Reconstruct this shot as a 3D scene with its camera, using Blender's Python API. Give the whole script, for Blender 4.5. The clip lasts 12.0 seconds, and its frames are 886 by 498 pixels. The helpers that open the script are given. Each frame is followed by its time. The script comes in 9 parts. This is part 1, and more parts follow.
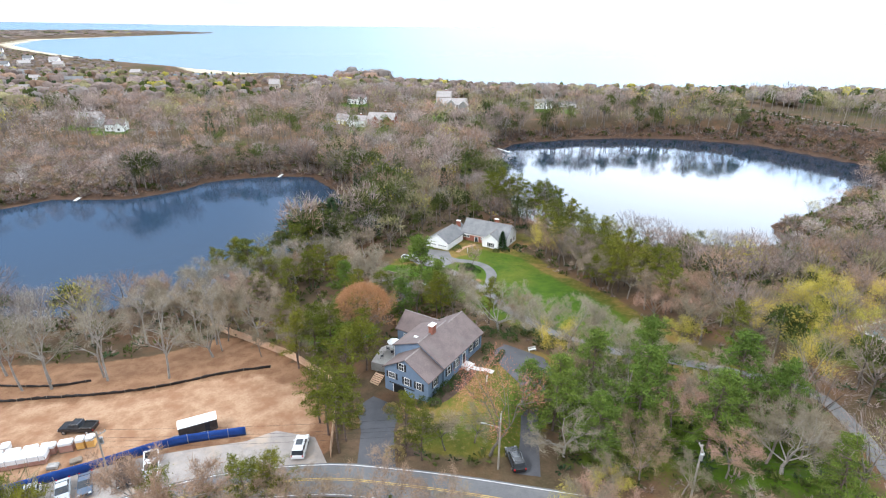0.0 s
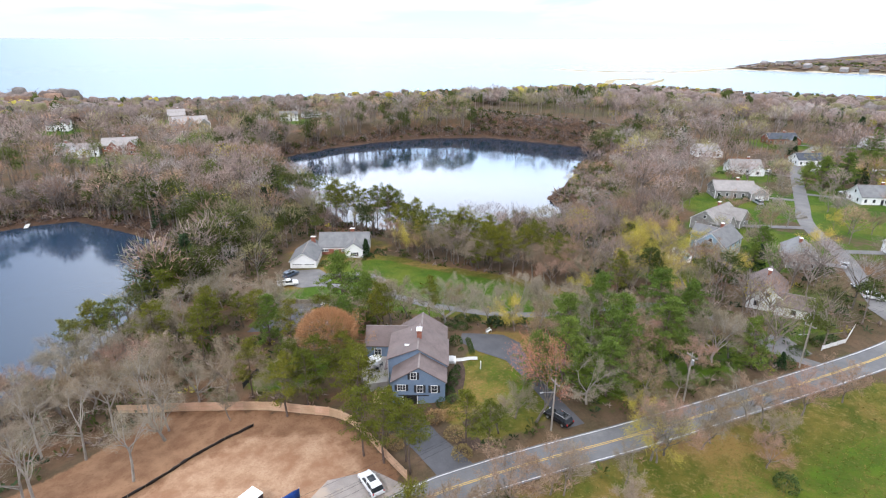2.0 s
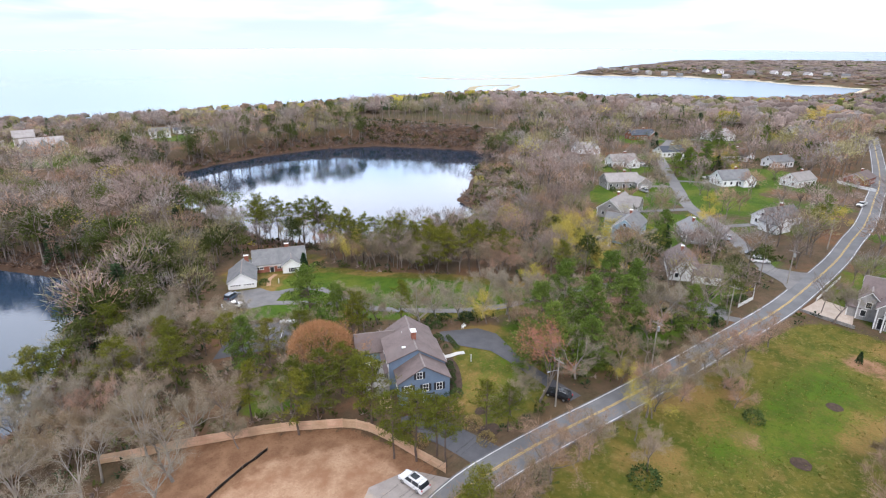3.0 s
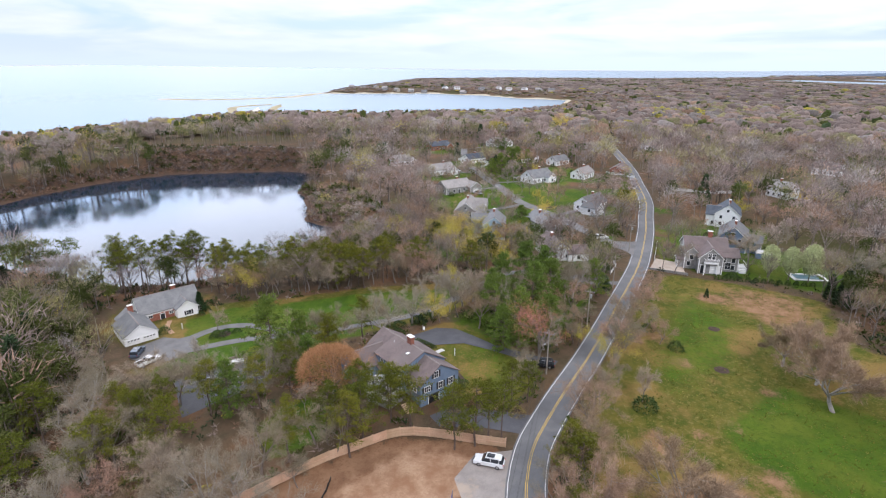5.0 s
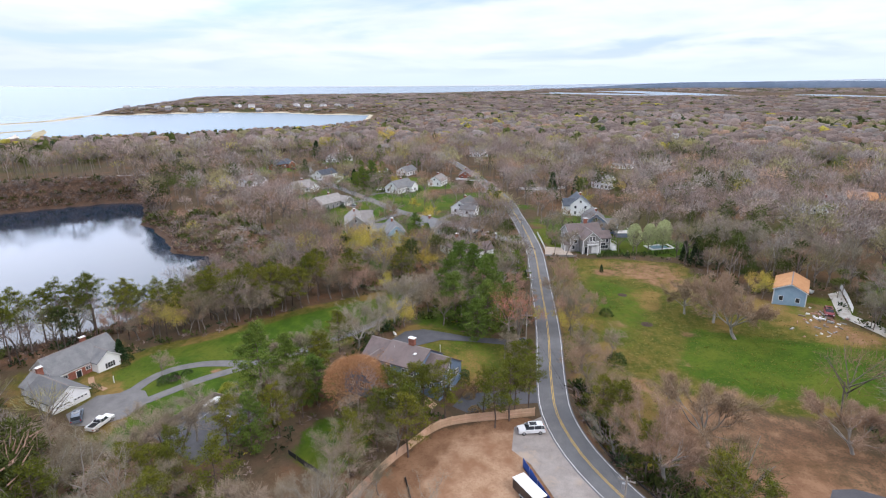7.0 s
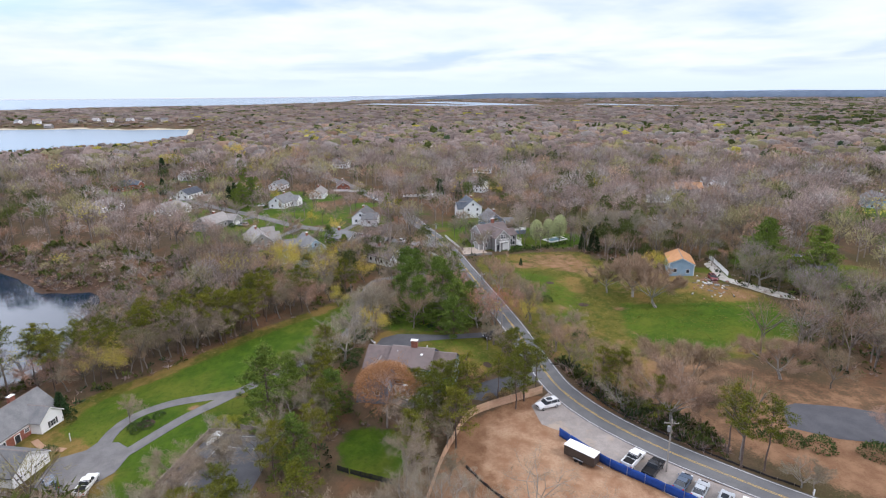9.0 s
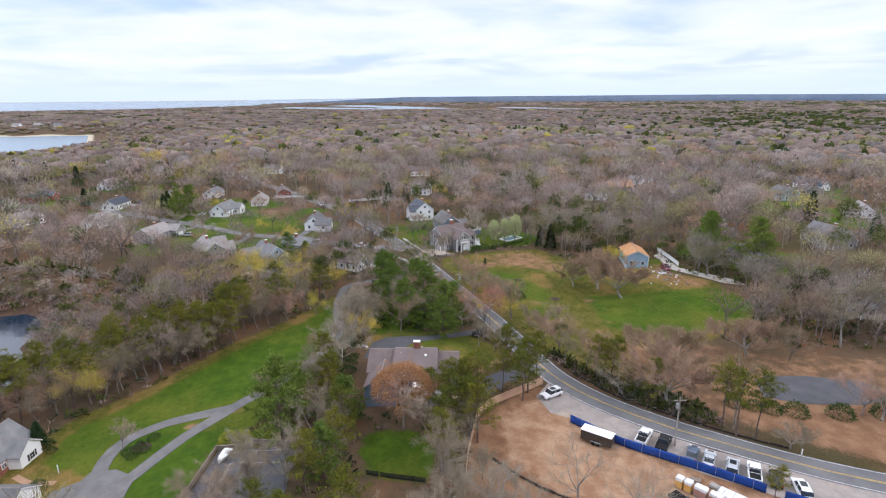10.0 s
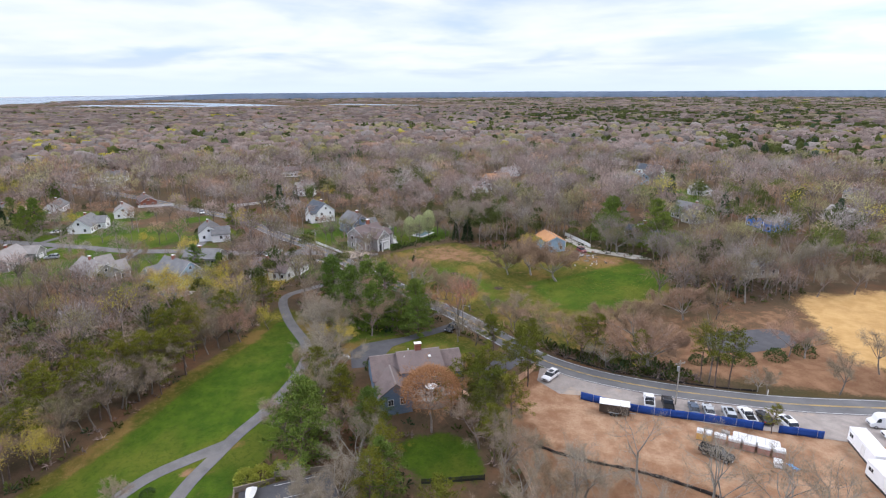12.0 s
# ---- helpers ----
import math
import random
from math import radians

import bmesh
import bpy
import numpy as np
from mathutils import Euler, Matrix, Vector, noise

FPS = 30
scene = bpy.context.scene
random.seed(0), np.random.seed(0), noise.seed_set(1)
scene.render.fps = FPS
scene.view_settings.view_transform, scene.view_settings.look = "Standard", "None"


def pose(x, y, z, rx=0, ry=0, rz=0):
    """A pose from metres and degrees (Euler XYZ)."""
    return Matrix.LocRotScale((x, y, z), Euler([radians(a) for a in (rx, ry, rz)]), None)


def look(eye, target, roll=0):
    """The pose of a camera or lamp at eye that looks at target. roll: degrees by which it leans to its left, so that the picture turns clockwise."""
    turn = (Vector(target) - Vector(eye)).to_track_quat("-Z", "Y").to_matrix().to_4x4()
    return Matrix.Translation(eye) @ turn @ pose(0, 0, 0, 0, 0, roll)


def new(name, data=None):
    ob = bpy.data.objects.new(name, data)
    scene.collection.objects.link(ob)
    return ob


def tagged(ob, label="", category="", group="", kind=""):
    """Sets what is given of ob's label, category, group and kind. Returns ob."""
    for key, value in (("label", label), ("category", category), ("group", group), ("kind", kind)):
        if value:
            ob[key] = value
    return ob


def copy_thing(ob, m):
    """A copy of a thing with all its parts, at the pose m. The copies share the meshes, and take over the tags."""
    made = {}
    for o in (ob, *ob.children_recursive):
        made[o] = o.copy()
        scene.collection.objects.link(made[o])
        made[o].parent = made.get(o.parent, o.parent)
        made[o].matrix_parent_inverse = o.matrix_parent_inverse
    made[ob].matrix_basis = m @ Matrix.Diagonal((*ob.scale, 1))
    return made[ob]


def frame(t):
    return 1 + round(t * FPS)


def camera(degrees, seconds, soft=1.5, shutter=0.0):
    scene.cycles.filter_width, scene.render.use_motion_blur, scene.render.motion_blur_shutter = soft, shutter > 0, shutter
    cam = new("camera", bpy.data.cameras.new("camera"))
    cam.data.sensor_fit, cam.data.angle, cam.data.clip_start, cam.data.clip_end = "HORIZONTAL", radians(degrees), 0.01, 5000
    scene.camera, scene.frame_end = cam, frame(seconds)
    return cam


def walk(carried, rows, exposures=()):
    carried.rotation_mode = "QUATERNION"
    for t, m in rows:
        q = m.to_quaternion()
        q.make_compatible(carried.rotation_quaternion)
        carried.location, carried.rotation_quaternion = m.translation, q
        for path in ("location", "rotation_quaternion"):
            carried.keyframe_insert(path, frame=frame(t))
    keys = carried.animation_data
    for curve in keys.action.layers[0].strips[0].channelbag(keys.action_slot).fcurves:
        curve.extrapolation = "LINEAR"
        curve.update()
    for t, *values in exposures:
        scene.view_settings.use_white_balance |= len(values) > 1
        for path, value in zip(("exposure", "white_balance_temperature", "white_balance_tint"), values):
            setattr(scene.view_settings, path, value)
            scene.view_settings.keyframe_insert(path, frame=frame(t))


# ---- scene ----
cam = camera(77.2, 12.0, soft=1.15)
PATH = [
    (0, (-3.981, 4.084, 61.379), (-3.967, 5.937, 60.626), 0.2),
    (0.5, (-15.423, 4.816, 61.18), (-15.156, 6.652, 60.433), 0.3),
    (1, (-26.947, 6.364, 61.008), (-26.431, 8.15, 60.27), 0.2),
    (1.5, (-38.295, 9.309, 60.904), (-37.537, 11.01, 60.177), 0.5),
    (2, (-49.024, 13.364, 60.882), (-48.043, 14.954, 60.169), 0.4),
    (2.5, (-59.06, 18.077, 60.89), (-57.881, 19.534, 60.19), 0.2),
    (3, (-68.374, 23.528, 60.888), (-67.023, 24.836, 60.205), 0.1),
    (3.2, (-71.705, 26.173, 60.895), (-70.293, 27.417, 60.219), 0.1),
    (4.8, (-94.936, 51.504, 61.33), (-93.163, 52.179, 60.699), 0.3),
    (5, (-97.279, 54.845, 61.343), (-95.478, 55.45, 60.72), 0.2),
    (5.5, (-101.902, 63.567, 61.311), (-100.045, 63.995, 60.703), 0.1),
    (6, (-105.559, 72.512, 61.272), (-103.666, 72.765, 60.677), -0.2),
    (6.5, (-108.383, 81.557, 61.233), (-106.472, 81.639, 60.649), -0.3),
    (7, (-110.411, 90.55, 61.155), (-108.496, 90.466, 60.582), -0.4),
    (7.2, (-110.794, 94.078, 61.153), (-108.882, 93.932, 60.584), -0.4),
    (8.8, (-110.13, 121.903, 61.503), (-108.31, 121.277, 60.959), -0.5),
    (9, (-109.635, 125.313, 61.534), (-107.835, 124.631, 60.993), -0.5),
    (9.5, (-107.436, 133.685, 61.68), (-105.691, 132.867, 61.144), -0.4),
    (10, (-104.423, 141.877, 61.794), (-102.744, 140.928, 61.262), -0.4),
    (10.5, (-100.673, 149.6, 61.843), (-99.07, 148.528, 61.314), -0.4),
    (11, (-95.863, 156.497, 61.916), (-94.348, 155.305, 61.384), -0.5),
    (11.5, (-89.938, 162.379, 61.954), (-88.519, 161.077, 61.417), -0.5),
    (12, (-83.329, 167.584, 62.052), (-82.012, 166.182, 61.506), -0.3),
]
EXPOSURES = [(0.0, 0.26, 5760, 11), (1.5, 0.12, 5820, 14), (3.0, -0.08, 5870, 17), (5.5, -0.30, 5870, 18), (7.0, -0.33, 5860, 18), (12.0, -0.37, 5880, 19)]
walk(cam, [(t, look(eye, target, roll)) for t, eye, target, roll in PATH], EXPOSURES)

# ---- light ----
SUN_ELEV, SUN_AZ = 46.0, 232.0


def node(tree, kind, **values):
    n = tree.nodes.new(kind)
    for key, value in values.items():
        if key.startswith("i_"):
            n.inputs[key[2:].replace("_", " ")].default_value = value
        else:
            setattr(n, key, value)
    return n


def link(tree, a, b):
    tree.links.new(a, b)


def math_node(tree, op, a, b=None, clamp=False):
    n = node(tree, "ShaderNodeMath", operation=op, use_clamp=clamp)
    for i, v in enumerate((a, b)):
        if v is None:
            continue
        if isinstance(v, (int, float)):
            n.inputs[i].default_value = v
        else:
            tree.links.new(v, n.inputs[i])
    return n.outputs[0]


def mix_color(tree, fac, a, b, blend="MIX"):
    n = node(tree, "ShaderNodeMix", data_type="RGBA", blend_type=blend)
    for sock, v in ((n.inputs[0], fac), (n.inputs[6], a), (n.inputs[7], b)):
        if isinstance(v, (int, float)):
            sock.default_value = v
        elif isinstance(v, tuple):
            sock.default_value = (*v, 1.0) if len(v) == 3 else v
        else:
            tree.links.new(v, sock)
    return n.outputs[2]


def ramp(tree, value, lo, hi):
    n = node(tree, "ShaderNodeMapRange", interpolation_type="SMOOTHSTEP", i_From_Min=lo, i_From_Max=hi)
    tree.links.new(value, n.inputs["Value"])
    return n.outputs[0]


world = bpy.data.worlds.new("overcast_sky")
scene.world = world
world.use_nodes = True
wt = world.node_tree
wt.nodes.clear()
sky = node(wt, "ShaderNodeTexSky", sky_type="NISHITA", sun_disc=False, sun_elevation=radians(SUN_ELEV), sun_rotation=radians(SUN_AZ))
coord = node(wt, "ShaderNodeTexCoord")
sep = node(wt, "ShaderNodeSeparateXYZ")
link(wt, coord.outputs["Generated"], sep.inputs[0])
height = math_node(wt, "MAXIMUM", sep.outputs[2], 0.0)
flat = math_node(wt, "ADD", height, 0.10)
cx = math_node(wt, "DIVIDE", sep.outputs[0], flat)
cy = math_node(wt, "DIVIDE", sep.outputs[1], flat)
comb = node(wt, "ShaderNodeCombineXYZ")
link(wt, cx, comb.inputs[0])
link(wt, cy, comb.inputs[1])
clouds = node(wt, "ShaderNodeTexNoise", i_Scale=0.55, i_Detail=5.0, i_Roughness=0.5, i_Distortion=0.4)
link(wt, comb.outputs[0], clouds.inputs["Vector"])
cover_mask = ramp(wt, math_node(wt, "ADD", clouds.outputs["Fac"], math_node(wt, "MULTIPLY", ramp(wt, height, 0.14, 0.3), 0.2)), 0.34, 0.56)
streaks = node(wt, "ShaderNodeTexNoise", i_Scale=1.3, i_Detail=6.0, i_Roughness=0.55)
link(wt, comb.outputs[0], streaks.inputs["Vector"])
blue = mix_color(wt, 1.0, sky.outputs[0], (0.13, 0.13, 0.13), "MULTIPLY")
blue = mix_color(wt, 0.55, blue, (0.70, 0.86, 1.0))
white = mix_color(wt, ramp(wt, streaks.outputs["Fac"], 0.25, 0.7), (0.83, 0.915, 1.02), (0.99, 1.035, 1.08))
white = mix_color(wt, ramp(wt, height, 0.14, 0.42), white, (0.965, 0.985, 0.965))
veil = mix_color(wt, cover_mask, blue, white)
haze = mix_color(wt, ramp(wt, height, 0.0, 0.06), (0.80, 0.91, 1.0), veil)


def toward(x, y, z, lo, hi):
    """How near the sky's direction is to a given one."""
    n = node(wt, "ShaderNodeVectorMath", operation="DOT_PRODUCT")
    link(wt, coord.outputs["Generated"], n.inputs[0])
    n.inputs[1].default_value = Vector((x, y, z)).normalized()
    return ramp(wt, n.outputs["Value"], lo, hi)


az, el = radians(SUN_AZ), radians(SUN_ELEV)
SUN_DIR = Vector((math.sin(az) * math.cos(el), math.cos(az) * math.cos(el), math.sin(el)))
# clear blue sky high in the north-west, a bank of bright thin cloud in the north-east
clearing = math_node(wt, "MULTIPLY", toward(-0.72, 0.62, 0.32, 0.62, 0.93), ramp(wt, height, 0.05, 0.16))
clearing = math_node(wt, "MULTIPLY", clearing, math_node(wt, "SUBTRACT", 1.0, math_node(wt, "MULTIPLY", ramp(wt, height, 0.24, 0.46), 0.62)))
open_sky = mix_color(wt, 1.0, sky.outputs[0], (0.09, 0.09, 0.09), "MULTIPLY")
open_sky = mix_color(wt, 0.6, open_sky, (0.47, 0.67, 1.0))
whole = mix_color(wt, clearing, haze, open_sky)
glow = math_node(wt, "ADD", math_node(wt, "MULTIPLY", math_node(wt, "MULTIPLY", toward(0.5, 0.69, 0.53, 0.58, 0.99), ramp(wt, height, 0.075, 0.23)), 3.3), 1.01)
glow = math_node(wt, "ADD", glow, math_node(wt, "MULTIPLY", ramp(wt, height, 0.2, 0.8), 0.08))
glow = math_node(wt, "ADD", glow, math_node(wt, "MULTIPLY", toward(-0.75, -0.62, 0.45, 0.2, 0.95), 0.5))
glow = math_node(wt, "ADD", glow, math_node(wt, "MULTIPLY", math_node(wt, "SUBTRACT", 1.0, ramp(wt, height, 0.08, 0.3)), 0.20))
glow = math_node(wt, "ADD", glow, math_node(wt, "MULTIPLY", toward(0.85, -0.5, 0.1, 0.1, 0.95), 0.13))
back = node(wt, "ShaderNodeBackground")
link(wt, whole, back.inputs["Color"])
link(wt, glow, back.inputs["Strength"])
out = node(wt, "ShaderNodeOutputWorld")
link(wt, back.outputs[0], out.inputs["Surface"])

sun = new("sun", bpy.data.lights.new("sun", "SUN"))
sun.data.energy, sun.data.angle, sun.data.color = 2.1, radians(12), (1.0, 0.93, 0.82)
sun.matrix_world = look(SUN_DIR * 300, (0, 0, 0))


# ---- materials ----
def surface(name, a, b, scale=1.0, rough=0.8, bump=0.0, metal=0.0, fine=None, vary=0.0, spec=0.3, wear=None):
    """Two tones mixed by coarse and fine noise at world size; vary: brightness spread between objects; wear: a third tone in stains."""
    m = bpy.data.materials.new(name)
    m.use_nodes = True
    t = m.node_tree
    p = t.nodes["Principled BSDF"]
    geo = node(t, "ShaderNodeNewGeometry")
    big = node(t, "ShaderNodeTexNoise", i_Scale=scale, i_Detail=4.0, i_Roughness=0.6)
    small = node(t, "ShaderNodeTexNoise", i_Scale=fine or scale * 9, i_Detail=3.0, i_Roughness=0.6)
    for n in (big, small):
        link(t, geo.outputs["Position"], n.inputs["Vector"])
    both = math_node(t, "ADD", math_node(t, "MULTIPLY", big.outputs["Fac"], 0.6), math_node(t, "MULTIPLY", small.outputs["Fac"], 0.4))
    c = mix_color(t, ramp(t, both, 0.32, 0.68), a, b)
    if wear:
        w = node(t, "ShaderNodeTexNoise", i_Scale=scale * 0.35, i_Detail=6.0, i_Roughness=0.7)
        link(t, geo.outputs["Position"], w.inputs["Vector"])
        c = mix_color(t, ramp(t, w.outputs["Fac"], 0.5, 0.72), c, wear)
    if vary:
        info = node(t, "ShaderNodeObjectInfo")
        hsv = node(t, "ShaderNodeHueSaturation")
        spread = node(t, "ShaderNodeMapRange", i_To_Min=1 - vary, i_To_Max=1 + vary)
        link(t, info.outputs["Random"], spread.inputs["Value"])
        hue = node(t, "ShaderNodeMapRange", i_To_Min=0.5 + vary * 0.07, i_To_Max=0.5 - vary * 0.07)
        link(t, info.outputs["Random"], hue.inputs["Value"])
        link(t, spread.outputs[0], hsv.inputs["Value"])
        link(t, hue.outputs[0], hsv.inputs["Hue"])
        link(t, c, hsv.inputs["Color"])
        c = hsv.outputs[0]
    link(t, c, p.inputs["Base Color"])
    p.inputs["Roughness"].default_value = rough
    p.inputs["Metallic"].default_value = metal
    p.inputs["Specular IOR Level"].default_value = spec
    if bump:
        bn = node(t, "ShaderNodeBump", i_Strength=0.6, i_Distance=bump)
        link(t, small.outputs["Fac"], bn.inputs["Height"])
        link(t, bn.outputs[0], p.inputs["Normal"])
    return m


def tinted(name, spread=0.12, scale=1.1, rough=0.95):
    """Foliage and twigs in joined woods: each tree carries its own tint."""
    m = bpy.data.materials.new(name)
    m.use_nodes = True
    t = m.node_tree
    p = t.nodes["Principled BSDF"]
    at = node(t, "ShaderNodeAttribute", attribute_name="tint")
    geo = node(t, "ShaderNodeNewGeometry")
    v = node(t, "ShaderNodeMapRange", i_To_Min=1 - spread, i_To_Max=1 + spread)
    link(t, geo.outputs["Random Per Island"], v.inputs["Value"])
    hsv = node(t, "ShaderNodeHueSaturation")
    mottle = node(t, "ShaderNodeTexNoise", i_Scale=scale, i_Detail=4.0, i_Roughness=0.7)
    link(t, geo.outputs["Position"], mottle.inputs["Vector"])
    shade = node(t, "ShaderNodeMapRange", i_From_Min=0.3, i_From_Max=0.7, i_To_Min=0.68, i_To_Max=1.32)
    link(t, mottle.outputs["Fac"], shade.inputs["Value"])
    link(t, math_node(t, "MULTIPLY", v.outputs[0], shade.outputs[0]), hsv.inputs["Value"])
    link(t, at.outputs["Color"], hsv.inputs["Color"])
    link(t, hsv.outputs[0], p.inputs["Base Color"])
    bn = node(t, "ShaderNodeBump", i_Strength=0.9, i_Distance=0.6)
    link(t, mottle.outputs["Fac"], bn.inputs["Height"])
    link(t, bn.outputs[0], p.inputs["Normal"])
    p.inputs["Roughness"].default_value = rough
    p.inputs["Specular IOR Level"].default_value = 0.1
    return m


def leafy(name, a, b, vary=0.25, rough=0.9):
    """Leaves, needles and twigs of a single plant: blades differ a little, plants differ as wholes."""
    m = bpy.data.materials.new(name)
    m.use_nodes = True
    t = m.node_tree
    p = t.nodes["Principled BSDF"]
    geo = node(t, "ShaderNodeNewGeometry")
    c = mix_color(t, geo.outputs["Random Per Island"], a, b)
    info = node(t, "ShaderNodeObjectInfo")
    spread = node(t, "ShaderNodeMapRange", i_To_Min=1 - vary, i_To_Max=1 + vary)
    link(t, info.outputs["Random"], spread.inputs["Value"])
    hue = node(t, "ShaderNodeMapRange", i_To_Min=0.5 + vary * 0.08, i_To_Max=0.5 - vary * 0.08)
    link(t, info.outputs["Random"], hue.inputs["Value"])
    hsv = node(t, "ShaderNodeHueSaturation")
    link(t, spread.outputs[0], hsv.inputs["Value"])
    link(t, hue.outputs[0], hsv.inputs["Hue"])
    link(t, c, hsv.inputs["Color"])
    link(t, hsv.outputs[0], p.inputs["Base Color"])
    p.inputs["Roughness"].default_value = rough
    p.inputs["Specular IOR Level"].default_value = 0.15
    return m


def water(name, deep, rough, wave, scale, blend=None):
    m = bpy.data.materials.new(name)
    m.use_nodes = True
    t = m.node_tree
    p = t.nodes["Principled BSDF"]
    geo = node(t, "ShaderNodeNewGeometry")
    n = node(t, "ShaderNodeTexNoise", i_Scale=scale, i_Detail=4.0, i_Roughness=0.6)
    big = node(t, "ShaderNodeTexNoise", i_Scale=scale * 0.02, i_Detail=3.0)
    for q in (n, big):
        link(t, geo.outputs["Position"], q.inputs["Vector"])
    p.inputs["Base Color"].default_value = (*deep, 1)
    p.inputs["IOR"].default_value = 1.333
    p.inputs["Roughness"].default_value = rough
    bn = node(t, "ShaderNodeBump", i_Strength=1.0, i_Distance=wave)
    link(t, n.outputs["Fac"], bn.inputs["Height"])
    link(t, bn.outputs[0], p.inputs["Normal"])
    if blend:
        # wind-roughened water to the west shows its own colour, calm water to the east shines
        # bluer base to the west; eastward a paler base paints in sky sheen, with more specular
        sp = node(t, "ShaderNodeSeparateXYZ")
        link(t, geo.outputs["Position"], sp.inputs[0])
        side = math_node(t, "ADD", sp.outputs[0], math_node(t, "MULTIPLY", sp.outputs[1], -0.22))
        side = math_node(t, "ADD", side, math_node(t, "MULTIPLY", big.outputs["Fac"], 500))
        east_sheen = ramp(t, side, -2500, 1900)
        link(t, mix_color(t, east_sheen, blend[0], blend[1]), p.inputs["Base Color"])
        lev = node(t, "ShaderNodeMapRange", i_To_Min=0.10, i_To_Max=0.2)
        link(t, east_sheen, lev.inputs["Value"])
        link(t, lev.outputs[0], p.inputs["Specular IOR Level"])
    return m


M = {}
M["asphalt"] = surface("asphalt", (0.115, 0.115, 0.12), (0.165, 0.165, 0.17), 0.25, 0.9, 0.01, fine=6, wear=(0.20, 0.195, 0.19))
M["old_asphalt"] = surface("old_asphalt", (0.12, 0.115, 0.115), (0.18, 0.175, 0.175), 0.3, 0.9, 0.01, fine=5, wear=(0.20, 0.19, 0.18))
M["dark_asphalt"] = surface("dark_asphalt", (0.07, 0.07, 0.078), (0.10, 0.10, 0.108), 0.4, 0.9, 0.01, fine=6)
M["gravel"] = surface("gravel", (0.24, 0.215, 0.20), (0.36, 0.32, 0.29), 0.5, 0.95, 0.03, fine=8, wear=(0.40, 0.32, 0.25))
M["concrete"] = surface("concrete", (0.55, 0.54, 0.52), (0.68, 0.67, 0.65), 0.8, 0.85, 0.005)
M["white_line"] = surface("white_line", (0.62, 0.62, 0.62), (0.78, 0.78, 0.77), 0.7, 0.7, wear=(0.35, 0.35, 0.35))
M["yellow_line"] = surface("yellow_line", (0.60, 0.40, 0.08), (0.68, 0.46, 0.12), 0.7, 0.7, wear=(0.34, 0.27, 0.14))
M["wall_blue"] = surface("blue_grey_clapboard", (0.135, 0.190, 0.28), (0.175, 0.235, 0.325), 0.8, 0.7, 0.01, fine=5)
M["wall_grey"] = surface("weathered_grey_shingle", (0.23, 0.225, 0.22), (0.36, 0.35, 0.34), 0.8, 0.85, 0.02, fine=5, vary=0.15)
M["wall_white"] = surface("white_painted_clapboard", (0.78, 0.79, 0.80), (0.86, 0.86, 0.86), 0.6, 0.6, 0.008, fine=5, vary=0.06)
M["wall_light_blue"] = surface("light_blue_clapboard", (0.25, 0.37, 0.48), (0.33, 0.45, 0.56), 0.6, 0.7, 0.008, fine=5)
M["wall_bright_blue"] = surface("bright_blue_sheathing", (0.06, 0.17, 0.50), (0.09, 0.22, 0.60), 0.6, 0.6, 0.006)
M["wall_tan"] = surface("tan_shingle", (0.34, 0.30, 0.25), (0.46, 0.41, 0.35), 0.8, 0.85, 0.02, fine=5, vary=0.12)
M["brick"] = surface("red_brick", (0.20, 0.075, 0.05), (0.32, 0.13, 0.09), 1.5, 0.9, 0.015, fine=9)
M["roof_brown"] = surface("brown_grey_asphalt_shingle", (0.125, 0.098, 0.094), (0.185, 0.145, 0.138), 0.5, 0.92, 0.02, fine=5, wear=(0.155, 0.13, 0.125))
M["roof_grey"] = surface("grey_asphalt_shingle", (0.13, 0.132, 0.138), (0.20, 0.20, 0.20), 0.5, 0.92, 0.02, fine=5, vary=0.2)
M["roof_dark"] = surface("dark_slate_coloured_shingle", (0.055, 0.065, 0.085), (0.10, 0.11, 0.13), 0.5, 0.9, 0.02, fine=5, vary=0.15)
M["roof_orange"] = surface("new_orange_tan_cedar_roof", (0.38, 0.19, 0.085), (0.48, 0.26, 0.125), 0.5, 0.9, 0.02, fine=5)
M["roof_light"] = surface("pale_weathered_shingle", (0.26, 0.24, 0.23), (0.36, 0.335, 0.32), 0.5, 0.9, 0.02, fine=5, vary=0.15)
M["trim"] = surface("white_trim", (0.72, 0.72, 0.71), (0.82, 0.82, 0.81), 1.0, 0.5)
M["shutter"] = surface("dark_shutter", (0.02, 0.022, 0.028), (0.035, 0.037, 0.042), 2.0, 0.5)
M["glass"] = surface("window_glass", (0.02, 0.025, 0.03), (0.045, 0.05, 0.06), 0.5, 0.06, spec=0.6)
# near-black that paints the shade inside openings; nothing is hollow behind it
M["dark_void"] = surface("opening_shade_black", (0.008, 0.008, 0.009), (0.015, 0.015, 0.016), 1.0, 0.9)
M["fence_wood"] = surface("new_cedar_fence", (0.46, 0.30, 0.19), (0.60, 0.42, 0.29), 0.5, 0.85, 0.01, fine=6, vary=0.12)
M["old_wood"] = surface("weathered_wood", (0.16, 0.13, 0.10), (0.26, 0.22, 0.18), 0.8, 0.9, 0.02, fine=8)
M["blue_screen"] = surface("blue_fabric_screen", (0.012, 0.045, 0.22), (0.02, 0.075, 0.32), 0.7, 0.7, 0.03)
M["black_fabric"] = surface("black_silt_fabric", (0.018, 0.016, 0.016), (0.045, 0.04, 0.038), 1.0, 0.8, 0.02)
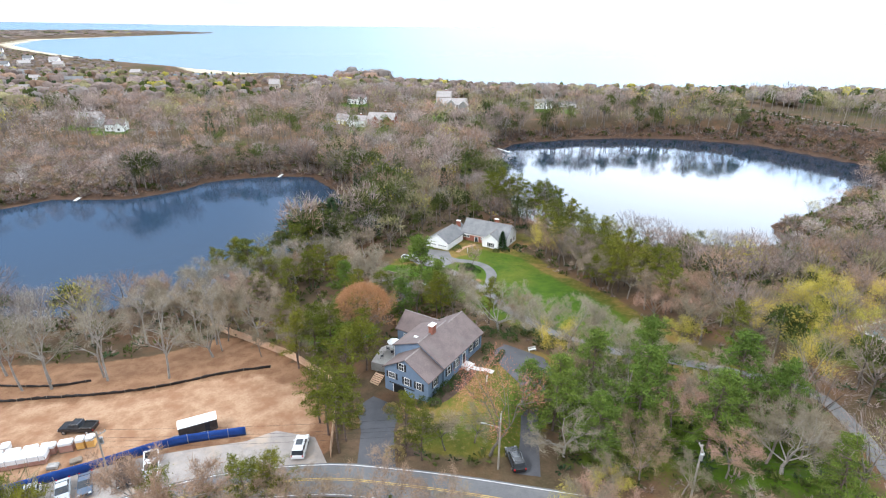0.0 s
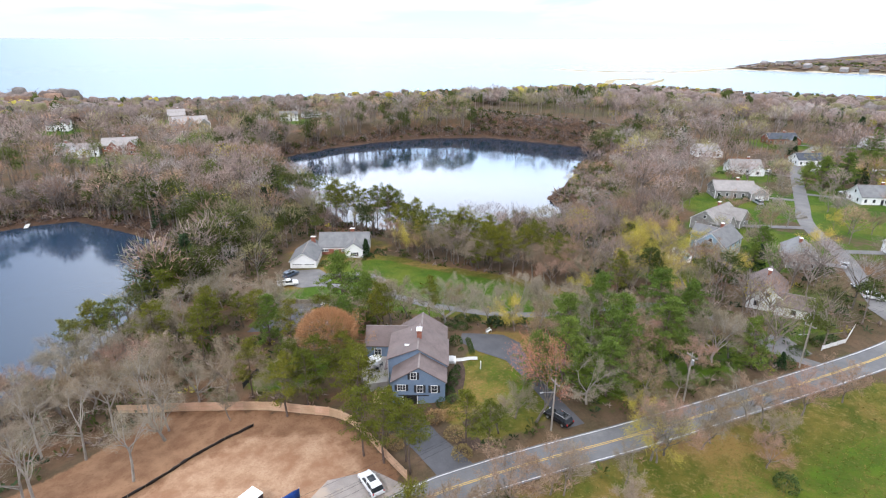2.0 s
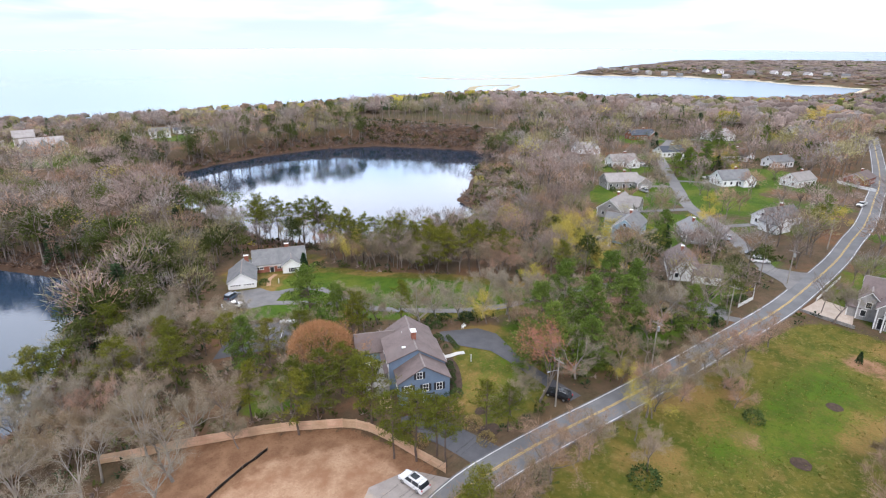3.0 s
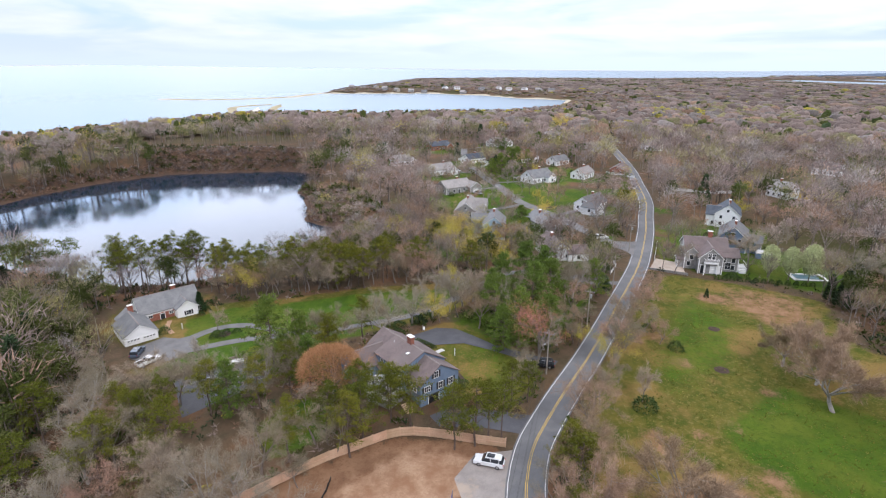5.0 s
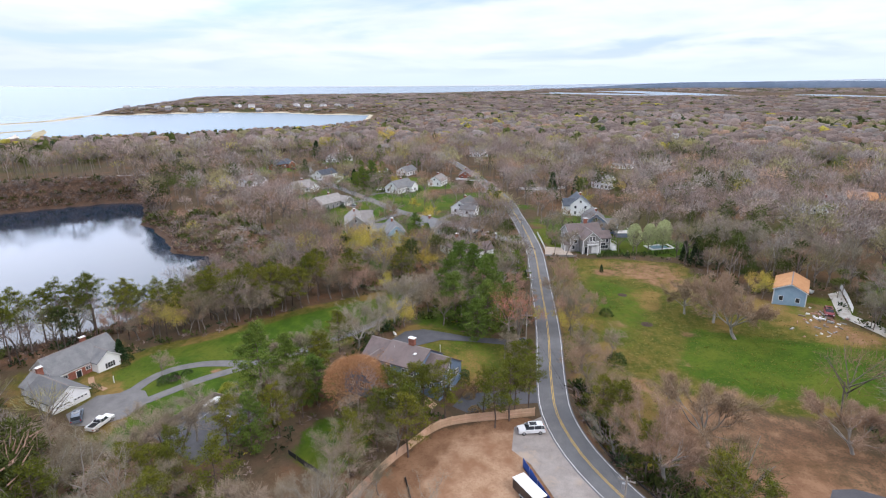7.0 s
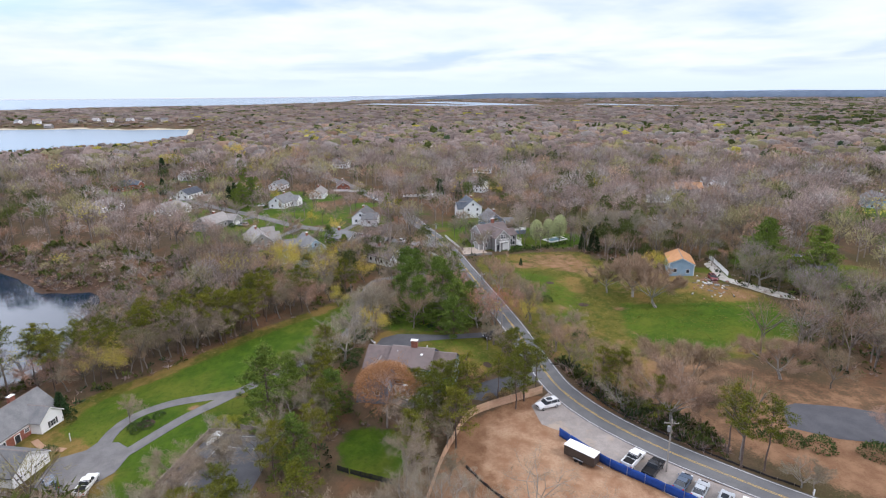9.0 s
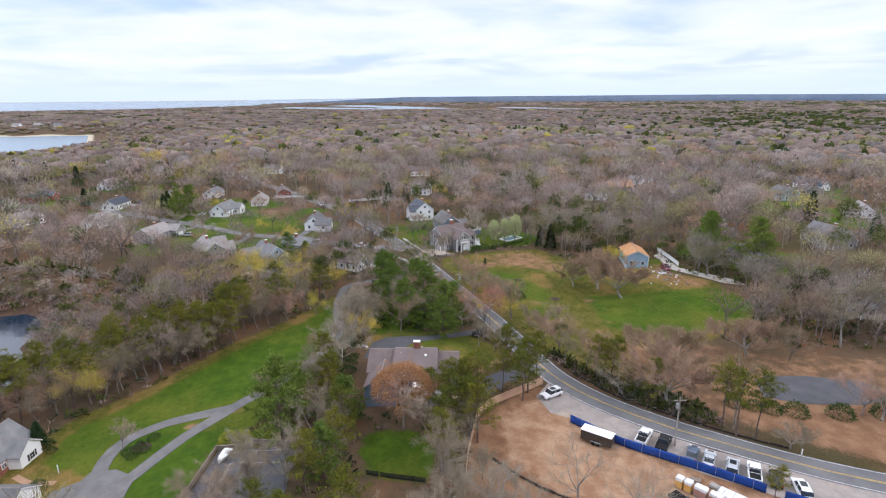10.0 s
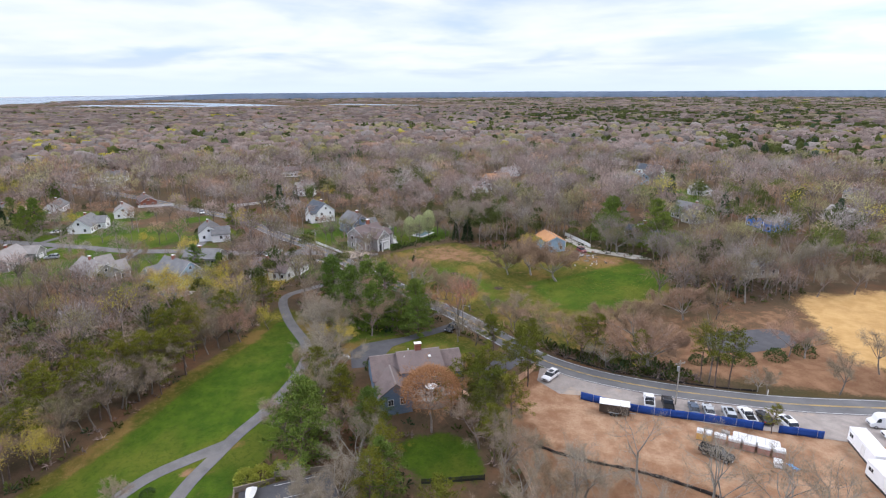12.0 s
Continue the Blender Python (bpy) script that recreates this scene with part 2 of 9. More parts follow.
M["bark"] = surface("grey_brown_bark", (0.135, 0.112, 0.095), (0.25, 0.215, 0.19), 1.2, 0.95, 0.03, fine=7, vary=0.25)
M["pale_bark"] = surface("pale_oak_bark", (0.21, 0.19, 0.168), (0.335, 0.31, 0.278), 1.2, 0.95, 0.03, fine=7, vary=0.15)
M["pine_bark"] = surface("pine_bark", (0.085, 0.06, 0.05), (0.16, 0.12, 0.10), 1.5, 0.95, 0.03, fine=7)
M["twig"] = leafy("bare_twigs", (0.212, 0.170, 0.118), (0.318, 0.266, 0.190))
M["rust_twig"] = leafy("rust_brown_twigs", (0.245, 0.165, 0.108), (0.36, 0.25, 0.17))
M["pale_twig"] = leafy("pale_bare_twigs", (0.222, 0.190, 0.136), (0.335, 0.292, 0.218), 0.15)
M["needles"] = leafy("pitch_pine_needles", (0.066, 0.078, 0.009), (0.164, 0.168, 0.019))
M["soft_needles"] = leafy("white_pine_needles", (0.064, 0.110, 0.018), (0.160, 0.212, 0.036), 0.18)
M["cedar"] = leafy("dark_evergreen_needles", (0.016, 0.038, 0.014), (0.045, 0.085, 0.032))
M["buds_yellow"] = leafy("yellow_spring_buds", (0.38, 0.32, 0.05), (0.58, 0.46, 0.10), 0.2)
M["buds_orange"] = leafy("orange_maple_buds", (0.34, 0.165, 0.080), (0.46, 0.245, 0.125), 0.15)
M["buds_red"] = leafy("red_maple_buds", (0.36, 0.135, 0.09), (0.50, 0.23, 0.16), 0.1)
M["blossom"] = leafy("pale_blossom", (0.29, 0.34, 0.14), (0.47, 0.50, 0.28), 0.1)
M["shrub"] = leafy("clipped_shrub_leaves", (0.028, 0.052, 0.014), (0.085, 0.125, 0.038), 0.3)
M["yellow_shrub"] = leafy("yellow_green_shrub_leaves", (0.26, 0.28, 0.035), (0.42, 0.42, 0.07), 0.15)
M["brown_shrub"] = leafy("brown_budding_shrub", (0.22, 0.15, 0.07), (0.40, 0.29, 0.13), 0.2)
M["woods"] = tinted("woodland_crowns")
M["car_white"] = surface("white_car_paint", (0.74, 0.75, 0.76), (0.80, 0.80, 0.80), 0.5, 0.25, spec=0.6)
M["car_black"] = surface("black_car_paint", (0.012, 0.013, 0.016), (0.025, 0.026, 0.03), 0.5, 0.25, spec=0.6)
M["car_silver"] = surface("silver_car_paint", (0.38, 0.41, 0.44), (0.46, 0.48, 0.50), 0.5, 0.3, spec=0.6)
M["car_blue"] = surface("slate_blue_car_paint", (0.06, 0.09, 0.14), (0.10, 0.13, 0.18), 0.5, 0.3, spec=0.6)
M["car_red"] = surface("dark_red_car_paint", (0.16, 0.015, 0.02), (0.22, 0.03, 0.035), 0.5, 0.3, spec=0.6)
M["rubber"] = surface("tyre_rubber", (0.012, 0.012, 0.012), (0.025, 0.025, 0.025), 2.0, 0.8)
M["rim"] = surface("alloy_rim", (0.35, 0.35, 0.36), (0.5, 0.5, 0.5), 2.0, 0.35, metal=0.8)
M["lamp_clear"] = surface("headlight_lens", (0.6, 0.62, 0.65), (0.75, 0.75, 0.76), 2.0, 0.15, spec=0.6)
M["lamp_red"] = surface("tail_light_lens", (0.35, 0.01, 0.01), (0.45, 0.02, 0.02), 2.0, 0.2)
M["brown_metal"] = surface("dark_brown_trailer_panel", (0.045, 0.035, 0.03), (0.075, 0.06, 0.05), 0.7, 0.45)
M["white_wrap"] = surface("white_plastic_wrap", (0.60, 0.61, 0.62), (0.76, 0.76, 0.76), 1.5, 0.4, 0.03)
M["red_brown"] = surface("red_brown_brick_pallet", (0.30, 0.16, 0.12), (0.42, 0.25, 0.20), 1.5, 0.85, 0.02)
M["orange_pallet"] = surface("orange_wood_pallet", (0.55, 0.30, 0.07), (0.66, 0.40, 0.13), 1.2, 0.8)
M["pole_wood"] = surface("utility_pole_wood", (0.24, 0.21, 0.18), (0.36, 0.33, 0.29), 1.0, 0.9, 0.02, fine=6)
M["grey_metal"] = surface("galvanised_metal", (0.32, 0.33, 0.34), (0.45, 0.46, 0.47), 1.0, 0.45, metal=0.6)
M["wire"] = surface("black_cable", (0.02, 0.02, 0.02), (0.04, 0.04, 0.04), 1.0, 0.6)
M["stone"] = surface("field_stone", (0.20, 0.19, 0.18), (0.38, 0.36, 0.34), 1.5, 0.9, 0.04, fine=6, vary=0.2)
M["patio"] = surface("patio_paving", (0.28, 0.26, 0.24), (0.40, 0.38, 0.35), 0.8, 0.9, 0.02, fine=5)
M["mulch"] = surface("dark_mulch", (0.035, 0.022, 0.016), (0.075, 0.05, 0.035), 1.0, 0.95, 0.05, fine=6)
M["pool_water"] = surface("dark_pool_cover", (0.045, 0.12, 0.14), (0.075, 0.17, 0.19), 0.5, 0.3)
M["canvas"] = surface("pale_canvas", (0.60, 0.61, 0.60), (0.74, 0.74, 0.72), 1.0, 0.8)
M["rust_leaf"] = surface("brown_path", (0.30, 0.18, 0.11), (0.40, 0.26, 0.17), 0.7, 0.95, 0.02)
M["pond"] = water("dark_pond_water", (0.013, 0.026, 0.045), 0.05, 0.012, 0.9)
M["pond_blue"] = water("blue_pond_water", (0.024, 0.044, 0.076), 0.05, 0.012, 0.9)
# the second blend tone carries the painted eastern sheen
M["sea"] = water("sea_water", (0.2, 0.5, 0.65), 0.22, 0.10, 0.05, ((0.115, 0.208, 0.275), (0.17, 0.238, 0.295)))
# distance haze is painted into this blue-grey base colour
M["far_land"] = surface("far_land_haze_tint", (0.13, 0.17, 0.23), (0.19, 0.235, 0.30), 0.006, 0.95, fine=0.02)
M["ridge"] = surface("pale_ridge_shingle", (0.20, 0.17, 0.16), (0.27, 0.235, 0.22), 1.0, 0.9)
M["path_grey"] = surface("worn_concrete_path", (0.42, 0.41, 0.39), (0.54, 0.53, 0.50), 0.8, 0.85, 0.005)
M["blue_tarp"] = surface("light_blue_tarpaulin", (0.12, 0.30, 0.55), (0.20, 0.42, 0.66), 1.5, 0.6, 0.03)
M["beach_sand"] = surface("beach_sand", (0.50, 0.44, 0.36), (0.62, 0.56, 0.47), 0.05, 0.95, fine=0.4)
M["marsh"] = surface("salt_marsh_grass", (0.26, 0.215, 0.12), (0.40, 0.34, 0.21), 0.03, 0.95, fine=0.3)
M["shell"] = surface("crushed_shell", (0.42, 0.39, 0.34), (0.56, 0.53, 0.48), 0.5, 0.95, 0.02, fine=5, wear=(0.33, 0.28, 0.22))
M["tan_gravel"] = surface("tan_gravel", (0.36, 0.29, 0.23), (0.48, 0.40, 0.33), 0.6, 0.95, 0.02, fine=5)


# ---- lie of the land ----
HEIGHTS = np.array([
    (-25, 71, .3), (19.5, 32, 0), (39, 31, .6), (74, 32, 0), (-43, 73, .8), (-60, 63, .8), (-55, 43, 0), (22, -24, 4), (20, -49, 6),
    (69, -113, 7), (85, 33, 1.5), (88, 95, 1), (95, 60, 2), (184, 99, 3), (266, 174, 3), (165, 58, 3.5), (281, 182, 3), (-6, 134, -2.8),
    (-11, 155, -4.2), (5, 169, -3.9), (22, 164, -4.8), (108, 415, -1), (28, 404, -2), (6, 65, 1), (0, 92, 2.7), (7, 88, 2.3),
    (-14, 83, 0), (-11.8, 84.6, 0), (-13.5, 87, .6), (-6, 80.5, 1.6), (-20, 110, -1.0), (-60, 115, -3), (40, 75, 1),
    (240, 322, 5.5), (224, 368, 5.5), (262, 268, 5.5), (172, 388, 4.5), (110, 394, 3.5), (60, 385, 3)], dtype=float)
POND_WEST = [(-172, 207), (-159, 221), (-146, 220), (-129, 221), (-114, 234), (-109, 246), (-99, 252), (-77, 258), (-61, 256),
             (-47, 234), (-36, 214), (-28, 197), (-33, 186), (-44, 168), (-52, 150), (-62, 134), (-90, 120), (-130, 114), (-200, 108),
             (-270, 120), (-290, 160), (-240, 190)]
POND_EAST = [(20, 278), (28, 323), (43, 345), (76, 357), (110, 363), (149, 361), (190, 342), (211, 305), (228, 272), (224, 254),
             (196, 240), (170, 230), (159, 219), (130, 199), (118, 194), (112, 175), (98, 170), (82, 174), (68, 172), (52, 170.5),
             (41, 179), (32, 192), (25, 203), (23, 246)]
# the brushy bank below the far shore road
BANK = [(186, 352), (212, 304), (229, 268), (236, 250), (255, 249), (246, 302), (217, 389), (196, 400)]
POND_LEVEL = {"west": -4.5, "east": -6.5}
SEA_LEVEL = -9.0
SEA = [(-2500, 5200), (-1487, 3400), (-1085, 3118), (-1235, 2729), (-1324, 2418), (-1400, 2100), (-1250, 1739), (-1011, 1475),
       (-725, 1202), (-466, 1006), (-313, 895), (-147, 800), (0, 690), (100, 645), (250, 618), (420, 604), (560, 590), (600, 540),
       (640, 400), (740, 255), (860, 215), (1000, 195), (1200, 200), (1240, 330), (1320, 420), (1360, 600), (1270, 780), (1235, 855),
       (1406, 902), (1824, 996), (2600, 1150), (2950, 700), (3050, 0), (3300, -500), (4300, -800), (5200, -800), (5200, 5200)]
BEACH_POND = [(-405, 852), (-381, 885), (-314, 868), (-285, 800), (-365, 790)]
INLETS = [[(1683, -1650), (1900, -1560), (2160, -1500), (2180, -1440), (1900, -1500), (1700, -1580)],
          [(2258, -980), (2600, -800), (2850, -590), (2800, -560), (2500, -740), (2230, -900)],
          [(2150, -1200), (2530, -1130), (2960, -1010), (2960, -960), (2530, -1060), (2140, -1130)]]
INLETS = [[(x, y + (-45 if k < n / 2 else 45)) for k, (x, y) in enumerate(q)] for q in INLETS for n in [len(q)]]
SANDBAR = [(900, 1030), (905, 955), (945, 900), (1000, 865), (1080, 830), (1235, 852)]
MARSH = [(690, 650), (712, 642), (706, 632), (690, 636)]
CENTRE = (-50.0, 90.0)


def smooth(v, lo, hi):
    s = np.clip((v - lo) / (hi - lo), 0, 1)
    return s * s * (3 - 2 * s)


def depth_in(px, py, poly):
    """How far points lie inside a polygon (negative outside)."""
    px, py = np.asarray(px, float), np.asarray(py, float)
    inside = np.zeros(px.shape, bool)
    best = np.full(px.shape, 1e18)
    for (ax, ay), (bx, by) in zip(poly, poly[1:] + poly[:1]):
        if ay != by:
            cross = ((ay > py) != (by > py)) & (px < (bx - ax) * (py - ay) / (by - ay) + ax)
            inside ^= cross
        ux, uy = bx - ax, by - ay
        s = np.clip(((px - ax) * ux + (py - ay) * uy) / (ux * ux + uy * uy), 0, 1)
        best = np.minimum(best, (px - ax - s * ux) ** 2 + (py - ay - s * uy) ** 2)
    return np.where(inside, 1, -1) * np.sqrt(best)


def line_gap(px, py, line):
    """Distance of points to a polyline."""
    px, py = np.asarray(px, float), np.asarray(py, float)
    best = np.full(px.shape, 1e18)
    for (ax, ay), (bx, by) in zip(line, line[1:]):
        ux, uy = bx - ax, by - ay
        s = np.clip(((px - ax) * ux + (py - ay) * uy) / (ux * ux + uy * uy), 0, 1)
        best = np.minimum(best, (px - ax - s * ux) ** 2 + (py - ay - s * uy) ** 2)
    return np.sqrt(best)


def bowl(px, py):
    """The far ground lifts a little, so that the horizon lies where a much wider land would put it."""
    r = np.hypot(px - CENTRE[0], py - CENTRE[1])
    return 52 * np.clip((r - 900) / 4000, 0, None) ** 1.6


def heights(px, py):
    px, py = np.asarray(px, float), np.asarray(py, float)
    num, den = np.zeros(px.shape), np.full(px.shape, 8 / 400.0 ** 3)
    for x, y, z in HEIGHTS:
        w = ((px - x) ** 2 + (py - y) ** 2 + 120) ** -1.5
        num += w * z
        den += w
    z = num / den
    # level ground before the basement garage, a long beach to the west
    low = 1 - smooth(np.hypot(px + 13.2, py - 82.6), 3.5, 9.0)
    z = z * (1 - low) + 0.05 * low
    # a hollow between the lawn and the pond
    z = z - 4 * np.exp(-((px - 88) ** 2 + (py - 156) ** 2) / 600)
    # the low headland beyond the bay
    z = z - 2 * smooth(px, 1300, 1900) * smooth(py, -500, 200)
    for poly, level, bank in ((POND_WEST, POND_LEVEL["west"], 14.0), (POND_EAST, POND_LEVEL["east"], 16.0)):
        d = depth_in(px, py, poly)
        z = np.where(d > 0, level - 0.05 - np.clip(d, 0, 8) * 0.14, level + (z - level) * smooth(-d, -2, bank) + 0.05 * np.clip(-d, 0, 3))
    d = depth_in(px, py, SEA)
    land = np.maximum(18 - line_gap(px, py, SANDBAR), depth_in(px, py, MARSH))
    d = np.minimum(d, -land)
    for poly in INLETS + [BEACH_POND]:
        d = np.maximum(d, depth_in(px, py, poly))
    z = np.where(d > 0, SEA_LEVEL - np.clip(d, 0, 40) * 0.04, SEA_LEVEL + (z - SEA_LEVEL) * smooth(-d, -1, 70) + 0.02 * np.clip(-d, 0, 10))
    return z + bowl(px, py) - 12 * smooth(np.hypot(px - CENTRE[0], py - CENTRE[1]), 1200, 4500) * (d < 0)


def elev(x, y):
    return float(heights(np.array([x]), np.array([y]))[0])


# ---- plan of the ground ----
ROAD = [(-170, -45), (-125, 2), (-100, 21.5), (-80.8, 36.2), (-66.5, 47.1), (-52.8, 55.4), (-43, 60.4), (-31.8, 64), (-20, 65.2), (-10, 63.9),
        (0, 62), (13, 59.3), (30, 56.4), (45.7, 54), (61.5, 51.5), (84, 48.4), (117, 46.4), (140, 46.2), (164, 46.1), (204, 49.3), (270, 56), (420, 80)]
STREET = [(93, 51), (99, 58), (112, 68), (128, 80), (148, 100), (168, 112), (189, 124), (219, 141), (252, 158), (300, 172)]
DRIVE_LAKE = [(63, 53), (60.5, 61), (61.5, 68), (62.6, 76), (61, 85), (47, 92.4), (35, 96.5), (28.5, 98.8), (19.7, 105), (12, 117), (9, 127), (6.4, 133), (3.4, 139), (-0.6, 144.5), (-4.6, 150), (-7, 157), (-5.5, 162)]
DRIVE_LOOP = [(8, 129.5), (9.2, 135), (10.4, 143), (8.8, 149.5), (4.4, 152.8), (-2, 154.4), (-6, 155.5)]
LAWN_LAKE = [(54, 90), (48, 98), (42.3, 107), (39.5, 115), (35.5, 126), (32, 133), (29, 141), (25.5, 151), (22.5, 159.5), (17, 163), (8, 166), (2, 160), (-8, 153), (-16, 154),
             (-16, 147), (-4, 142), (4, 128), (8, 117), (16, 105), (28, 96), (45, 90)]
LAWN_FRONT = [(-8, 83), (-3, 85), (2, 89), (9, 95), (14, 98), (22, 92), (16, 82), (11, 70), (0, 68.5), (-8, 71)]
LAWN_BACK = [(-16, 109.5), (-18, 105), (-20, 101), (-28, 99.5), (-35, 105), (-34, 108), (-28, 114), (-20, 113)]
FIELD = [(-26, 55), (-10, 57), (21, 52.5), (51, 48), (66, 46), (76, 40), (74, 20), (66, 2), (40, 3), (25, -6), (0, -17), (-16, -12), (-24, 0), (-24, 19), (-18, 38), (-26, 48)]
GREEN_A = [(16, 22), (-4, -14), (-18, -12), (-23, 6), (-14, 30), (-4, 35)]
GREEN_B = [(60, 42), (66, 34), (45, 22), (20, 26), (4, 40), (-6, 50), (20, 49)]
RED_FIELD = [(74, 27), (72, 6), (60, 2), (40, 4), (33, 12), (42, 22), (54, 28), (62, 33)]
DIRT_EAST = [(-10, 37), (-24, 18), (-37, 8), (-52, -14), (-79, 16), (-85, 30), (-66, 42), (-50, 50), (-32, 55), (-24, 52)]
DIRT_WORN = [(-38, 32), (-46, 46), (-62, 40), (-82, 30), (-78, 15), (-62, 8), (-48, 14)]
SAND = [(-52, -20), (-73, -45), (-120, -30), (-115, 20), (-80, 17), (-71, 16), (-60, -4)]
LOT = [(-20.5, 69.5), (-21.5, 76), (-22.5, 85.5), (-25, 89.5), (-33, 97), (-41, 102.5), (-50, 108.5), (-60, 101), (-72, 97), (-95, 95), (-125, 92), (-125, 30),
       (-100, 26), (-82, 40), (-68, 50.5), (-55, 58.5), (-44, 64), (-32, 67.5)]
LOT_PALE = [(-23, 70), (-26, 84), (-36, 91), (-45, 90), (-60, 84), (-82, 82), (-120, 80), (-120, 45), (-84, 50), (-58, 67), (-46, 72), (-34, 74)]
GRAVEL_PARK = [(-20.5, 68.2), (-23.5, 74), (-30, 75.5), (-34, 73), (-42, 71), (-48, 69.5), (-57, 66), (-65, 61.5), (-74, 56.5), (-86, 50), (-96, 40), (-90, 33), (-68, 49.8), (-54, 58.6), (-44, 63.6), (-32, 67)]
COURT = [(-17.5, 142), (-5, 134.2), (-7.8, 129), (-13, 121.5), (-29, 129)]
LAWN_STRIP = [(-18, 151), (-9, 149.5), (-3, 143), (4, 132), (9, 121), (15, 108), (9, 110), (3, 121), (-2.5, 130), (-4.5, 135.5), (-17.5, 143.6), (-22, 149)]
LAKE_YARD = [(-9, 160), (4, 160), (30, 168), (26, 178), (8, 188), (-8, 178)]
YARDS = [(81, 105, 16), (108, 100, 20), (125, 112, 16), (150, 125, 22), (195, 104, 22), (215, 80, 16), (170, 120, 16), (200, 155, 18), (240, 148, 18),
         (290, 188, 20), (325, 152, 18), (100, 22, 24), (85, 0, 14), (130, 15, 14), (20, -14, 10), (165, 92, 22), (235, 95, 14), (78, 66, 9), (128, 92, 14),
         (145, 66, 12), (180, 60, 10), (-2, -52, 14), (66, -205, 17), (78, -218, 16), (50, -130, 13), (20, -138, 13), (84, -230, 22), (60, -150, 16), (30, -160, 14), (-24, -100, 12), (5, -38, 8), (20, -40, 12),
         (-44, 350, 20), (84, 428, 18), (6, 398, 22), (-225, 356, 16), (-200, 340, 14), (-71, 462, 16), (0, 480, 14), (82, 424, 17), (5, 415, 16), (-42, 346, 15)]


def spline(points, step):
    """A smooth line through points, at even steps."""
    pts = [Vector((*p, 0)) for p in points]
    pts = [pts[0] * 2 - pts[1]] + pts + [pts[-1] * 2 - pts[-2]]
    res = []
    for a, b, c, d in zip(pts, pts[1:], pts[2:], pts[3:]):
        n = max(2, int((c - b).length / step))
        for i in range(n):
            s = i / n
            q = 0.5 * ((2 * b) + (c - a) * s + (2 * a - 5 * b + 4 * c - d) * s * s + (3 * b - a - 3 * c + d) * s ** 3)
            res.append((q.x, q.y))
    res.append((pts[-2].x, pts[-2].y))
    return res


ROAD_LINE, STREET_LINE = spline(ROAD, 3), spline(STREET, 4)
DRIVE_LINE, LOOP_LINE = spline(DRIVE_LAKE, 2), spline(DRIVE_LOOP, 2)


def np_mesh(name, verts, faces, mat, parent=None):
    me = bpy.data.meshes.new(name)
    verts, faces = np.asarray(verts, np.float32), np.asarray(faces, np.int32)
    k = faces.shape[1]
    me.vertices.add(len(verts))
    me.vertices.foreach_set("co", verts.ravel())
    me.loops.add(faces.size)
    me.loops.foreach_set("vertex_index", faces.ravel())
    me.polygons.add(len(faces))
    me.polygons.foreach_set("loop_start", np.arange(0, faces.size, k, dtype=np.int32))
    me.update(calc_edges=True)
    if mat:
        me.materials.append(mat)
    ob = new(name, me)
    if parent:
        ob.parent = parent
    return ob


def grid_axis(reach, step, near):
    n = int(math.asinh(reach / near) / step)
    return near * np.sinh(np.linspace(-n, n, 2 * n + 1) * step)


def sheet(name, reach, step, near, height, mat):
    ax = grid_axis(reach, step, near)
    n = len(ax)
    gx, gy = np.meshgrid(ax + CENTRE[0] + 50, ax + CENTRE[1])
    gz = height(gx, gy)
    idx = np.arange(n * n).reshape(n, n)
    faces = np.stack([idx[:-1, :-1], idx[:-1, 1:], idx[1:, 1:], idx[1:, :-1]], -1).reshape(-1, 4)
    ob = np_mesh(name, np.stack([gx, gy, gz], -1).reshape(-1, 3), faces, mat)
    ob.data.polygons.foreach_set("use_smooth", np.ones(len(faces), bool))
    return ob, gx.ravel(), gy.ravel()


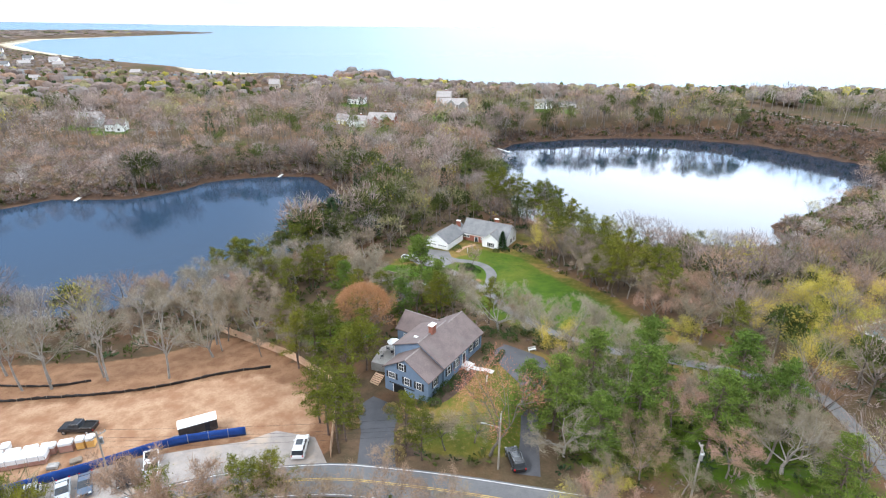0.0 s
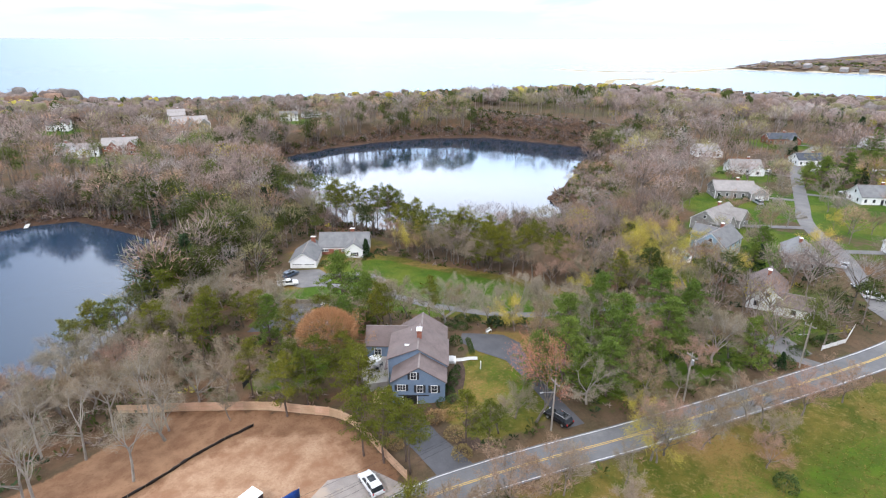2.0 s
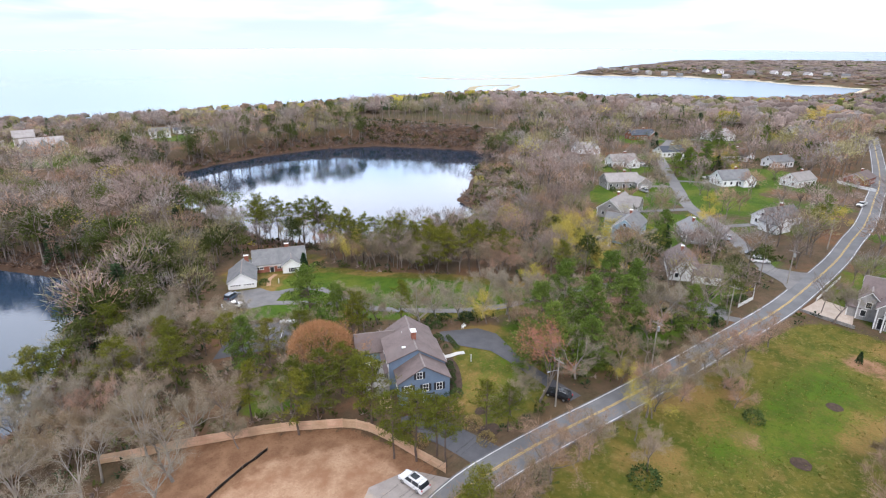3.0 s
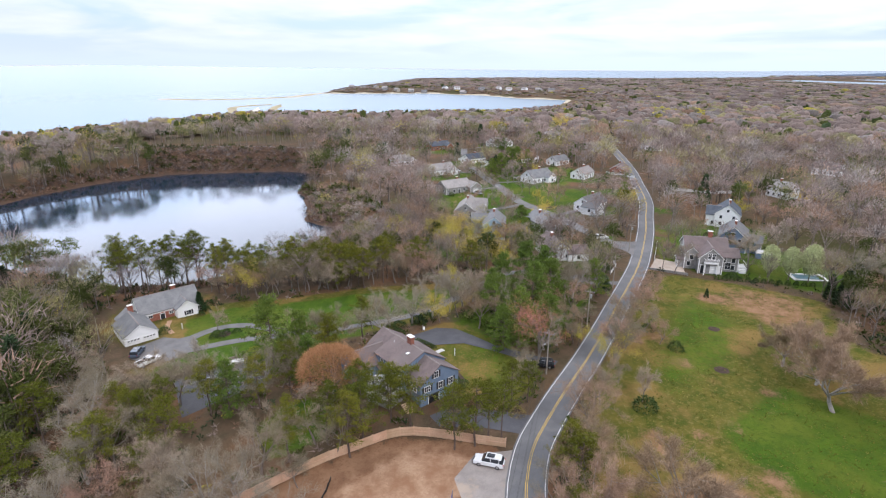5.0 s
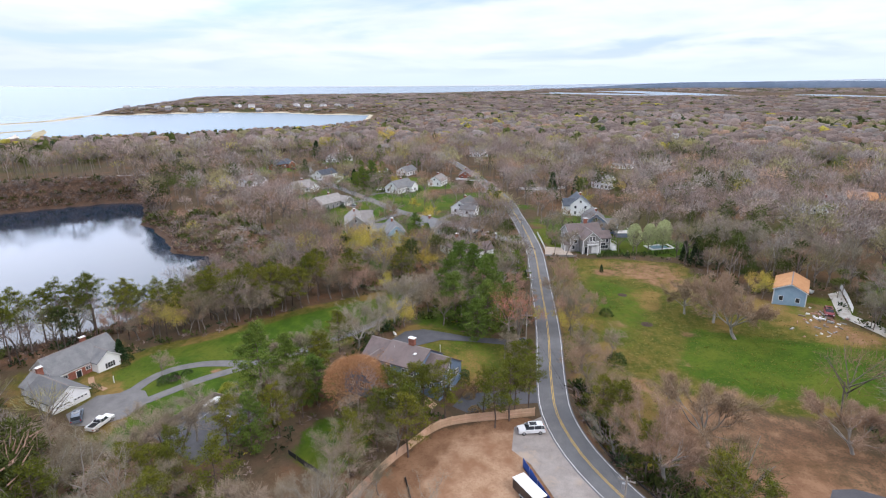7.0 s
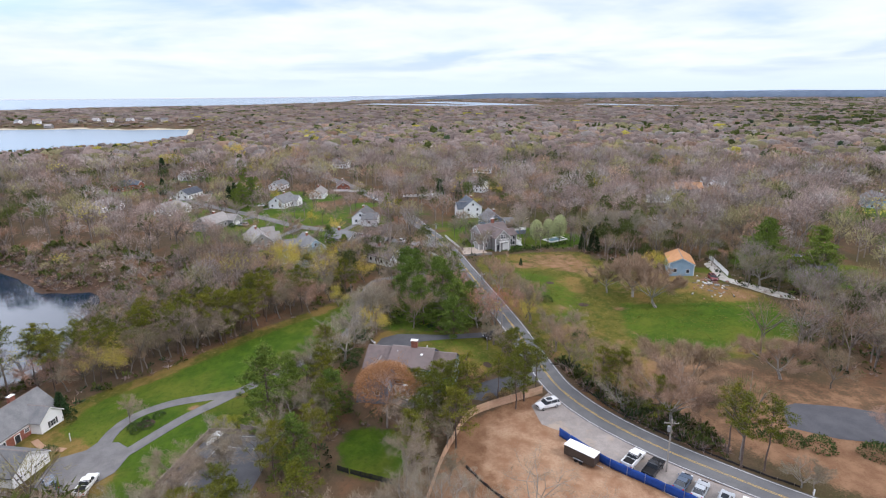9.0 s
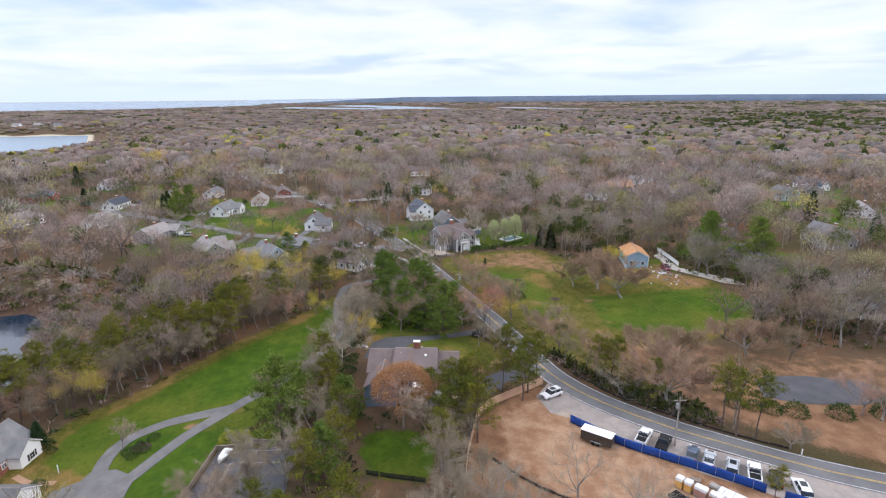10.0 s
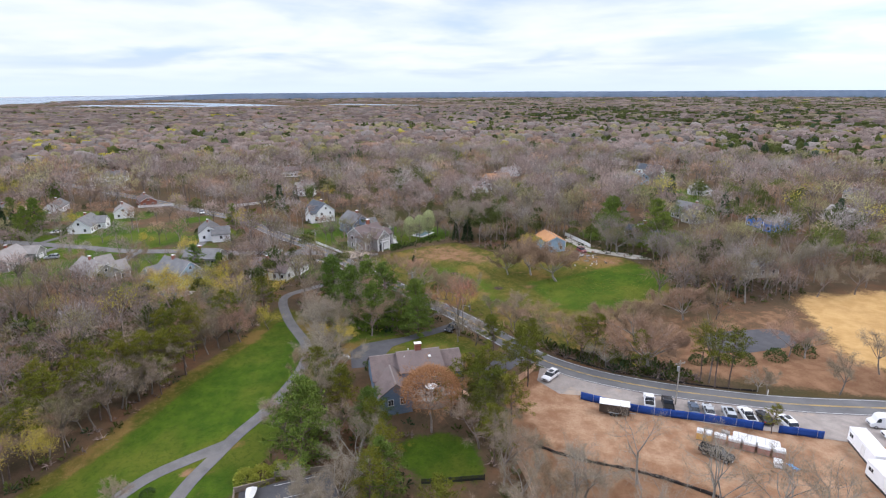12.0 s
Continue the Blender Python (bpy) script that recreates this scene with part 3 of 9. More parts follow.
def ground_material():
    m = bpy.data.materials.new("ground_cover")
    m.use_nodes = True
    t = m.node_tree
    p = t.nodes["Principled BSDF"]
    geo = node(t, "ShaderNodeNewGeometry")

    def noise_at(scale, detail=5.0, rough=0.6):
        n = node(t, "ShaderNodeTexNoise", i_Scale=scale, i_Detail=detail, i_Roughness=rough)
        link(t, geo.outputs["Position"], n.inputs["Vector"])
        return n.outputs["Fac"]
    n_far, n_big, n_mid, n_fine = noise_at(0.012), noise_at(0.06), noise_at(0.35), noise_at(2.6, 6)
    grain = noise_at(9.0, 4)
    edge = math_node(t, "ADD", math_node(t, "MULTIPLY", n_mid, 0.5), math_node(t, "MULTIPLY", n_fine, 0.5))
    shift = math_node(t, "MULTIPLY", math_node(t, "SUBTRACT", edge, 0.5), 1.1)
    litter = mix_color(t, ramp(t, n_mid, 0.3, 0.7), (0.128, 0.088, 0.062), (0.085, 0.068, 0.044))
    litter = mix_color(t, ramp(t, n_big, 0.48, 0.68), litter, (0.175, 0.096, 0.058))
    litter = mix_color(t, ramp(t, n_far, 0.5, 0.7), litter, (0.066, 0.066, 0.024))
    litter = mix_color(t, math_node(t, "MULTIPLY", ramp(t, n_fine, 0.5, 0.75), 0.5), litter, (0.185, 0.125, 0.086))
    grass = mix_color(t, ramp(t, n_mid, 0.3, 0.72), (0.038, 0.086, 0.007), (0.074, 0.130, 0.010))
    grass = mix_color(t, ramp(t, n_big, 0.42, 0.66), grass, (0.112, 0.138, 0.018))
    grass = mix_color(t, math_node(t, "MULTIPLY", ramp(t, n_fine, 0.55, 0.8), 0.5), grass, (0.165, 0.155, 0.055))
    meadow = mix_color(t, ramp(t, n_mid, 0.35, 0.68), (0.070, 0.088, 0.012), (0.145, 0.125, 0.026))
    meadow = mix_color(t, ramp(t, n_big, 0.48, 0.60), meadow, (0.235, 0.155, 0.055))
    meadow = mix_color(t, math_node(t, "MULTIPLY", ramp(t, n_fine, 0.5, 0.72), 0.55), meadow, (0.095, 0.11, 0.026))
    tuft = noise_at(1.1, 6, 0.75)
    meadow = mix_color(t, math_node(t, "MULTIPLY", ramp(t, tuft, 0.52, 0.62), 0.6), meadow, (0.24, 0.185, 0.07))
    meadow = mix_color(t, math_node(t, "MULTIPLY", ramp(t, grain, 0.5, 0.66), 0.5), meadow, (0.045, 0.055, 0.012))
    grass = mix_color(t, math_node(t, "MULTIPLY", ramp(t, tuft, 0.5, 0.62), 0.45), grass, (0.028, 0.060, 0.008))
    grass = mix_color(t, math_node(t, "MULTIPLY", ramp(t, grain, 0.55, 0.7), 0.4), grass, (0.14, 0.16, 0.03))
    litter = mix_color(t, math_node(t, "MULTIPLY", ramp(t, tuft, 0.52, 0.64), 0.55), litter, (0.075, 0.052, 0.034))
    dirt = mix_color(t, ramp(t, n_mid, 0.32, 0.7), (0.205, 0.112, 0.070), (0.310, 0.185, 0.120))
    dirt = mix_color(t, math_node(t, "MULTIPLY", ramp(t, n_fine, 0.5, 0.75), 0.6), dirt, (0.12, 0.065, 0.038))
    pale = mix_color(t, ramp(t, n_mid, 0.32, 0.68), (0.30, 0.168, 0.108), (0.47, 0.318, 0.228))
    pale = mix_color(t, math_node(t, "MULTIPLY", ramp(t, n_fine, 0.42, 0.78), 0.6), pale, (0.29, 0.170, 0.108))
    pale = mix_color(t, math_node(t, "MULTIPLY", ramp(t, grain, 0.50, 0.72), 0.4), pale, (0.24, 0.14, 0.085))
    dirt = mix_color(t, math_node(t, "MULTIPLY", ramp(t, grain, 0.52, 0.68), 0.5), dirt, (0.36, 0.23, 0.14))
    sand = mix_color(t, ramp(t, n_mid, 0.3, 0.7), (0.50, 0.315, 0.135), (0.62, 0.415, 0.20))
    sand = mix_color(t, math_node(t, "MULTIPLY", ramp(t, n_big, 0.45, 0.7), 0.5), sand, (0.42, 0.265, 0.125))
    beach = mix_color(t, ramp(t, n_mid, 0.3, 0.7), (0.46, 0.41, 0.33), (0.56, 0.51, 0.43))
    c = litter
    for attr, layers in (("cover_a", (meadow, grass, dirt)), ("cover_b", (pale, sand, beach))):
        at = node(t, "ShaderNodeAttribute", attribute_name=attr)
        sp = node(t, "ShaderNodeSeparateColor")
        link(t, at.outputs["Color"], sp.inputs[0])
        for i, layer in enumerate(layers):
            c = mix_color(t, ramp(t, math_node(t, "ADD", sp.outputs[i], shift), 0.36, 0.64), c, layer)
    wet = mix_color(t, ramp(t, n_mid, 0.3, 0.7), (0.118, 0.074, 0.055), (0.080, 0.054, 0.042))
    c = mix_color(t, ramp(t, math_node(t, "ADD", at.outputs["Alpha"], shift), 0.36, 0.64), c, wet)
    c = mix_color(t, 1.0, c, (0.87, 0.85, 0.76), "MULTIPLY")
    link(t, c, p.inputs["Base Color"])
    p.inputs["Roughness"].default_value = 0.95
    p.inputs["Specular IOR Level"].default_value = 0.1
    bn = node(t, "ShaderNodeBump", i_Strength=0.7, i_Distance=0.12)
    link(t, math_node(t, "ADD", n_fine, math_node(t, "MULTIPLY", grain, 0.6)), bn.inputs["Height"])
    link(t, bn.outputs[0], p.inputs["Normal"])
    return m


ground, GX, GY = sheet("ground", 4850, 0.026, 120, heights, ground_material())
tagged(ground, "leaf-littered woodland ground with lawns, meadow and bare dirt", "ground", kind="structure")


def soft(d, width):
    return np.clip(0.5 + d / (2 * width), 0, 1)


def cover_fields():
    f = {k: np.zeros(GX.shape) for k in ("meadow", "grass", "dirt", "pale", "sand", "beach", "bank")}
    f["meadow"] = soft(depth_in(GX, GY, FIELD), 2.5)
    f["meadow"] = np.maximum(f["meadow"], soft(depth_in(GX, GY, LAWN_LAKE) + 2, 2.5))
    f["meadow"] = np.maximum(f["meadow"], soft(depth_in(GX, GY, LAKE_YARD), 3) * 0.6)
    f["meadow"] = np.maximum(f["meadow"], soft(depth_in(GX, GY, LAWN_FRONT), 2))
    f["meadow"] = np.maximum(f["meadow"], soft(4.5 - line_gap(GX, GY, [(-30, 57), (0, 55), (50, 46)]), 3) * 0.7)
    f["grass"] = soft(depth_in(GX, GY, LAWN_LAKE) - 2.5, 2.5)
    f["grass"] = np.maximum(f["grass"], soft(depth_in(GX, GY, LAWN_FRONT), 4) * 0.48)
    f["grass"] = np.maximum(f["grass"], soft(depth_in(GX, GY, LAWN_STRIP), 2))
    f["grass"] = np.maximum(f["grass"], soft(depth_in(GX, GY, LAWN_BACK), 2.5) * 0.85)
    f["grass"] = np.maximum(f["grass"], soft(depth_in(GX, GY, GREEN_A), 4))
    f["grass"] = np.maximum(f["grass"], soft(depth_in(GX, GY, GREEN_B), 8) * 0.58)
    f["grass"] = np.maximum(f["grass"], soft(depth_in(GX, GY, [(20, 96), (45, 86), (60, 70), (58, 58), (40, 59.5), (14, 64.5), (13, 80)]), 5) * 0.66)
    for x, y, r in YARDS:
        f["grass"] = np.maximum(f["grass"], soft(r - np.hypot(GX - x, GY - y), 4) * 0.68)
    for x, y, r in ((92, 70, 11), (105, 60, 8), (120, 95, 14), (135, 80, 12), (155, 85, 14), (70, 62, 8), (108, 42, 10), (175, 75, 14), (125, 35, 12), (150, 40, 10), (70, 48, 6), (180, 140, 12)):
        f["grass"] = np.maximum(f["grass"], soft(r - np.hypot(GX - x, GY - y), 6) * 0.55)
    f["dirt"] = soft(depth_in(GX, GY, LOT), 1.5)
    f["dirt"] = np.maximum(f["dirt"], soft(1.6 - np.hypot(GX - 6.6, GY - 136.6), 1.0))
    f["dirt"] = np.maximum(f["dirt"], soft(depth_in(GX, GY, DIRT_EAST), 5) * 0.52)
    f["meadow"] = np.maximum(f["meadow"], soft(depth_in(GX, GY, DIRT_EAST), 5) * 0.34)
    f["dirt"] = np.maximum(f["dirt"], soft(depth_in(GX, GY, DIRT_WORN), 4))
    f["dirt"] = np.maximum(f["dirt"], soft(depth_in(GX, GY, RED_FIELD), 7) * 0.56)
    for x, y, r in ((13, 24, 3.5), (-2, 33, 3), (-10, 45.5, 4.5), (-7, 38, 3), (20, 40, 3.5), (5, 26, 2.5), (-14, 29, 4), (30, 44, 4), (60, 30, 5), (21, 14.5, 2.6), (26, 18, 2.2)):
        f["dirt"] = np.maximum(f["dirt"], soft(r - np.hypot(GX - x, GY - y), 2.5) * 0.62)
    f["dirt"] = np.maximum(f["dirt"], soft(5.5 - line_gap(GX, GY, [(20, -12), (10, -8), (2, -12)]), 3) * 0.55)
    for pond in (POND_WEST,):
        f["dirt"] = np.maximum(f["dirt"], soft(2.5 + depth_in(GX, GY, pond), 2) * 0.35)
    for pond in (POND_WEST, POND_EAST):
        f["bank"] = np.maximum(f["bank"], soft(7 + depth_in(GX, GY, pond), 5))
    f["bank"] = np.maximum(f["bank"], soft(depth_in(GX, GY, BANK), 6))
    f["pale"] = soft(depth_in(GX, GY, LOT_PALE), 3.5)
    f["sand"] = soft(depth_in(GX, GY, SAND), 7) * 0.9
    shore = depth_in(GX, GY, SEA)
    f["beach"] = soft(np.where(GX < -200, 42, 24) + shore, 12) * (GX < -60) + soft(30 - line_gap(GX, GY, SANDBAR), 20) * 0.6
    f["beach"] = np.maximum(f["beach"], soft(9 + shore, 8) * (GX >= -60))
    return f


FIELDS = cover_fields()
for attr, keys in (("cover_a", ("meadow", "grass", "dirt")), ("cover_b", ("pale", "sand", "beach"))):
    layer = ground.data.attributes.new(attr, "FLOAT_COLOR", "POINT")
    layer.data.foreach_set("color", np.stack([FIELDS[k] for k in keys] + [FIELDS["bank"]], -1).astype(np.float32).ravel())

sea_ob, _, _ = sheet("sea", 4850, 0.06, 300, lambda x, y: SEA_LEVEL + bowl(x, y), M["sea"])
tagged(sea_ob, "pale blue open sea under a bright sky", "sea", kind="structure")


def flat_polygon(name, poly, z, mat, label, category):
    bm = bmesh.new()
    bm.faces.new([bm.verts.new((x, y, z)) for x, y in poly])
    bmesh.ops.triangulate(bm, faces=bm.faces[:])
    me = bpy.data.meshes.new(name)
    bm.normal_update()
    for f in bm.faces:
        if f.normal.z < 0:
            f.normal_flip()
    bm.to_mesh(me)
    bm.free()
    me.materials.append(mat)
    return tagged(new(name, me), label, category, kind="structure")


def grown(poly, by):
    """A polygon widened from its middle."""
    mx, my = sum(p[0] for p in poly) / len(poly), sum(p[1] for p in poly) / len(poly)
    return [(x + (x - mx) / math.hypot(x - mx, y - my) * by, y + (y - my) / math.hypot(x - mx, y - my) * by) for x, y in poly]


flat_polygon("water_west", grown(POND_WEST, 5), POND_LEVEL["west"], M["pond_blue"], "still dark pond water ringed by bare woods", "pond")
flat_polygon("water_east", grown(POND_EAST, 5), POND_LEVEL["east"], M["pond"], "still pond water mirroring the bright sky", "pond")


def strip(name, line, left, right, lift, mat, parent=None, across=2):
    """A ribbon along a line, draped on the ground."""
    pts = np.array(line)
    d = np.gradient(pts, axis=0)
    d /= np.linalg.norm(d, axis=1)[:, None]
    nrm = np.stack([-d[:, 1], d[:, 0]], -1)
    rows = [pts + nrm * (left + (right - left) * k / (across - 1)) for k in range(across)]
    xy = np.concatenate(rows)
    z = heights(xy[:, 0], xy[:, 1]) + lift
    n = len(pts)
    faces = [(k * n + i + 1, k * n + i, (k + 1) * n + i, (k + 1) * n + i + 1) for k in range(across - 1) for i in range(n - 1)]
    if right > left:
        faces = [f[::-1] for f in faces]
    return np_mesh(name, np.column_stack([xy, z]), faces, mat, parent)


def drape(name, poly, lift, mat, cell=2.0, parent=None):
    """A patch with the outline of a polygon, draped on the ground."""
    bm = bmesh.new()
    edge = []
    for (ax, ay), (bx, by) in zip(poly, poly[1:] + poly[:1]):
        n = max(1, int(math.hypot(bx - ax, by - ay) / cell))
        edge += [(ax + (bx - ax) * i / n, ay + (by - ay) * i / n) for i in range(n)]
    face = bm.faces.new([bm.verts.new((x, y, 0)) for x, y in edge])
    bmesh.ops.triangulate(bm, faces=[face])
    x0, x1 = min(p[0] for p in poly), max(p[0] for p in poly)
    y0, y1 = min(p[1] for p in poly), max(p[1] for p in poly)
    for axis, lo, hi in ((0, x0, x1), (1, y0, y1)):
        for k in range(1, int((hi - lo) / (cell * 2)) + 1):
            co, no = [0, 0, 0], [0, 0, 0]
            co[axis], no[axis] = lo + k * cell * 2, 1
            bmesh.ops.bisect_plane(bm, geom=bm.verts[:] + bm.edges[:] + bm.faces[:], plane_co=co, plane_no=no)
    z = heights(np.array([v.co.x for v in bm.verts]), np.array([v.co.y for v in bm.verts])) + lift
    for v, h in zip(bm.verts, z):
        v.co.z = h
    bm.normal_update()
    for f in bm.faces:
        if f.normal.z < 0:
            f.normal_flip()
    me = bpy.data.meshes.new(name)
    bm.to_mesh(me)
    bm.free()
    me.materials.append(mat)
    ob = new(name, me)
    if parent:
        ob.parent = parent
    return ob


road = tagged(strip("road", ROAD_LINE, -3.15, 3.15, 0.10, M["asphalt"], across=5), "grey two-lane asphalt road with a curve", "road", kind="structure")
strip("centre_line", ROAD_LINE, -0.20, -0.09, 0.125, M["yellow_line"], road)
strip("centre_line", ROAD_LINE, 0.09, 0.20, 0.125, M["yellow_line"], road)
strip("edge_line", ROAD_LINE, 2.74, 2.86, 0.125, M["white_line"], road)
strip("edge_line", ROAD_LINE, -2.86, -2.74, 0.125, M["white_line"], road)
tagged(strip("side_street", STREET_LINE, -2.4, 2.4, 0.10, M["old_asphalt"], across=3), "worn grey side street among the houses", "road", kind="structure")
tagged(drape("side_street", [(87.5, 50.6), (104.5, 49.6), (101.5, 53.5), (99.5, 57), (100.5, 60.5), (96.5, 60.5), (94, 56.5), (91.5, 53)], 0.13, M["old_asphalt"]), "flared asphalt mouth of the side street", "road", kind="structure")
tagged(strip("driveway", DRIVE_LINE, -1.35, 1.35, 0.09, M["old_asphalt"], across=3), "long pale grey driveway across the lawn", "driveway", kind="structure")
tagged(strip("driveway", LOOP_LINE, -1.4, 1.4, 0.085, M["old_asphalt"], across=3), "turning loop of grey driveway round an island bed", "driveway", kind="structure")
FRONT_DRIVE = [(6.5, 96.5), (9, 99.5), (16, 94.5), (17, 90), (12.6, 80), (11.4, 72), (10.5, 65), (7, 65.6), (8.5, 72), (9.8, 80), (10.3, 86), (7.5, 91.5)]
GARAGE_DRIVE = [(-15.5, 84.8), (-10.6, 81.6), (-11.2, 75), (-10.2, 66.3), (-16, 67.2), (-16.4, 75), (-18, 82)]
tagged(drape("driveway", FRONT_DRIVE, 0.09, M["dark_asphalt"]), "dark asphalt front drive with a parking bay", "driveway", kind="structure")
tagged(drape("driveway", GARAGE_DRIVE, 0.09, M["dark_asphalt"]), "dark asphalt drive down to the basement garage", "driveway", kind="structure")
tagged(drape("driveway", [(1.5, 155.2), (-2, 158), (-1, 161), (-8, 163.5), (-12, 160), (-12.4, 154.5), (-9.6, 150.4), (-4.2, 148.2), (0, 151.2)], 0.105, M["old_asphalt"]), "grey forecourt before the double garage", "driveway", kind="structure")
tagged(drape("parking", GRAVEL_PARK, 0.06, M["gravel"]), "grey gravel strip beside the road", "parking", kind="structure")
court = tagged(drape("court", COURT, 0.07, M["dark_asphalt"]), "old dark asphalt court with faint painted lines", "court", kind="structure")
for line in ([(-10.2, 133.0), (-19.5, 138.2)], [(-11.0, 131.6), (-15.4, 125.6)], [(-8.2, 129.6), (-12.6, 123.4)]):
    pts = [(line[0][0] + (line[1][0] - line[0][0]) * i / 8, line[0][1] + (line[1][1] - line[0][1]) * i / 8) for i in range(9)]
    strip("painted_line", pts, -0.05, 0.05, 0.12, M["white_line"], court)
tagged(drape("driveway", [(78, 45.5), (88, 43.5), (86, 36), (77, 35)], 0.2, M["tan_gravel"]), "pale tan paved forecourt of a large house", "driveway", kind="structure")
tagged(drape("driveway", [(60, 58), (66, 57), (68, 64), (62, 70), (60, 66)], 0.07, M["old_asphalt"]), "grey driveway mouth beside the road", "driveway", kind="structure")
tagged(drape("driveway", [(30, -27), (28, -22), (14, -14.5), (-3, -18), (-8, -22), (-3, -23), (14, -18)], 0.1, M["shell"]), "pale crushed-shell drive", "driveway", kind="structure")
tagged(drape("parking", [(-42.1, 27.9), (-42.2, 24.4), (-46.8, 16.8), (-54.2, 8.8), (-58, 9.2), (-61, 13), (-59.4, 18.8), (-53.5, 27.8), (-47.5, 33)], 0.06, M["dark_asphalt"]), "patch of old grey asphalt in the dirt", "parking", kind="structure")


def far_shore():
    """Low land along the horizon, all round the inland side; its haze is only the blue-grey colour."""
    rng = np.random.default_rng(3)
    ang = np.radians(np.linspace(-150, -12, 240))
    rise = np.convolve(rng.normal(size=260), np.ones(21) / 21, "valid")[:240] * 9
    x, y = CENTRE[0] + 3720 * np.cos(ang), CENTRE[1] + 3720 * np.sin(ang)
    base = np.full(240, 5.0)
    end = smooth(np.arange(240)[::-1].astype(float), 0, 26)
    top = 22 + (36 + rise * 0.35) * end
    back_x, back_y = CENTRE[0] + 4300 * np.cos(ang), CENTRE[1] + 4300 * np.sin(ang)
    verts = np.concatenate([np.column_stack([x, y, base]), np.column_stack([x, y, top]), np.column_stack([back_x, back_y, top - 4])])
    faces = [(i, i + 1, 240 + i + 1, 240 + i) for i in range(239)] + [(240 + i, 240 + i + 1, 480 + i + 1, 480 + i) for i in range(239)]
    return tagged(np_mesh("backdrop", verts, faces, M["far_land"]), "low land far along the horizon, haze painted in blue-grey", "distance", kind="structure")


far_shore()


def spit(name, line, half, mat, label):
    """A low bar of sand or marsh just above the sea."""
    pts = np.array(spline(line, 12))
    d = np.gradient(pts, axis=0)
    d /= np.linalg.norm(d, axis=1)[:, None]
    nrm = np.stack([-d[:, 1], d[:, 0]], -1)
    rng = np.random.default_rng(5)
    wide = half * (0.7 + 0.6 * np.convolve(rng.random(len(pts) + 4), np.ones(5) / 5, "valid")) * np.clip(np.minimum(np.arange(len(pts)), np.arange(len(pts))[::-1]) / 4, 0.15, 1)
    rows = [pts + nrm * (wide * k)[:, None] for k in (-1, -0.5, 0, 0.5, 1)]
    xy = np.concatenate(rows)
    lift = np.repeat([-0.3, 0.7, 1.3, 0.7, -0.3], len(pts))
    n = len(pts)
    faces = [(k * n + i, k * n + i + 1, (k + 1) * n + i + 1, (k + 1) * n + i) for k in range(4) for i in range(n - 1)]
    return tagged(np_mesh(name, np.column_stack([xy, SEA_LEVEL + bowl(xy[:, 0], xy[:, 1]) + lift]), faces, mat), label, "shore", kind="structure")


spit("sandbar", SANDBAR, 11, M["marsh"], "long narrow sandbar across the mouth of the bay")
spit("marsh", [(640, 655), (690, 690), (750, 735), (800, 735), (835, 715)], 9, M["marsh"], "tan salt marsh at the edge of the bay")
spit("marsh", [(662, 616), (706, 628), (765, 660), (850, 705)], 9, M["marsh"], "strip of tan marsh grass behind the sandbar")
spit("sandbar", [(645, 640), (700, 655), (760, 690)], 9, M["beach_sand"], "pale sand flat beside the marsh")


# ---- trees ----
def tube(p, q, r0, r1, sides):
    p, q = np.asarray(p, float), np.asarray(q, float)
    d = (q - p) / (np.linalg.norm(q - p) + 1e-9)
    a = np.cross(d, (0, 0, 1.0) if abs(d[2]) < 0.9 else (1.0, 0, 0))
    a /= np.linalg.norm(a)
    b = np.cross(d, a)
    ang = np.arange(sides) * 2 * np.pi / sides
    ring = np.cos(ang)[:, None] * a + np.sin(ang)[:, None] * b
    v = np.concatenate([p + ring * r0, q + ring * r1])
    f = []
    for i in range(sides):
        j = (i + 1) % sides
        f += [(i, j, sides + j), (i, sides + j, sides + i)]
    return v, np.array(f)


def joined(pieces):
    vs, fs, n = [], [], 0
    for v, f in pieces:
        vs.append(v)
        fs.append(f + n)
        n += len(v)
    return np.concatenate(vs), np.concatenate(fs)


def blades(rng, at, way, length, width, wide_end=False, facing=None):
    """Thin triangles from points at, along directions way; facing: the side that they turn outwards."""
    n = len(at)
    way = way / (np.linalg.norm(way, axis=1)[:, None] + 1e-9)
    side = np.cross(way, rng.normal(size=(n, 3)) if facing is None else facing + rng.normal(size=(n, 3)) * 0.3)
    side /= np.linalg.norm(side, axis=1)[:, None] + 1e-9
    length, width = np.broadcast_to(length, n)[:, None], np.broadcast_to(width, n)[:, None]
    tip = at + way * length
    if wide_end:
        v = np.stack([at, tip + side * width / 2, tip - side * width / 2], 1)
    else:
        v = np.stack([at + side * width / 2, at - side * width / 2, tip], 1)
    return v.reshape(-1, 3), np.arange(n * 3).reshape(-1, 3)


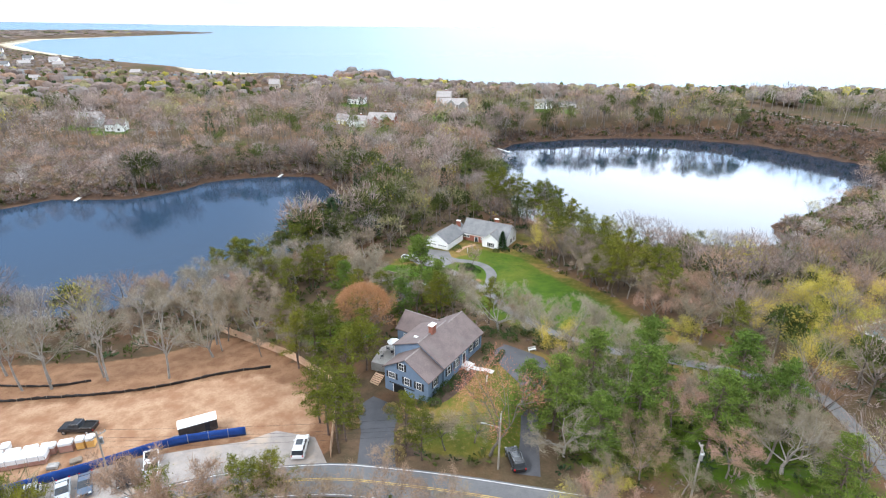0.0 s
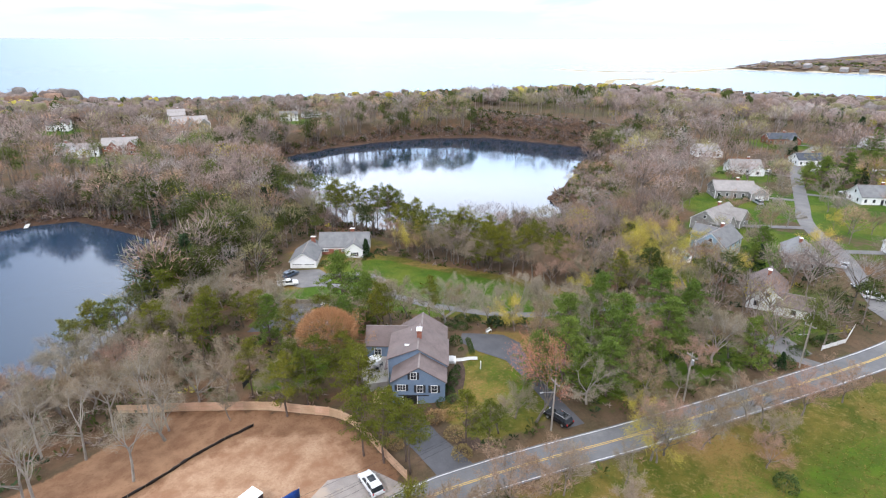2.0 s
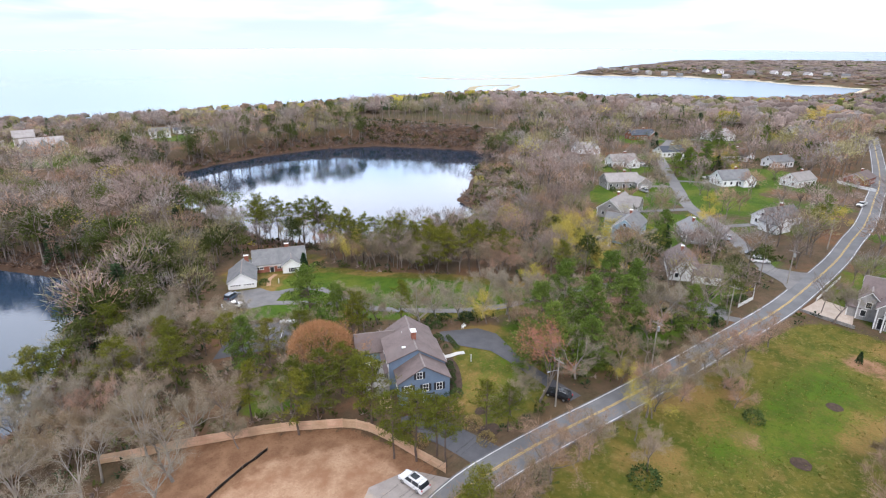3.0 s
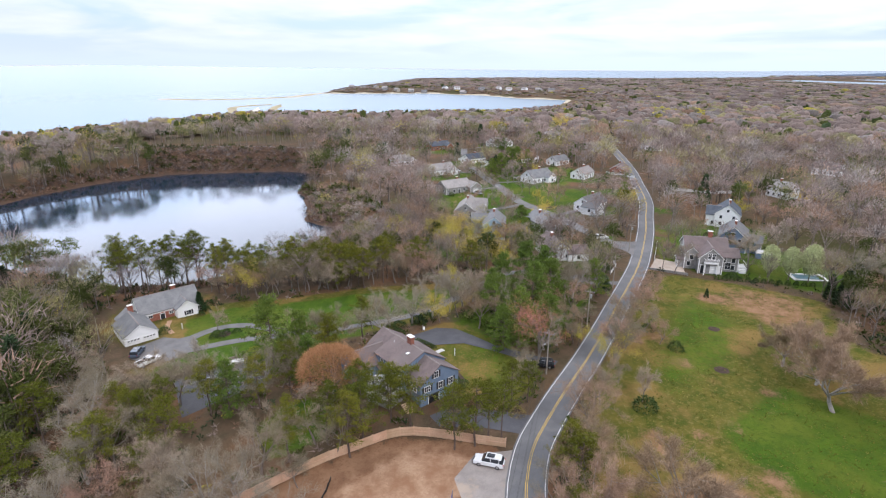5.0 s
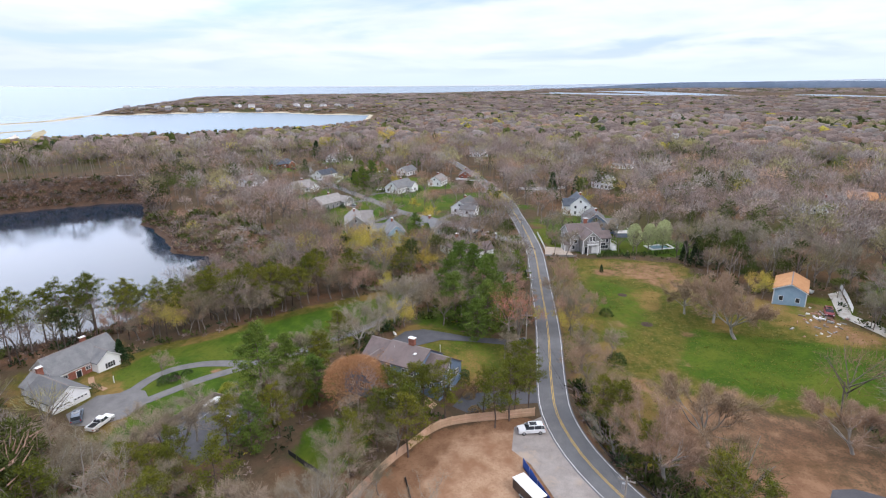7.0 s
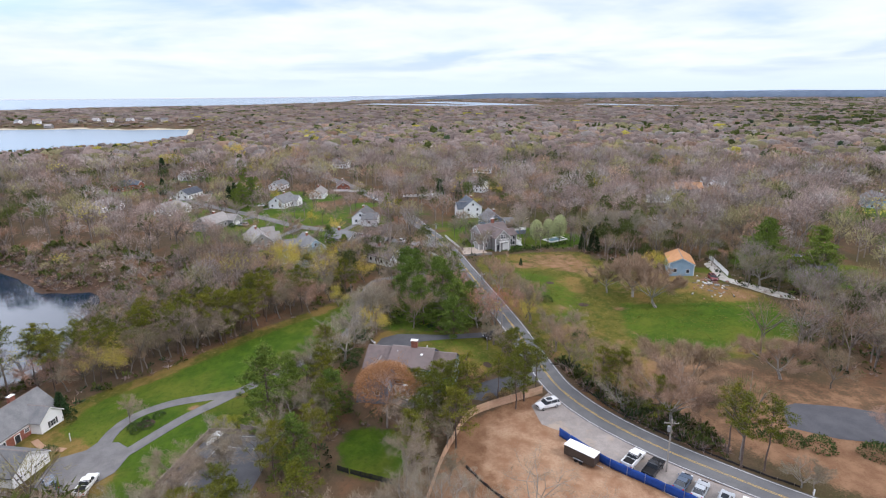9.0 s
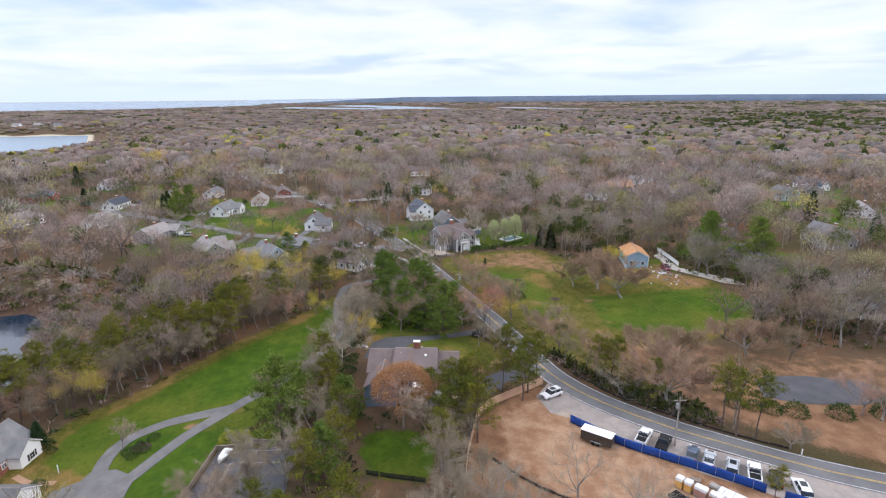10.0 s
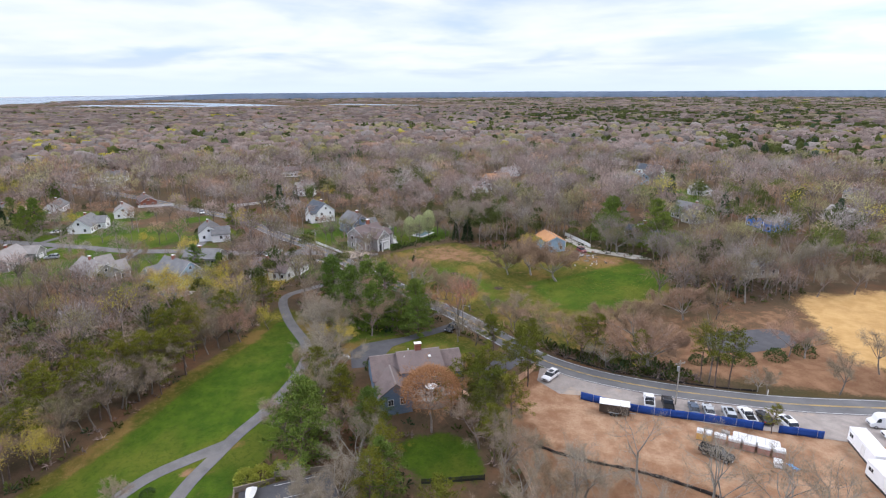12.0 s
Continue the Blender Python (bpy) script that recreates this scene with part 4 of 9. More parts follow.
def limbs(rng, height, fork, spread, levels=3, count=5, r=0.22, lean=0.05):
    """Trunk and limbs of a broad bare tree: the wood, and the ends of its branches."""
    wood, ends = [], []
    top = np.array([rng.normal() * lean * height, rng.normal() * lean * height, height * fork])
    mid = top * 0.5 + rng.normal(size=3) * (0.15, 0.15, 0)
    wood += [tube((0, 0, -0.3), mid, r * 1.25, r, 6), tube(mid, top, r, r * 0.8, 6)]

    def grow(p, d, length, rad, level):
        bend = d + rng.normal(size=3) * 0.22
        bend /= np.linalg.norm(bend)
        m = p + bend * length * 0.55
        d2 = bend + rng.normal(size=3) * 0.25 + np.array((0, 0, 0.18))
        d2 /= np.linalg.norm(d2)
        q = m + d2 * length * 0.45
        wood.append(tube(p, m, rad, rad * 0.72, 4 if level < 2 else 3))
        wood.append(tube(m, q, rad * 0.72, rad * 0.45, 4 if level < 2 else 3))
        ends.append((m, d2, level))
        ends.append((q, d2, level))
        if level < levels:
            for _ in range(3 if level < 2 else 2):
                nd = d2 + rng.normal(size=3) * 0.55
                nd[2] = abs(nd[2]) * 0.75 + 0.05
                nd /= np.linalg.norm(nd)
                grow(q if rng.random() < 0.6 else m, nd, length * rng.uniform(0.55, 0.8), rad * 0.5, level + 1)
    for k in range(count):
        a = 2 * np.pi * (k + rng.uniform(-0.3, 0.3)) / count
        d = np.array((math.cos(a) * spread, math.sin(a) * spread, 1.0 + rng.uniform(-0.2, 0.3)))
        start = top if k < 3 else mid + (top - mid) * rng.uniform(0.5, 1)
        grow(start, d / np.linalg.norm(d), height * (1 - fork) * rng.uniform(0.42, 0.56), r * 0.55, 1)
    return wood, ends


def bare_crown(rng, ends, twigs, length, width):
    pts = np.array([e[0] for e in ends if e[2] >= 2])
    way = np.array([e[1] for e in ends if e[2] >= 2])
    pick = rng.integers(0, len(pts), twigs)
    at = pts[pick] + rng.normal(size=(twigs, 3)) * 0.28
    d = way[pick] * 0.7 + rng.normal(size=(twigs, 3)) * 0.65
    d[:, 2] += 0.12
    return blades(rng, at, d, rng.uniform(0.5, 1.0, twigs) * length, width)


def bud_crown(rng, ends, leaves, size, reach):
    pts = np.array([e[0] for e in ends if e[2] >= 2])
    pick = rng.integers(0, len(pts), leaves)
    at = pts[pick] + rng.normal(size=(leaves, 3)) * reach
    return blades(rng, at, rng.normal(size=(leaves, 3)), size * rng.uniform(0.7, 1.3, leaves), size * 0.8, True)


def pine_form(rng, height, clear, width, clumps, blade, taper=0.5, droop=-0.05):
    """Trunk with short limbs and needle clumps in uneven layers."""
    wood, tips = [], []
    lean = rng.normal(size=2) * 0.03 * height
    knots = [np.array((lean[0] * s * s + rng.normal() * 0.08, lean[1] * s * s + rng.normal() * 0.08, height * s - 0.3 * (s == 0))) for s in np.linspace(0, 1, 6)]
    for i in range(5):
        wood.append(tube(knots[i], knots[i + 1], 0.20 * (1 - i / 5.6), 0.20 * (1 - (i + 1) / 5.6), 5))

    def axis(s):
        i = min(4, int(s * 5))
        return knots[i] + (knots[i + 1] - knots[i]) * (s * 5 - i)
    n = int(clumps / 3.2)
    for k in range(n):
        s = clear + (1 - clear) * (k + rng.random()) / n
        rel = (s - clear) / (1 - clear)
        reach = width * (0.40 + 0.80 * math.sin(math.pi * min(1, rel * 0.72 + 0.22))) * (1 - taper * rel) * rng.uniform(0.55, 1.2)
        a = rng.uniform(0, 2 * np.pi)
        p = axis(s)
        q = p + np.array((math.cos(a) * reach, math.sin(a) * reach, reach * (0.28 + droop) + rng.normal() * 0.2))
        wood.append(tube(p, q, 0.06, 0.02, 3))
        for u in (1.0, 0.72, 0.45):
            if rng.random() < (1.0, 0.9, 0.55)[int((1 - u) * 3.3)]:
                tips.append(p + (q - p) * u + rng.normal(size=3) * 0.22)
    tips.append(axis(1.0))
    tips = np.array(tips)
    per = 34
    at = np.repeat(tips, per, 0) + rng.normal(size=(len(tips) * per, 3)) * (0.30, 0.30, 0.14)
    d = rng.normal(size=at.shape) + (0, 0, 0.35)
    return wood, blades(rng, at, d, blade * rng.uniform(0.7, 1.3, len(at)), blade * 0.26)


def conifer_cone(rng, height, width, n, blade):
    """A dense dark cone of foliage to the ground."""
    s = rng.random(n) ** 0.75
    a = rng.uniform(0, 2 * np.pi, n)
    r = width * (1 - s) ** 0.8 * np.sqrt(rng.uniform(0.35, 1, n)) * (1 + 0.22 * np.sin(a * 5 + s * 17))
    at = np.stack([np.cos(a) * r, np.sin(a) * r, 0.1 + s * height * 0.97], 1)
    d = np.stack([np.cos(a), np.sin(a), np.full(n, 0.5)], 1) + rng.normal(size=(n, 3)) * 0.6
    return blades(rng, at, d, blade * rng.uniform(0.7, 1.3, n), blade * 0.45)


def shrub_ball(rng, rx, ry, rz, n, blade, lumps=4):
    way = rng.normal(size=(n, 3))
    way /= np.linalg.norm(way, axis=1)[:, None]
    way[:, 2] = np.abs(way[:, 2]) - 0.12
    bumps = rng.normal(size=(lumps, 3))
    bumps /= np.linalg.norm(bumps, axis=1)[:, None]
    r = rng.uniform(0.72, 1.0, n) * (1 + 0.16 * np.max(way @ bumps.T, axis=1))
    at = way * r[:, None] * (rx, ry, rz)
    at[:, 2] = np.maximum(at[:, 2], 0.02)
    return blades(rng, at, way + rng.normal(size=(n, 3)) * 0.7, blade * rng.uniform(0.7, 1.3, n), blade * 0.7, True)


def thing(name, x, y, label, category, group="", turn=0.0, z=None, kind=""):
    ob = new(name)
    ob.empty_display_size = 0.3
    ob.matrix_basis = pose(x, y, elev(x, y) if z is None else z, 0, 0, turn)
    return tagged(ob, label, category, group, kind)


def tree_master(name, label, wood, crown, bark, leaf, group):
    ob = thing(name, 0, 0, label, "tree", group, z=-200)
    np_mesh("trunk", *joined(wood), bark, ob)
    np_mesh("crown", *crown, leaf, ob)
    return ob


def merged(*pairs):
    return joined(pairs)


MASTERS = {}


def masters():
    for k in range(4):
        rng = np.random.default_rng(100 + k)
        wood, ends = limbs(rng, 10.8, 0.28 + 0.03 * k, 0.82, 3, 6, 0.17)
        MASTERS["bare", k] = tree_master("bare_tree", "bare brown deciduous tree with fine twigs", wood, bare_crown(rng, ends, 3000, 1.25, 0.038), M["bark"], M["twig"], "bare woodland trees")
    for k in range(3):
        rng = np.random.default_rng(130 + k)
        wood, ends = limbs(rng, 11.0, 0.22, 0.85, 3, 6, 0.24)
        MASTERS["pale", k] = tree_master("oak_tree", "large pale bare oak with spreading limbs", wood, bare_crown(rng, ends, 4200, 1.25, 0.032), M["pale_bark"], M["pale_twig"], "pale bare oaks")
    for k in range(2):
        rng = np.random.default_rng(140 + k)
        wood, ends = limbs(rng, 10.6, 0.20, 0.98, 3, 7, 0.25)
        MASTERS["broad", k] = tree_master("oak_tree", "broad bare oak with a dense haze of fine twigs", wood, bare_crown(rng, ends, 10500, 1.15, 0.044), M["pale_bark"], M["rust_twig"], "broad field oaks")
    for k in range(3):
        rng = np.random.default_rng(152 + k)
        wood, ends = limbs(rng, 14.5, 0.42, 0.5, 3, 5, 0.19, 0.03)
        MASTERS["airy", k] = tree_master("oak_tree", "tall slender pale oak with a thin airy crown", wood, bare_crown(rng, ends, 2000, 1.3, 0.022), M["pale_bark"], M["pale_twig"], "slender oaks at the lot's edge")
    for k in range(3):
        rng = np.random.default_rng(145 + k)
        wood, ends = limbs(rng, 14.5, 0.40, 0.62, 3, 6, 0.21, 0.03)
        MASTERS["grey", k] = tree_master("oak_tree", "tall pale grey bare oak with upswept limbs", wood, bare_crown(rng, ends, 4600, 1.4, 0.038), M["pale_bark"], M["pale_twig"], "tall grey oaks")
    for k in range(3):
        rng = np.random.default_rng(160 + k)
        wood, crown = pine_form(rng, 11.5, 0.34, 3.8, 120, 0.40, 0.5)
        MASTERS["pine", k] = tree_master("pine_tree", "pitch pine with uneven olive-green crown", wood, crown, M["pine_bark"], M["needles"], "pitch pines")
    for k in range(2):
        rng = np.random.default_rng(180 + k)
        wood, crown = pine_form(rng, 14, 0.52, 3.3, 105, 0.42, 0.2)
        MASTERS["tall", k] = tree_master("pine_tree", "tall pine with a bare trunk and flat crown by the pond", wood, crown, M["pine_bark"], M["needles"], "tall pines by the pond")
    for k in range(2):
        rng = np.random.default_rng(200 + k)
        wood, crown = pine_form(rng, 12, 0.08, 4.4, 230, 0.48, 0.58, -0.2)
        MASTERS["white", k] = tree_master("white_pine", "full soft-green white pine branched to the ground", wood, crown, M["pine_bark"], M["soft_needles"], "white pines beside the drive")
    for key, mat, label in (("yellow", "buds_yellow", "tree hazed with yellow spring buds"), ("orange", "buds_orange", "maple with orange-brown buds"), ("red", "buds_red", "slender maple with red buds")):
        for k in range(2):
            rng = np.random.default_rng(220 + k + len(key) * 7)
            wood, ends = limbs(rng, 10.0 if key != "red" else 12, 0.36 if key == "orange" else 0.24, {"red": 0.24, "orange": 0.8}.get(key, 0.62), 3, 5, 0.15)
            count, size = {"yellow": (4800, 0.15), "orange": (900, 0.10), "red": (1900, 0.11)}[key]
            crown = merged(bud_crown(rng, ends, count, size, 0.62), bare_crown(rng, ends, 900, 1.0, 0.034))
            if key == "orange":
                way = rng.normal(size=(9000, 3))
                way /= np.linalg.norm(way, axis=1)[:, None]
                way[:, 2] = np.where(way[:, 2] < -0.15, -way[:, 2], way[:, 2])
                lobes = rng.normal(size=(9, 3))
                lobes /= np.linalg.norm(lobes, axis=1)[:, None]
                reach = rng.uniform(0.62, 1.0, 9000) ** 0.5 * (0.86 + 0.18 * np.max(way @ lobes.T, axis=1))
                shell = blades(rng, way * reach[:, None] * (4.1, 4.1, 3.7) + (0, 0, 6.2), way + rng.normal(size=(9000, 3)) * 0.6 + (0, 0, 0.3), rng.uniform(0.3, 0.65, 9000), 0.05)
                crown = merged(bare_crown(rng, ends, 1500, 1.0, 0.034), shell)
            MASTERS[key, k] = tree_master(key + "_tree", label, wood, crown, M["bark"], M[mat], "budding trees")
    for k in range(2):
        rng = np.random.default_rng(240 + k)
        wood, ends = limbs(rng, 10.4, 0.25, 0.62, 3, 6, 0.15)
        MASTERS["rust", k] = tree_master("budding_tree", "round bare tree tipped with rust-brown buds", wood, merged(bare_crown(rng, ends, 2800, 1.2, 0.040), bud_crown(rng, ends, 900, 0.12, 0.6)), M["bark"], M["rust_twig"], "budding trees")
    for k in range(2):
        rng = np.random.default_rng(250 + k)
        way = rng.normal(size=(3400, 3))
        way /= np.linalg.norm(way, axis=1)[:, None]
        at = way * rng.uniform(0.3, 1.0, 3400)[:, None] ** 0.5 * (1.75, 1.75, 3.5) * (1 - 0.3 * np.clip(way[:, 2:], 0, 1)) + (0, 0, 4.6)
        wood = [tube((0, 0, -0.3), (0, 0, 7.2), 0.12, 0.03, 6)] + [tube((0, 0, 1.6 + 0.5 * i), (math.cos(i * 2.4) * 1.2, math.sin(i * 2.4) * 1.2, 3.6 + 0.5 * i), 0.05, 0.02, 4) for i in range(7)]
        MASTERS["blossom", k] = tree_master("flowering_tree", "upright oval tree in pale green-white blossom", wood, blades(rng, at, rng.normal(size=(3400, 3)), 0.22, 0.17, True), M["bark"], M["blossom"], "flowering trees")
    for k in range(2):
        rng = np.random.default_rng(260 + k)
        MASTERS["cedar", k] = tree_master("cedar_tree", "dark green conical evergreen", [tube((0, 0, -0.2), (0, 0, 4.6), 0.12, 0.02, 5)], conifer_cone(rng, 5.2, 1.35, 1500, 0.42), M["pine_bark"], M["cedar"], "conical evergreens")


masters()
USED = {}


def plant(kind, x, y, size=1.0, turn=None, rng=random):
    """Stands a copy of a tree on the ground; size scales it."""
    size = size * 1.15 if kind == "white" else size
    options = [k for k in MASTERS if k[0] == kind]
    key = options[USED.get(kind, 0) % len(options)]
    USED[kind] = USED.get(kind, 0) + 1
    turn = rng.uniform(0, 360) if turn is None else turn
    sx = size * rng.uniform(0.93, 1.07)
    m = pose(x, y, elev(x, y), 0, 0, turn) @ Matrix.Diagonal((sx, size * rng.uniform(0.93, 1.07), size * rng.uniform(0.95, 1.05), 1))
    return copy_thing(MASTERS[key], m)


# trees that stand out, one by one: kind, x, y, size
LANDMARKS = [
    ("orange", -19.3, 102.8, 1.35), ("red", 3.6, 69.4, 1.45), ("airy", -53.9, 90.5, 0.95), ("airy", -65, 90.1, 1.05), ("airy", -66.5, 91.5, 0.95), ("airy", -73.6, 87.5, 1.0), ("airy", -78.5, 87, 1.0), ("airy", -75.5, 90, 1.0), ("airy", -85, 92, 1.05), ("airy", -50.4, 104.5, 0.95), ("airy", -60, 101.5, 1.0),
    ("airy", -56, 108, 0.9), ("airy", -66, 106, 0.9), ("airy", -76, 104, 0.95), ("airy", -86, 102, 0.95), ("airy", -94, 97, 1.0), ("airy", -48, 101, 0.8), ("broad", 18.5, 15, 1.35), ("broad", 25, 19.5, 0.95), ("broad", 8.6, 14.6, 1.3), ("broad", -31, 41.5, 1.3), ("broad", -40.5, 53, 1.3), ("broad", -34.3, 18.6, 1.05), ("rust", -11, 57, 0.95), ("rust", -25, 56.2, 1.05), ("bare", -3, 55.5, 0.7), ("bare", 22, 51.5, 0.75), ("bare", 6, 52.5, 0.6), ("pale", -31.7, 58.4, 0.7),
    ("bare", 1, 48, 0.7), ("bare", 13, 53.8, 0.95), ("bare", 32, 47.5, 0.7), ("yellow", 13.4, 53, 0.78), ("white", 14, 74.5, 1.02), ("white", 21.5, 81.5, 1.0),
    ("white", 31, 82, 1.1), ("white", 44, 78, 1.08), ("white", 27, 74, 1.08), ("white", 37, 71, 1.0), ("white", 19, 68.5, 0.85), ("white", 50, 74, 0.95), ("white", 10.5, 77, 0.8),
    ("pine", -21.5, 74.5, 1.05), ("pine", -23.5, 77.5, 0.95), ("pine", -18.5, 73, 0.9), ("pine", -19, 97, 0.9), ("pine", -17.5, 92, 0.95), ("pine", -27, 92.5, 1.0),
    ("tall", -49.8, 50.5, 0.95), ("tall", -53, 51, 1.0), ("tall", -55, 48, 0.95), ("pine", -25.6, 58.8, 0.88), ("pine", -28, 57.2, 0.95), ("pine", -33.4, 58.3, 0.5), ("pine", -38.8, 55.9, 0.85), ("white", 201.7, 121.2, 1.0), ("white", 196, 125.5, 0.8), ("white", 207, 116.5, 1.05), ("cedar", 221, 115.7, 1.8), ("white", 312, 119, 1.0), ("white", 307, 148, 1.0), ("white", 300, 143, 0.9), ("cedar", 350, 173, 2.6), ("white", 287, 92, 0.8), ("pine", 132.4, 55.5, 1.0), ("cedar", 97.2, 87.5, 1.5), ("yellow", 427, 118, 1.3), ("yellow", 373, 104, 1.2), ("yellow", 80.5, 114.6, 1.1), ("yellow", 88, 108.5, 1.1), ("yellow", 325, 101, 1.0), ("yellow", 88, 90, 0.9), ("yellow", 390, 48.5, 1.2), ("rust", 258.7, 82.5, 1.1), ("rust", 279.6, 206, 1.1), ("rust", 92, 116, 1.1), ("rust", 64, 110, 1.0), ("rust", 91.6, 40, 0.6),
    ("white", -8.2, 123.2, 1.22), ("white", -3.6, 119.5, 0.85), ("pale", 17.2, 101.2, 0.95), ("pale", 21.5, 97.4, 1.0), ("grey", 26.5, 94.6, 0.8), ("pale", 31.5, 92.6, 0.95), ("pale", 14, 105.6, 0.85), ("bare", 38, 89.5, 0.95), ("bare", 24, 91.5, 0.9), ("rust", 12.4, 109.5, 0.8), ("bare", 29, 88.5, 0.9), ("yellow", 19.5, 94.8, 0.75), ("white", -26, 120.5, 0.8), ("pine", -39, 122, 1.0), ("grey", -21, 132, 0.8), ("yellow", 76, 109, 1.15), ("yellow", 30, 156, 1.2), ("yellow", 62, 88, 0.95), ("yellow", 70, 98, 0.9), ("yellow", 82, 116, 1.1), ("yellow", 84, 92, 0.8), ("yellow", 44, 100, 0.7), ("yellow", 240, 120, 1.0), ("yellow", 330, 130, 1.1), ("rust", 275, 70, 0.9), ("cedar", 215, 128, 2.0), ("cedar", 208, 122, 1.6), ("cedar", 222, 122, 1.7), ("cedar", 260, 165, 1.9), ("white", 232, 112, 0.9), ("white", 106, 92, 0.75), ("white", 150, 56, 0.8), ("white", 13, -31, 1.3), ("white", 18, -36, 1.1), ("white", -4, -30, 1.35), ("white", -8.5, -27, 1.15), ("yellow", 33, -4.5, 0.65), ("yellow", 34.5, -9, 0.6), ("bare", -20, 139, 0.9), ("bare", -25, 133, 0.95), ("pale", -22, 126, 0.9), ("bare", -9, 117, 0.8), ("pine", -27, 124, 1.0), ("pine", -20.6, 86.5, 1.05), ("pine", -20, 90.5, 0.95), ("pine", -24.5, 95, 1.0), ("pine", -28.5, 98.5, 1.0), ("pine", -34, 102.5, 0.95), ("pine", -16.5, 113.5, 1.0), ("white", -12.5, 111.5, 0.8), ("pine", -22.5, 116.5, 0.9), ("rust", -48.5, 105.5, 1.0), ("cedar", 15.6, 164, 1.15), ("bare", 5.6, 150, 0.55),
    ("yellow", 310, 111, 1.35), ("yellow", 442, 120, 1.7), ("yellow", 428, 69, 1.3), ("yellow", 560, 31, 1.5), ("rust", 267, 78, 1.1), ("white", 239, 120, 0.9), ("white", 246, 127, 0.8), ("cedar", 233, 125, 1.8), ("white", 303, 88, 0.9), ("yellow", 474, 122, 1.4), ("yellow", 194, -25, 0.8), ("yellow", 183, -19, 0.75), ("yellow", 193, 4, 1.0),
    ("blossom", 82, 12, 1.55), ("blossom", 81.5, 6.6, 1.5), ("blossom", 81, 1.6, 1.7), ("yellow", 29, -4, 0.6), ("rust", 27, 44, 0.6), ("pale", -60, 46, 0.5), ("pale", -64, 22, 0.75),
    ("cedar", 60, 31, 0.5), ("white", 96, 88, 0.6), ("white", 50, 60.5, 0.75), ("cedar", 55, 57.5, 0.7), ("bare", -29, 100.5, 1.0), ("bare", -31, 95.5, 0.9),
    ("pine", -9, 71, 0.85), ("pine", -6.5, 68.4, 0.75), ("bare", -3, 70.5, 0.7), ("bare", 1.5, 72, 0.65), ("yellow", 98, 104, 0.8), ("yellow", 66, 103, 0.9), ("yellow", 60, 99, 1.05), ("yellow", 77.6, 103, 1.1), ("yellow", 75, 95, 0.8), ("yellow", 19.3, 61.8, 0.5),
    ("grey", 72, -6, 1.0), ("grey", 64, -12, 0.95), ("grey", 56, -16, 1.0), ("grey", 49, -20, 1.0), ("grey", 41, -25, 0.95), ("grey", 34, -31, 1.0), ("grey", 78, -18, 1.0), ("grey", 66, -22, 1.0), ("grey", 52, -30, 1.0), ("pale", 12, -26, 1.1), ("pale", 5, -21, 1.0), ("pale", -12, -20, 1.05), ("pale", -20, -14, 1.1),
    ("grey", -43.4, -5, 1.0), ("grey", -44.5, -20, 1.05), ("grey", -52, -27, 1.0), ("grey", -38, -15, 1.0), ("grey", -33, -24, 1.0), ("grey", -57, -36, 1.05), ("bare", -36, -10, 1.1), ("rust", -61, 23.5, 0.95), ("bare", -73, 36.2, 0.85), ("rust", -41, 12.5, 0.95), ("bare", -78, 20, 0.9), ("bare", -61.8, 45.8, 0.5), ("bare", -58, -24, 1.1), ("bare", -66, -34, 1.1),
    ("pine", -66.3, 61.4, 0.5), ("tall", -19.2, 70.6, 0.85), ("tall", -18.6, 79, 0.72), ("pine", -57, 140, 1.15), ("pine", -53, 136, 1.1), ("pine", -61, 137, 1.0), ("pale", -64, 119, 1.0), ("rust", -52, 123, 0.9), ("pale", -48.9, 98.5, 0.9), ("pale", -42.5, 106.5, 0.85), ("bare", -38.9, 97.6, 0.6), ("pine", -30.6, 93.2, 1.0),
    ("pine", 36, 143, 1.1), ("pine", 39, 133, 1.1), ("pine", 38.5, 129, 1.05), ("pine", 38, 124.5, 1.0), ("pine", 42, 137, 1.1), ("bare", -14, 115.5, 0.9), ("pale", -18, 118.5, 0.95),
    ("rust", 15.8, 53.6, 0.95), ("rust", -4.5, 56.6, 0.9), ("rust", 36, 50.2, 0.95), ("rust", 44, 47.8, 0.9), ("bare", 29.4, 61.8, 0.6), ("pale", 35, 52.0, 0.8), ("rust", 24.5, 51.6, 0.95), ("bare", 20, 62.8, 0.55), ("rust", 54, 46.0, 0.8), ("pale", 51, 75, 0.7), ("pale", 35.3, 91, 0.75), ("bare", 44.5, 87, 0.7), ("bare", -14.5, 58.2, 0.6)]
for kind, x, y, size in LANDMARKS:
    plant(kind, x, y, size)
PINE_SHORE = [(14, 189), (18, 195), (22, 199), (24, 193), (27, 189), (30.5, 187), (33, 184.5), (36, 181.5), (31, 178)]
for x, y in PINE_SHORE:
    plant("tall", x, y, random.uniform(1.02, 1.28))
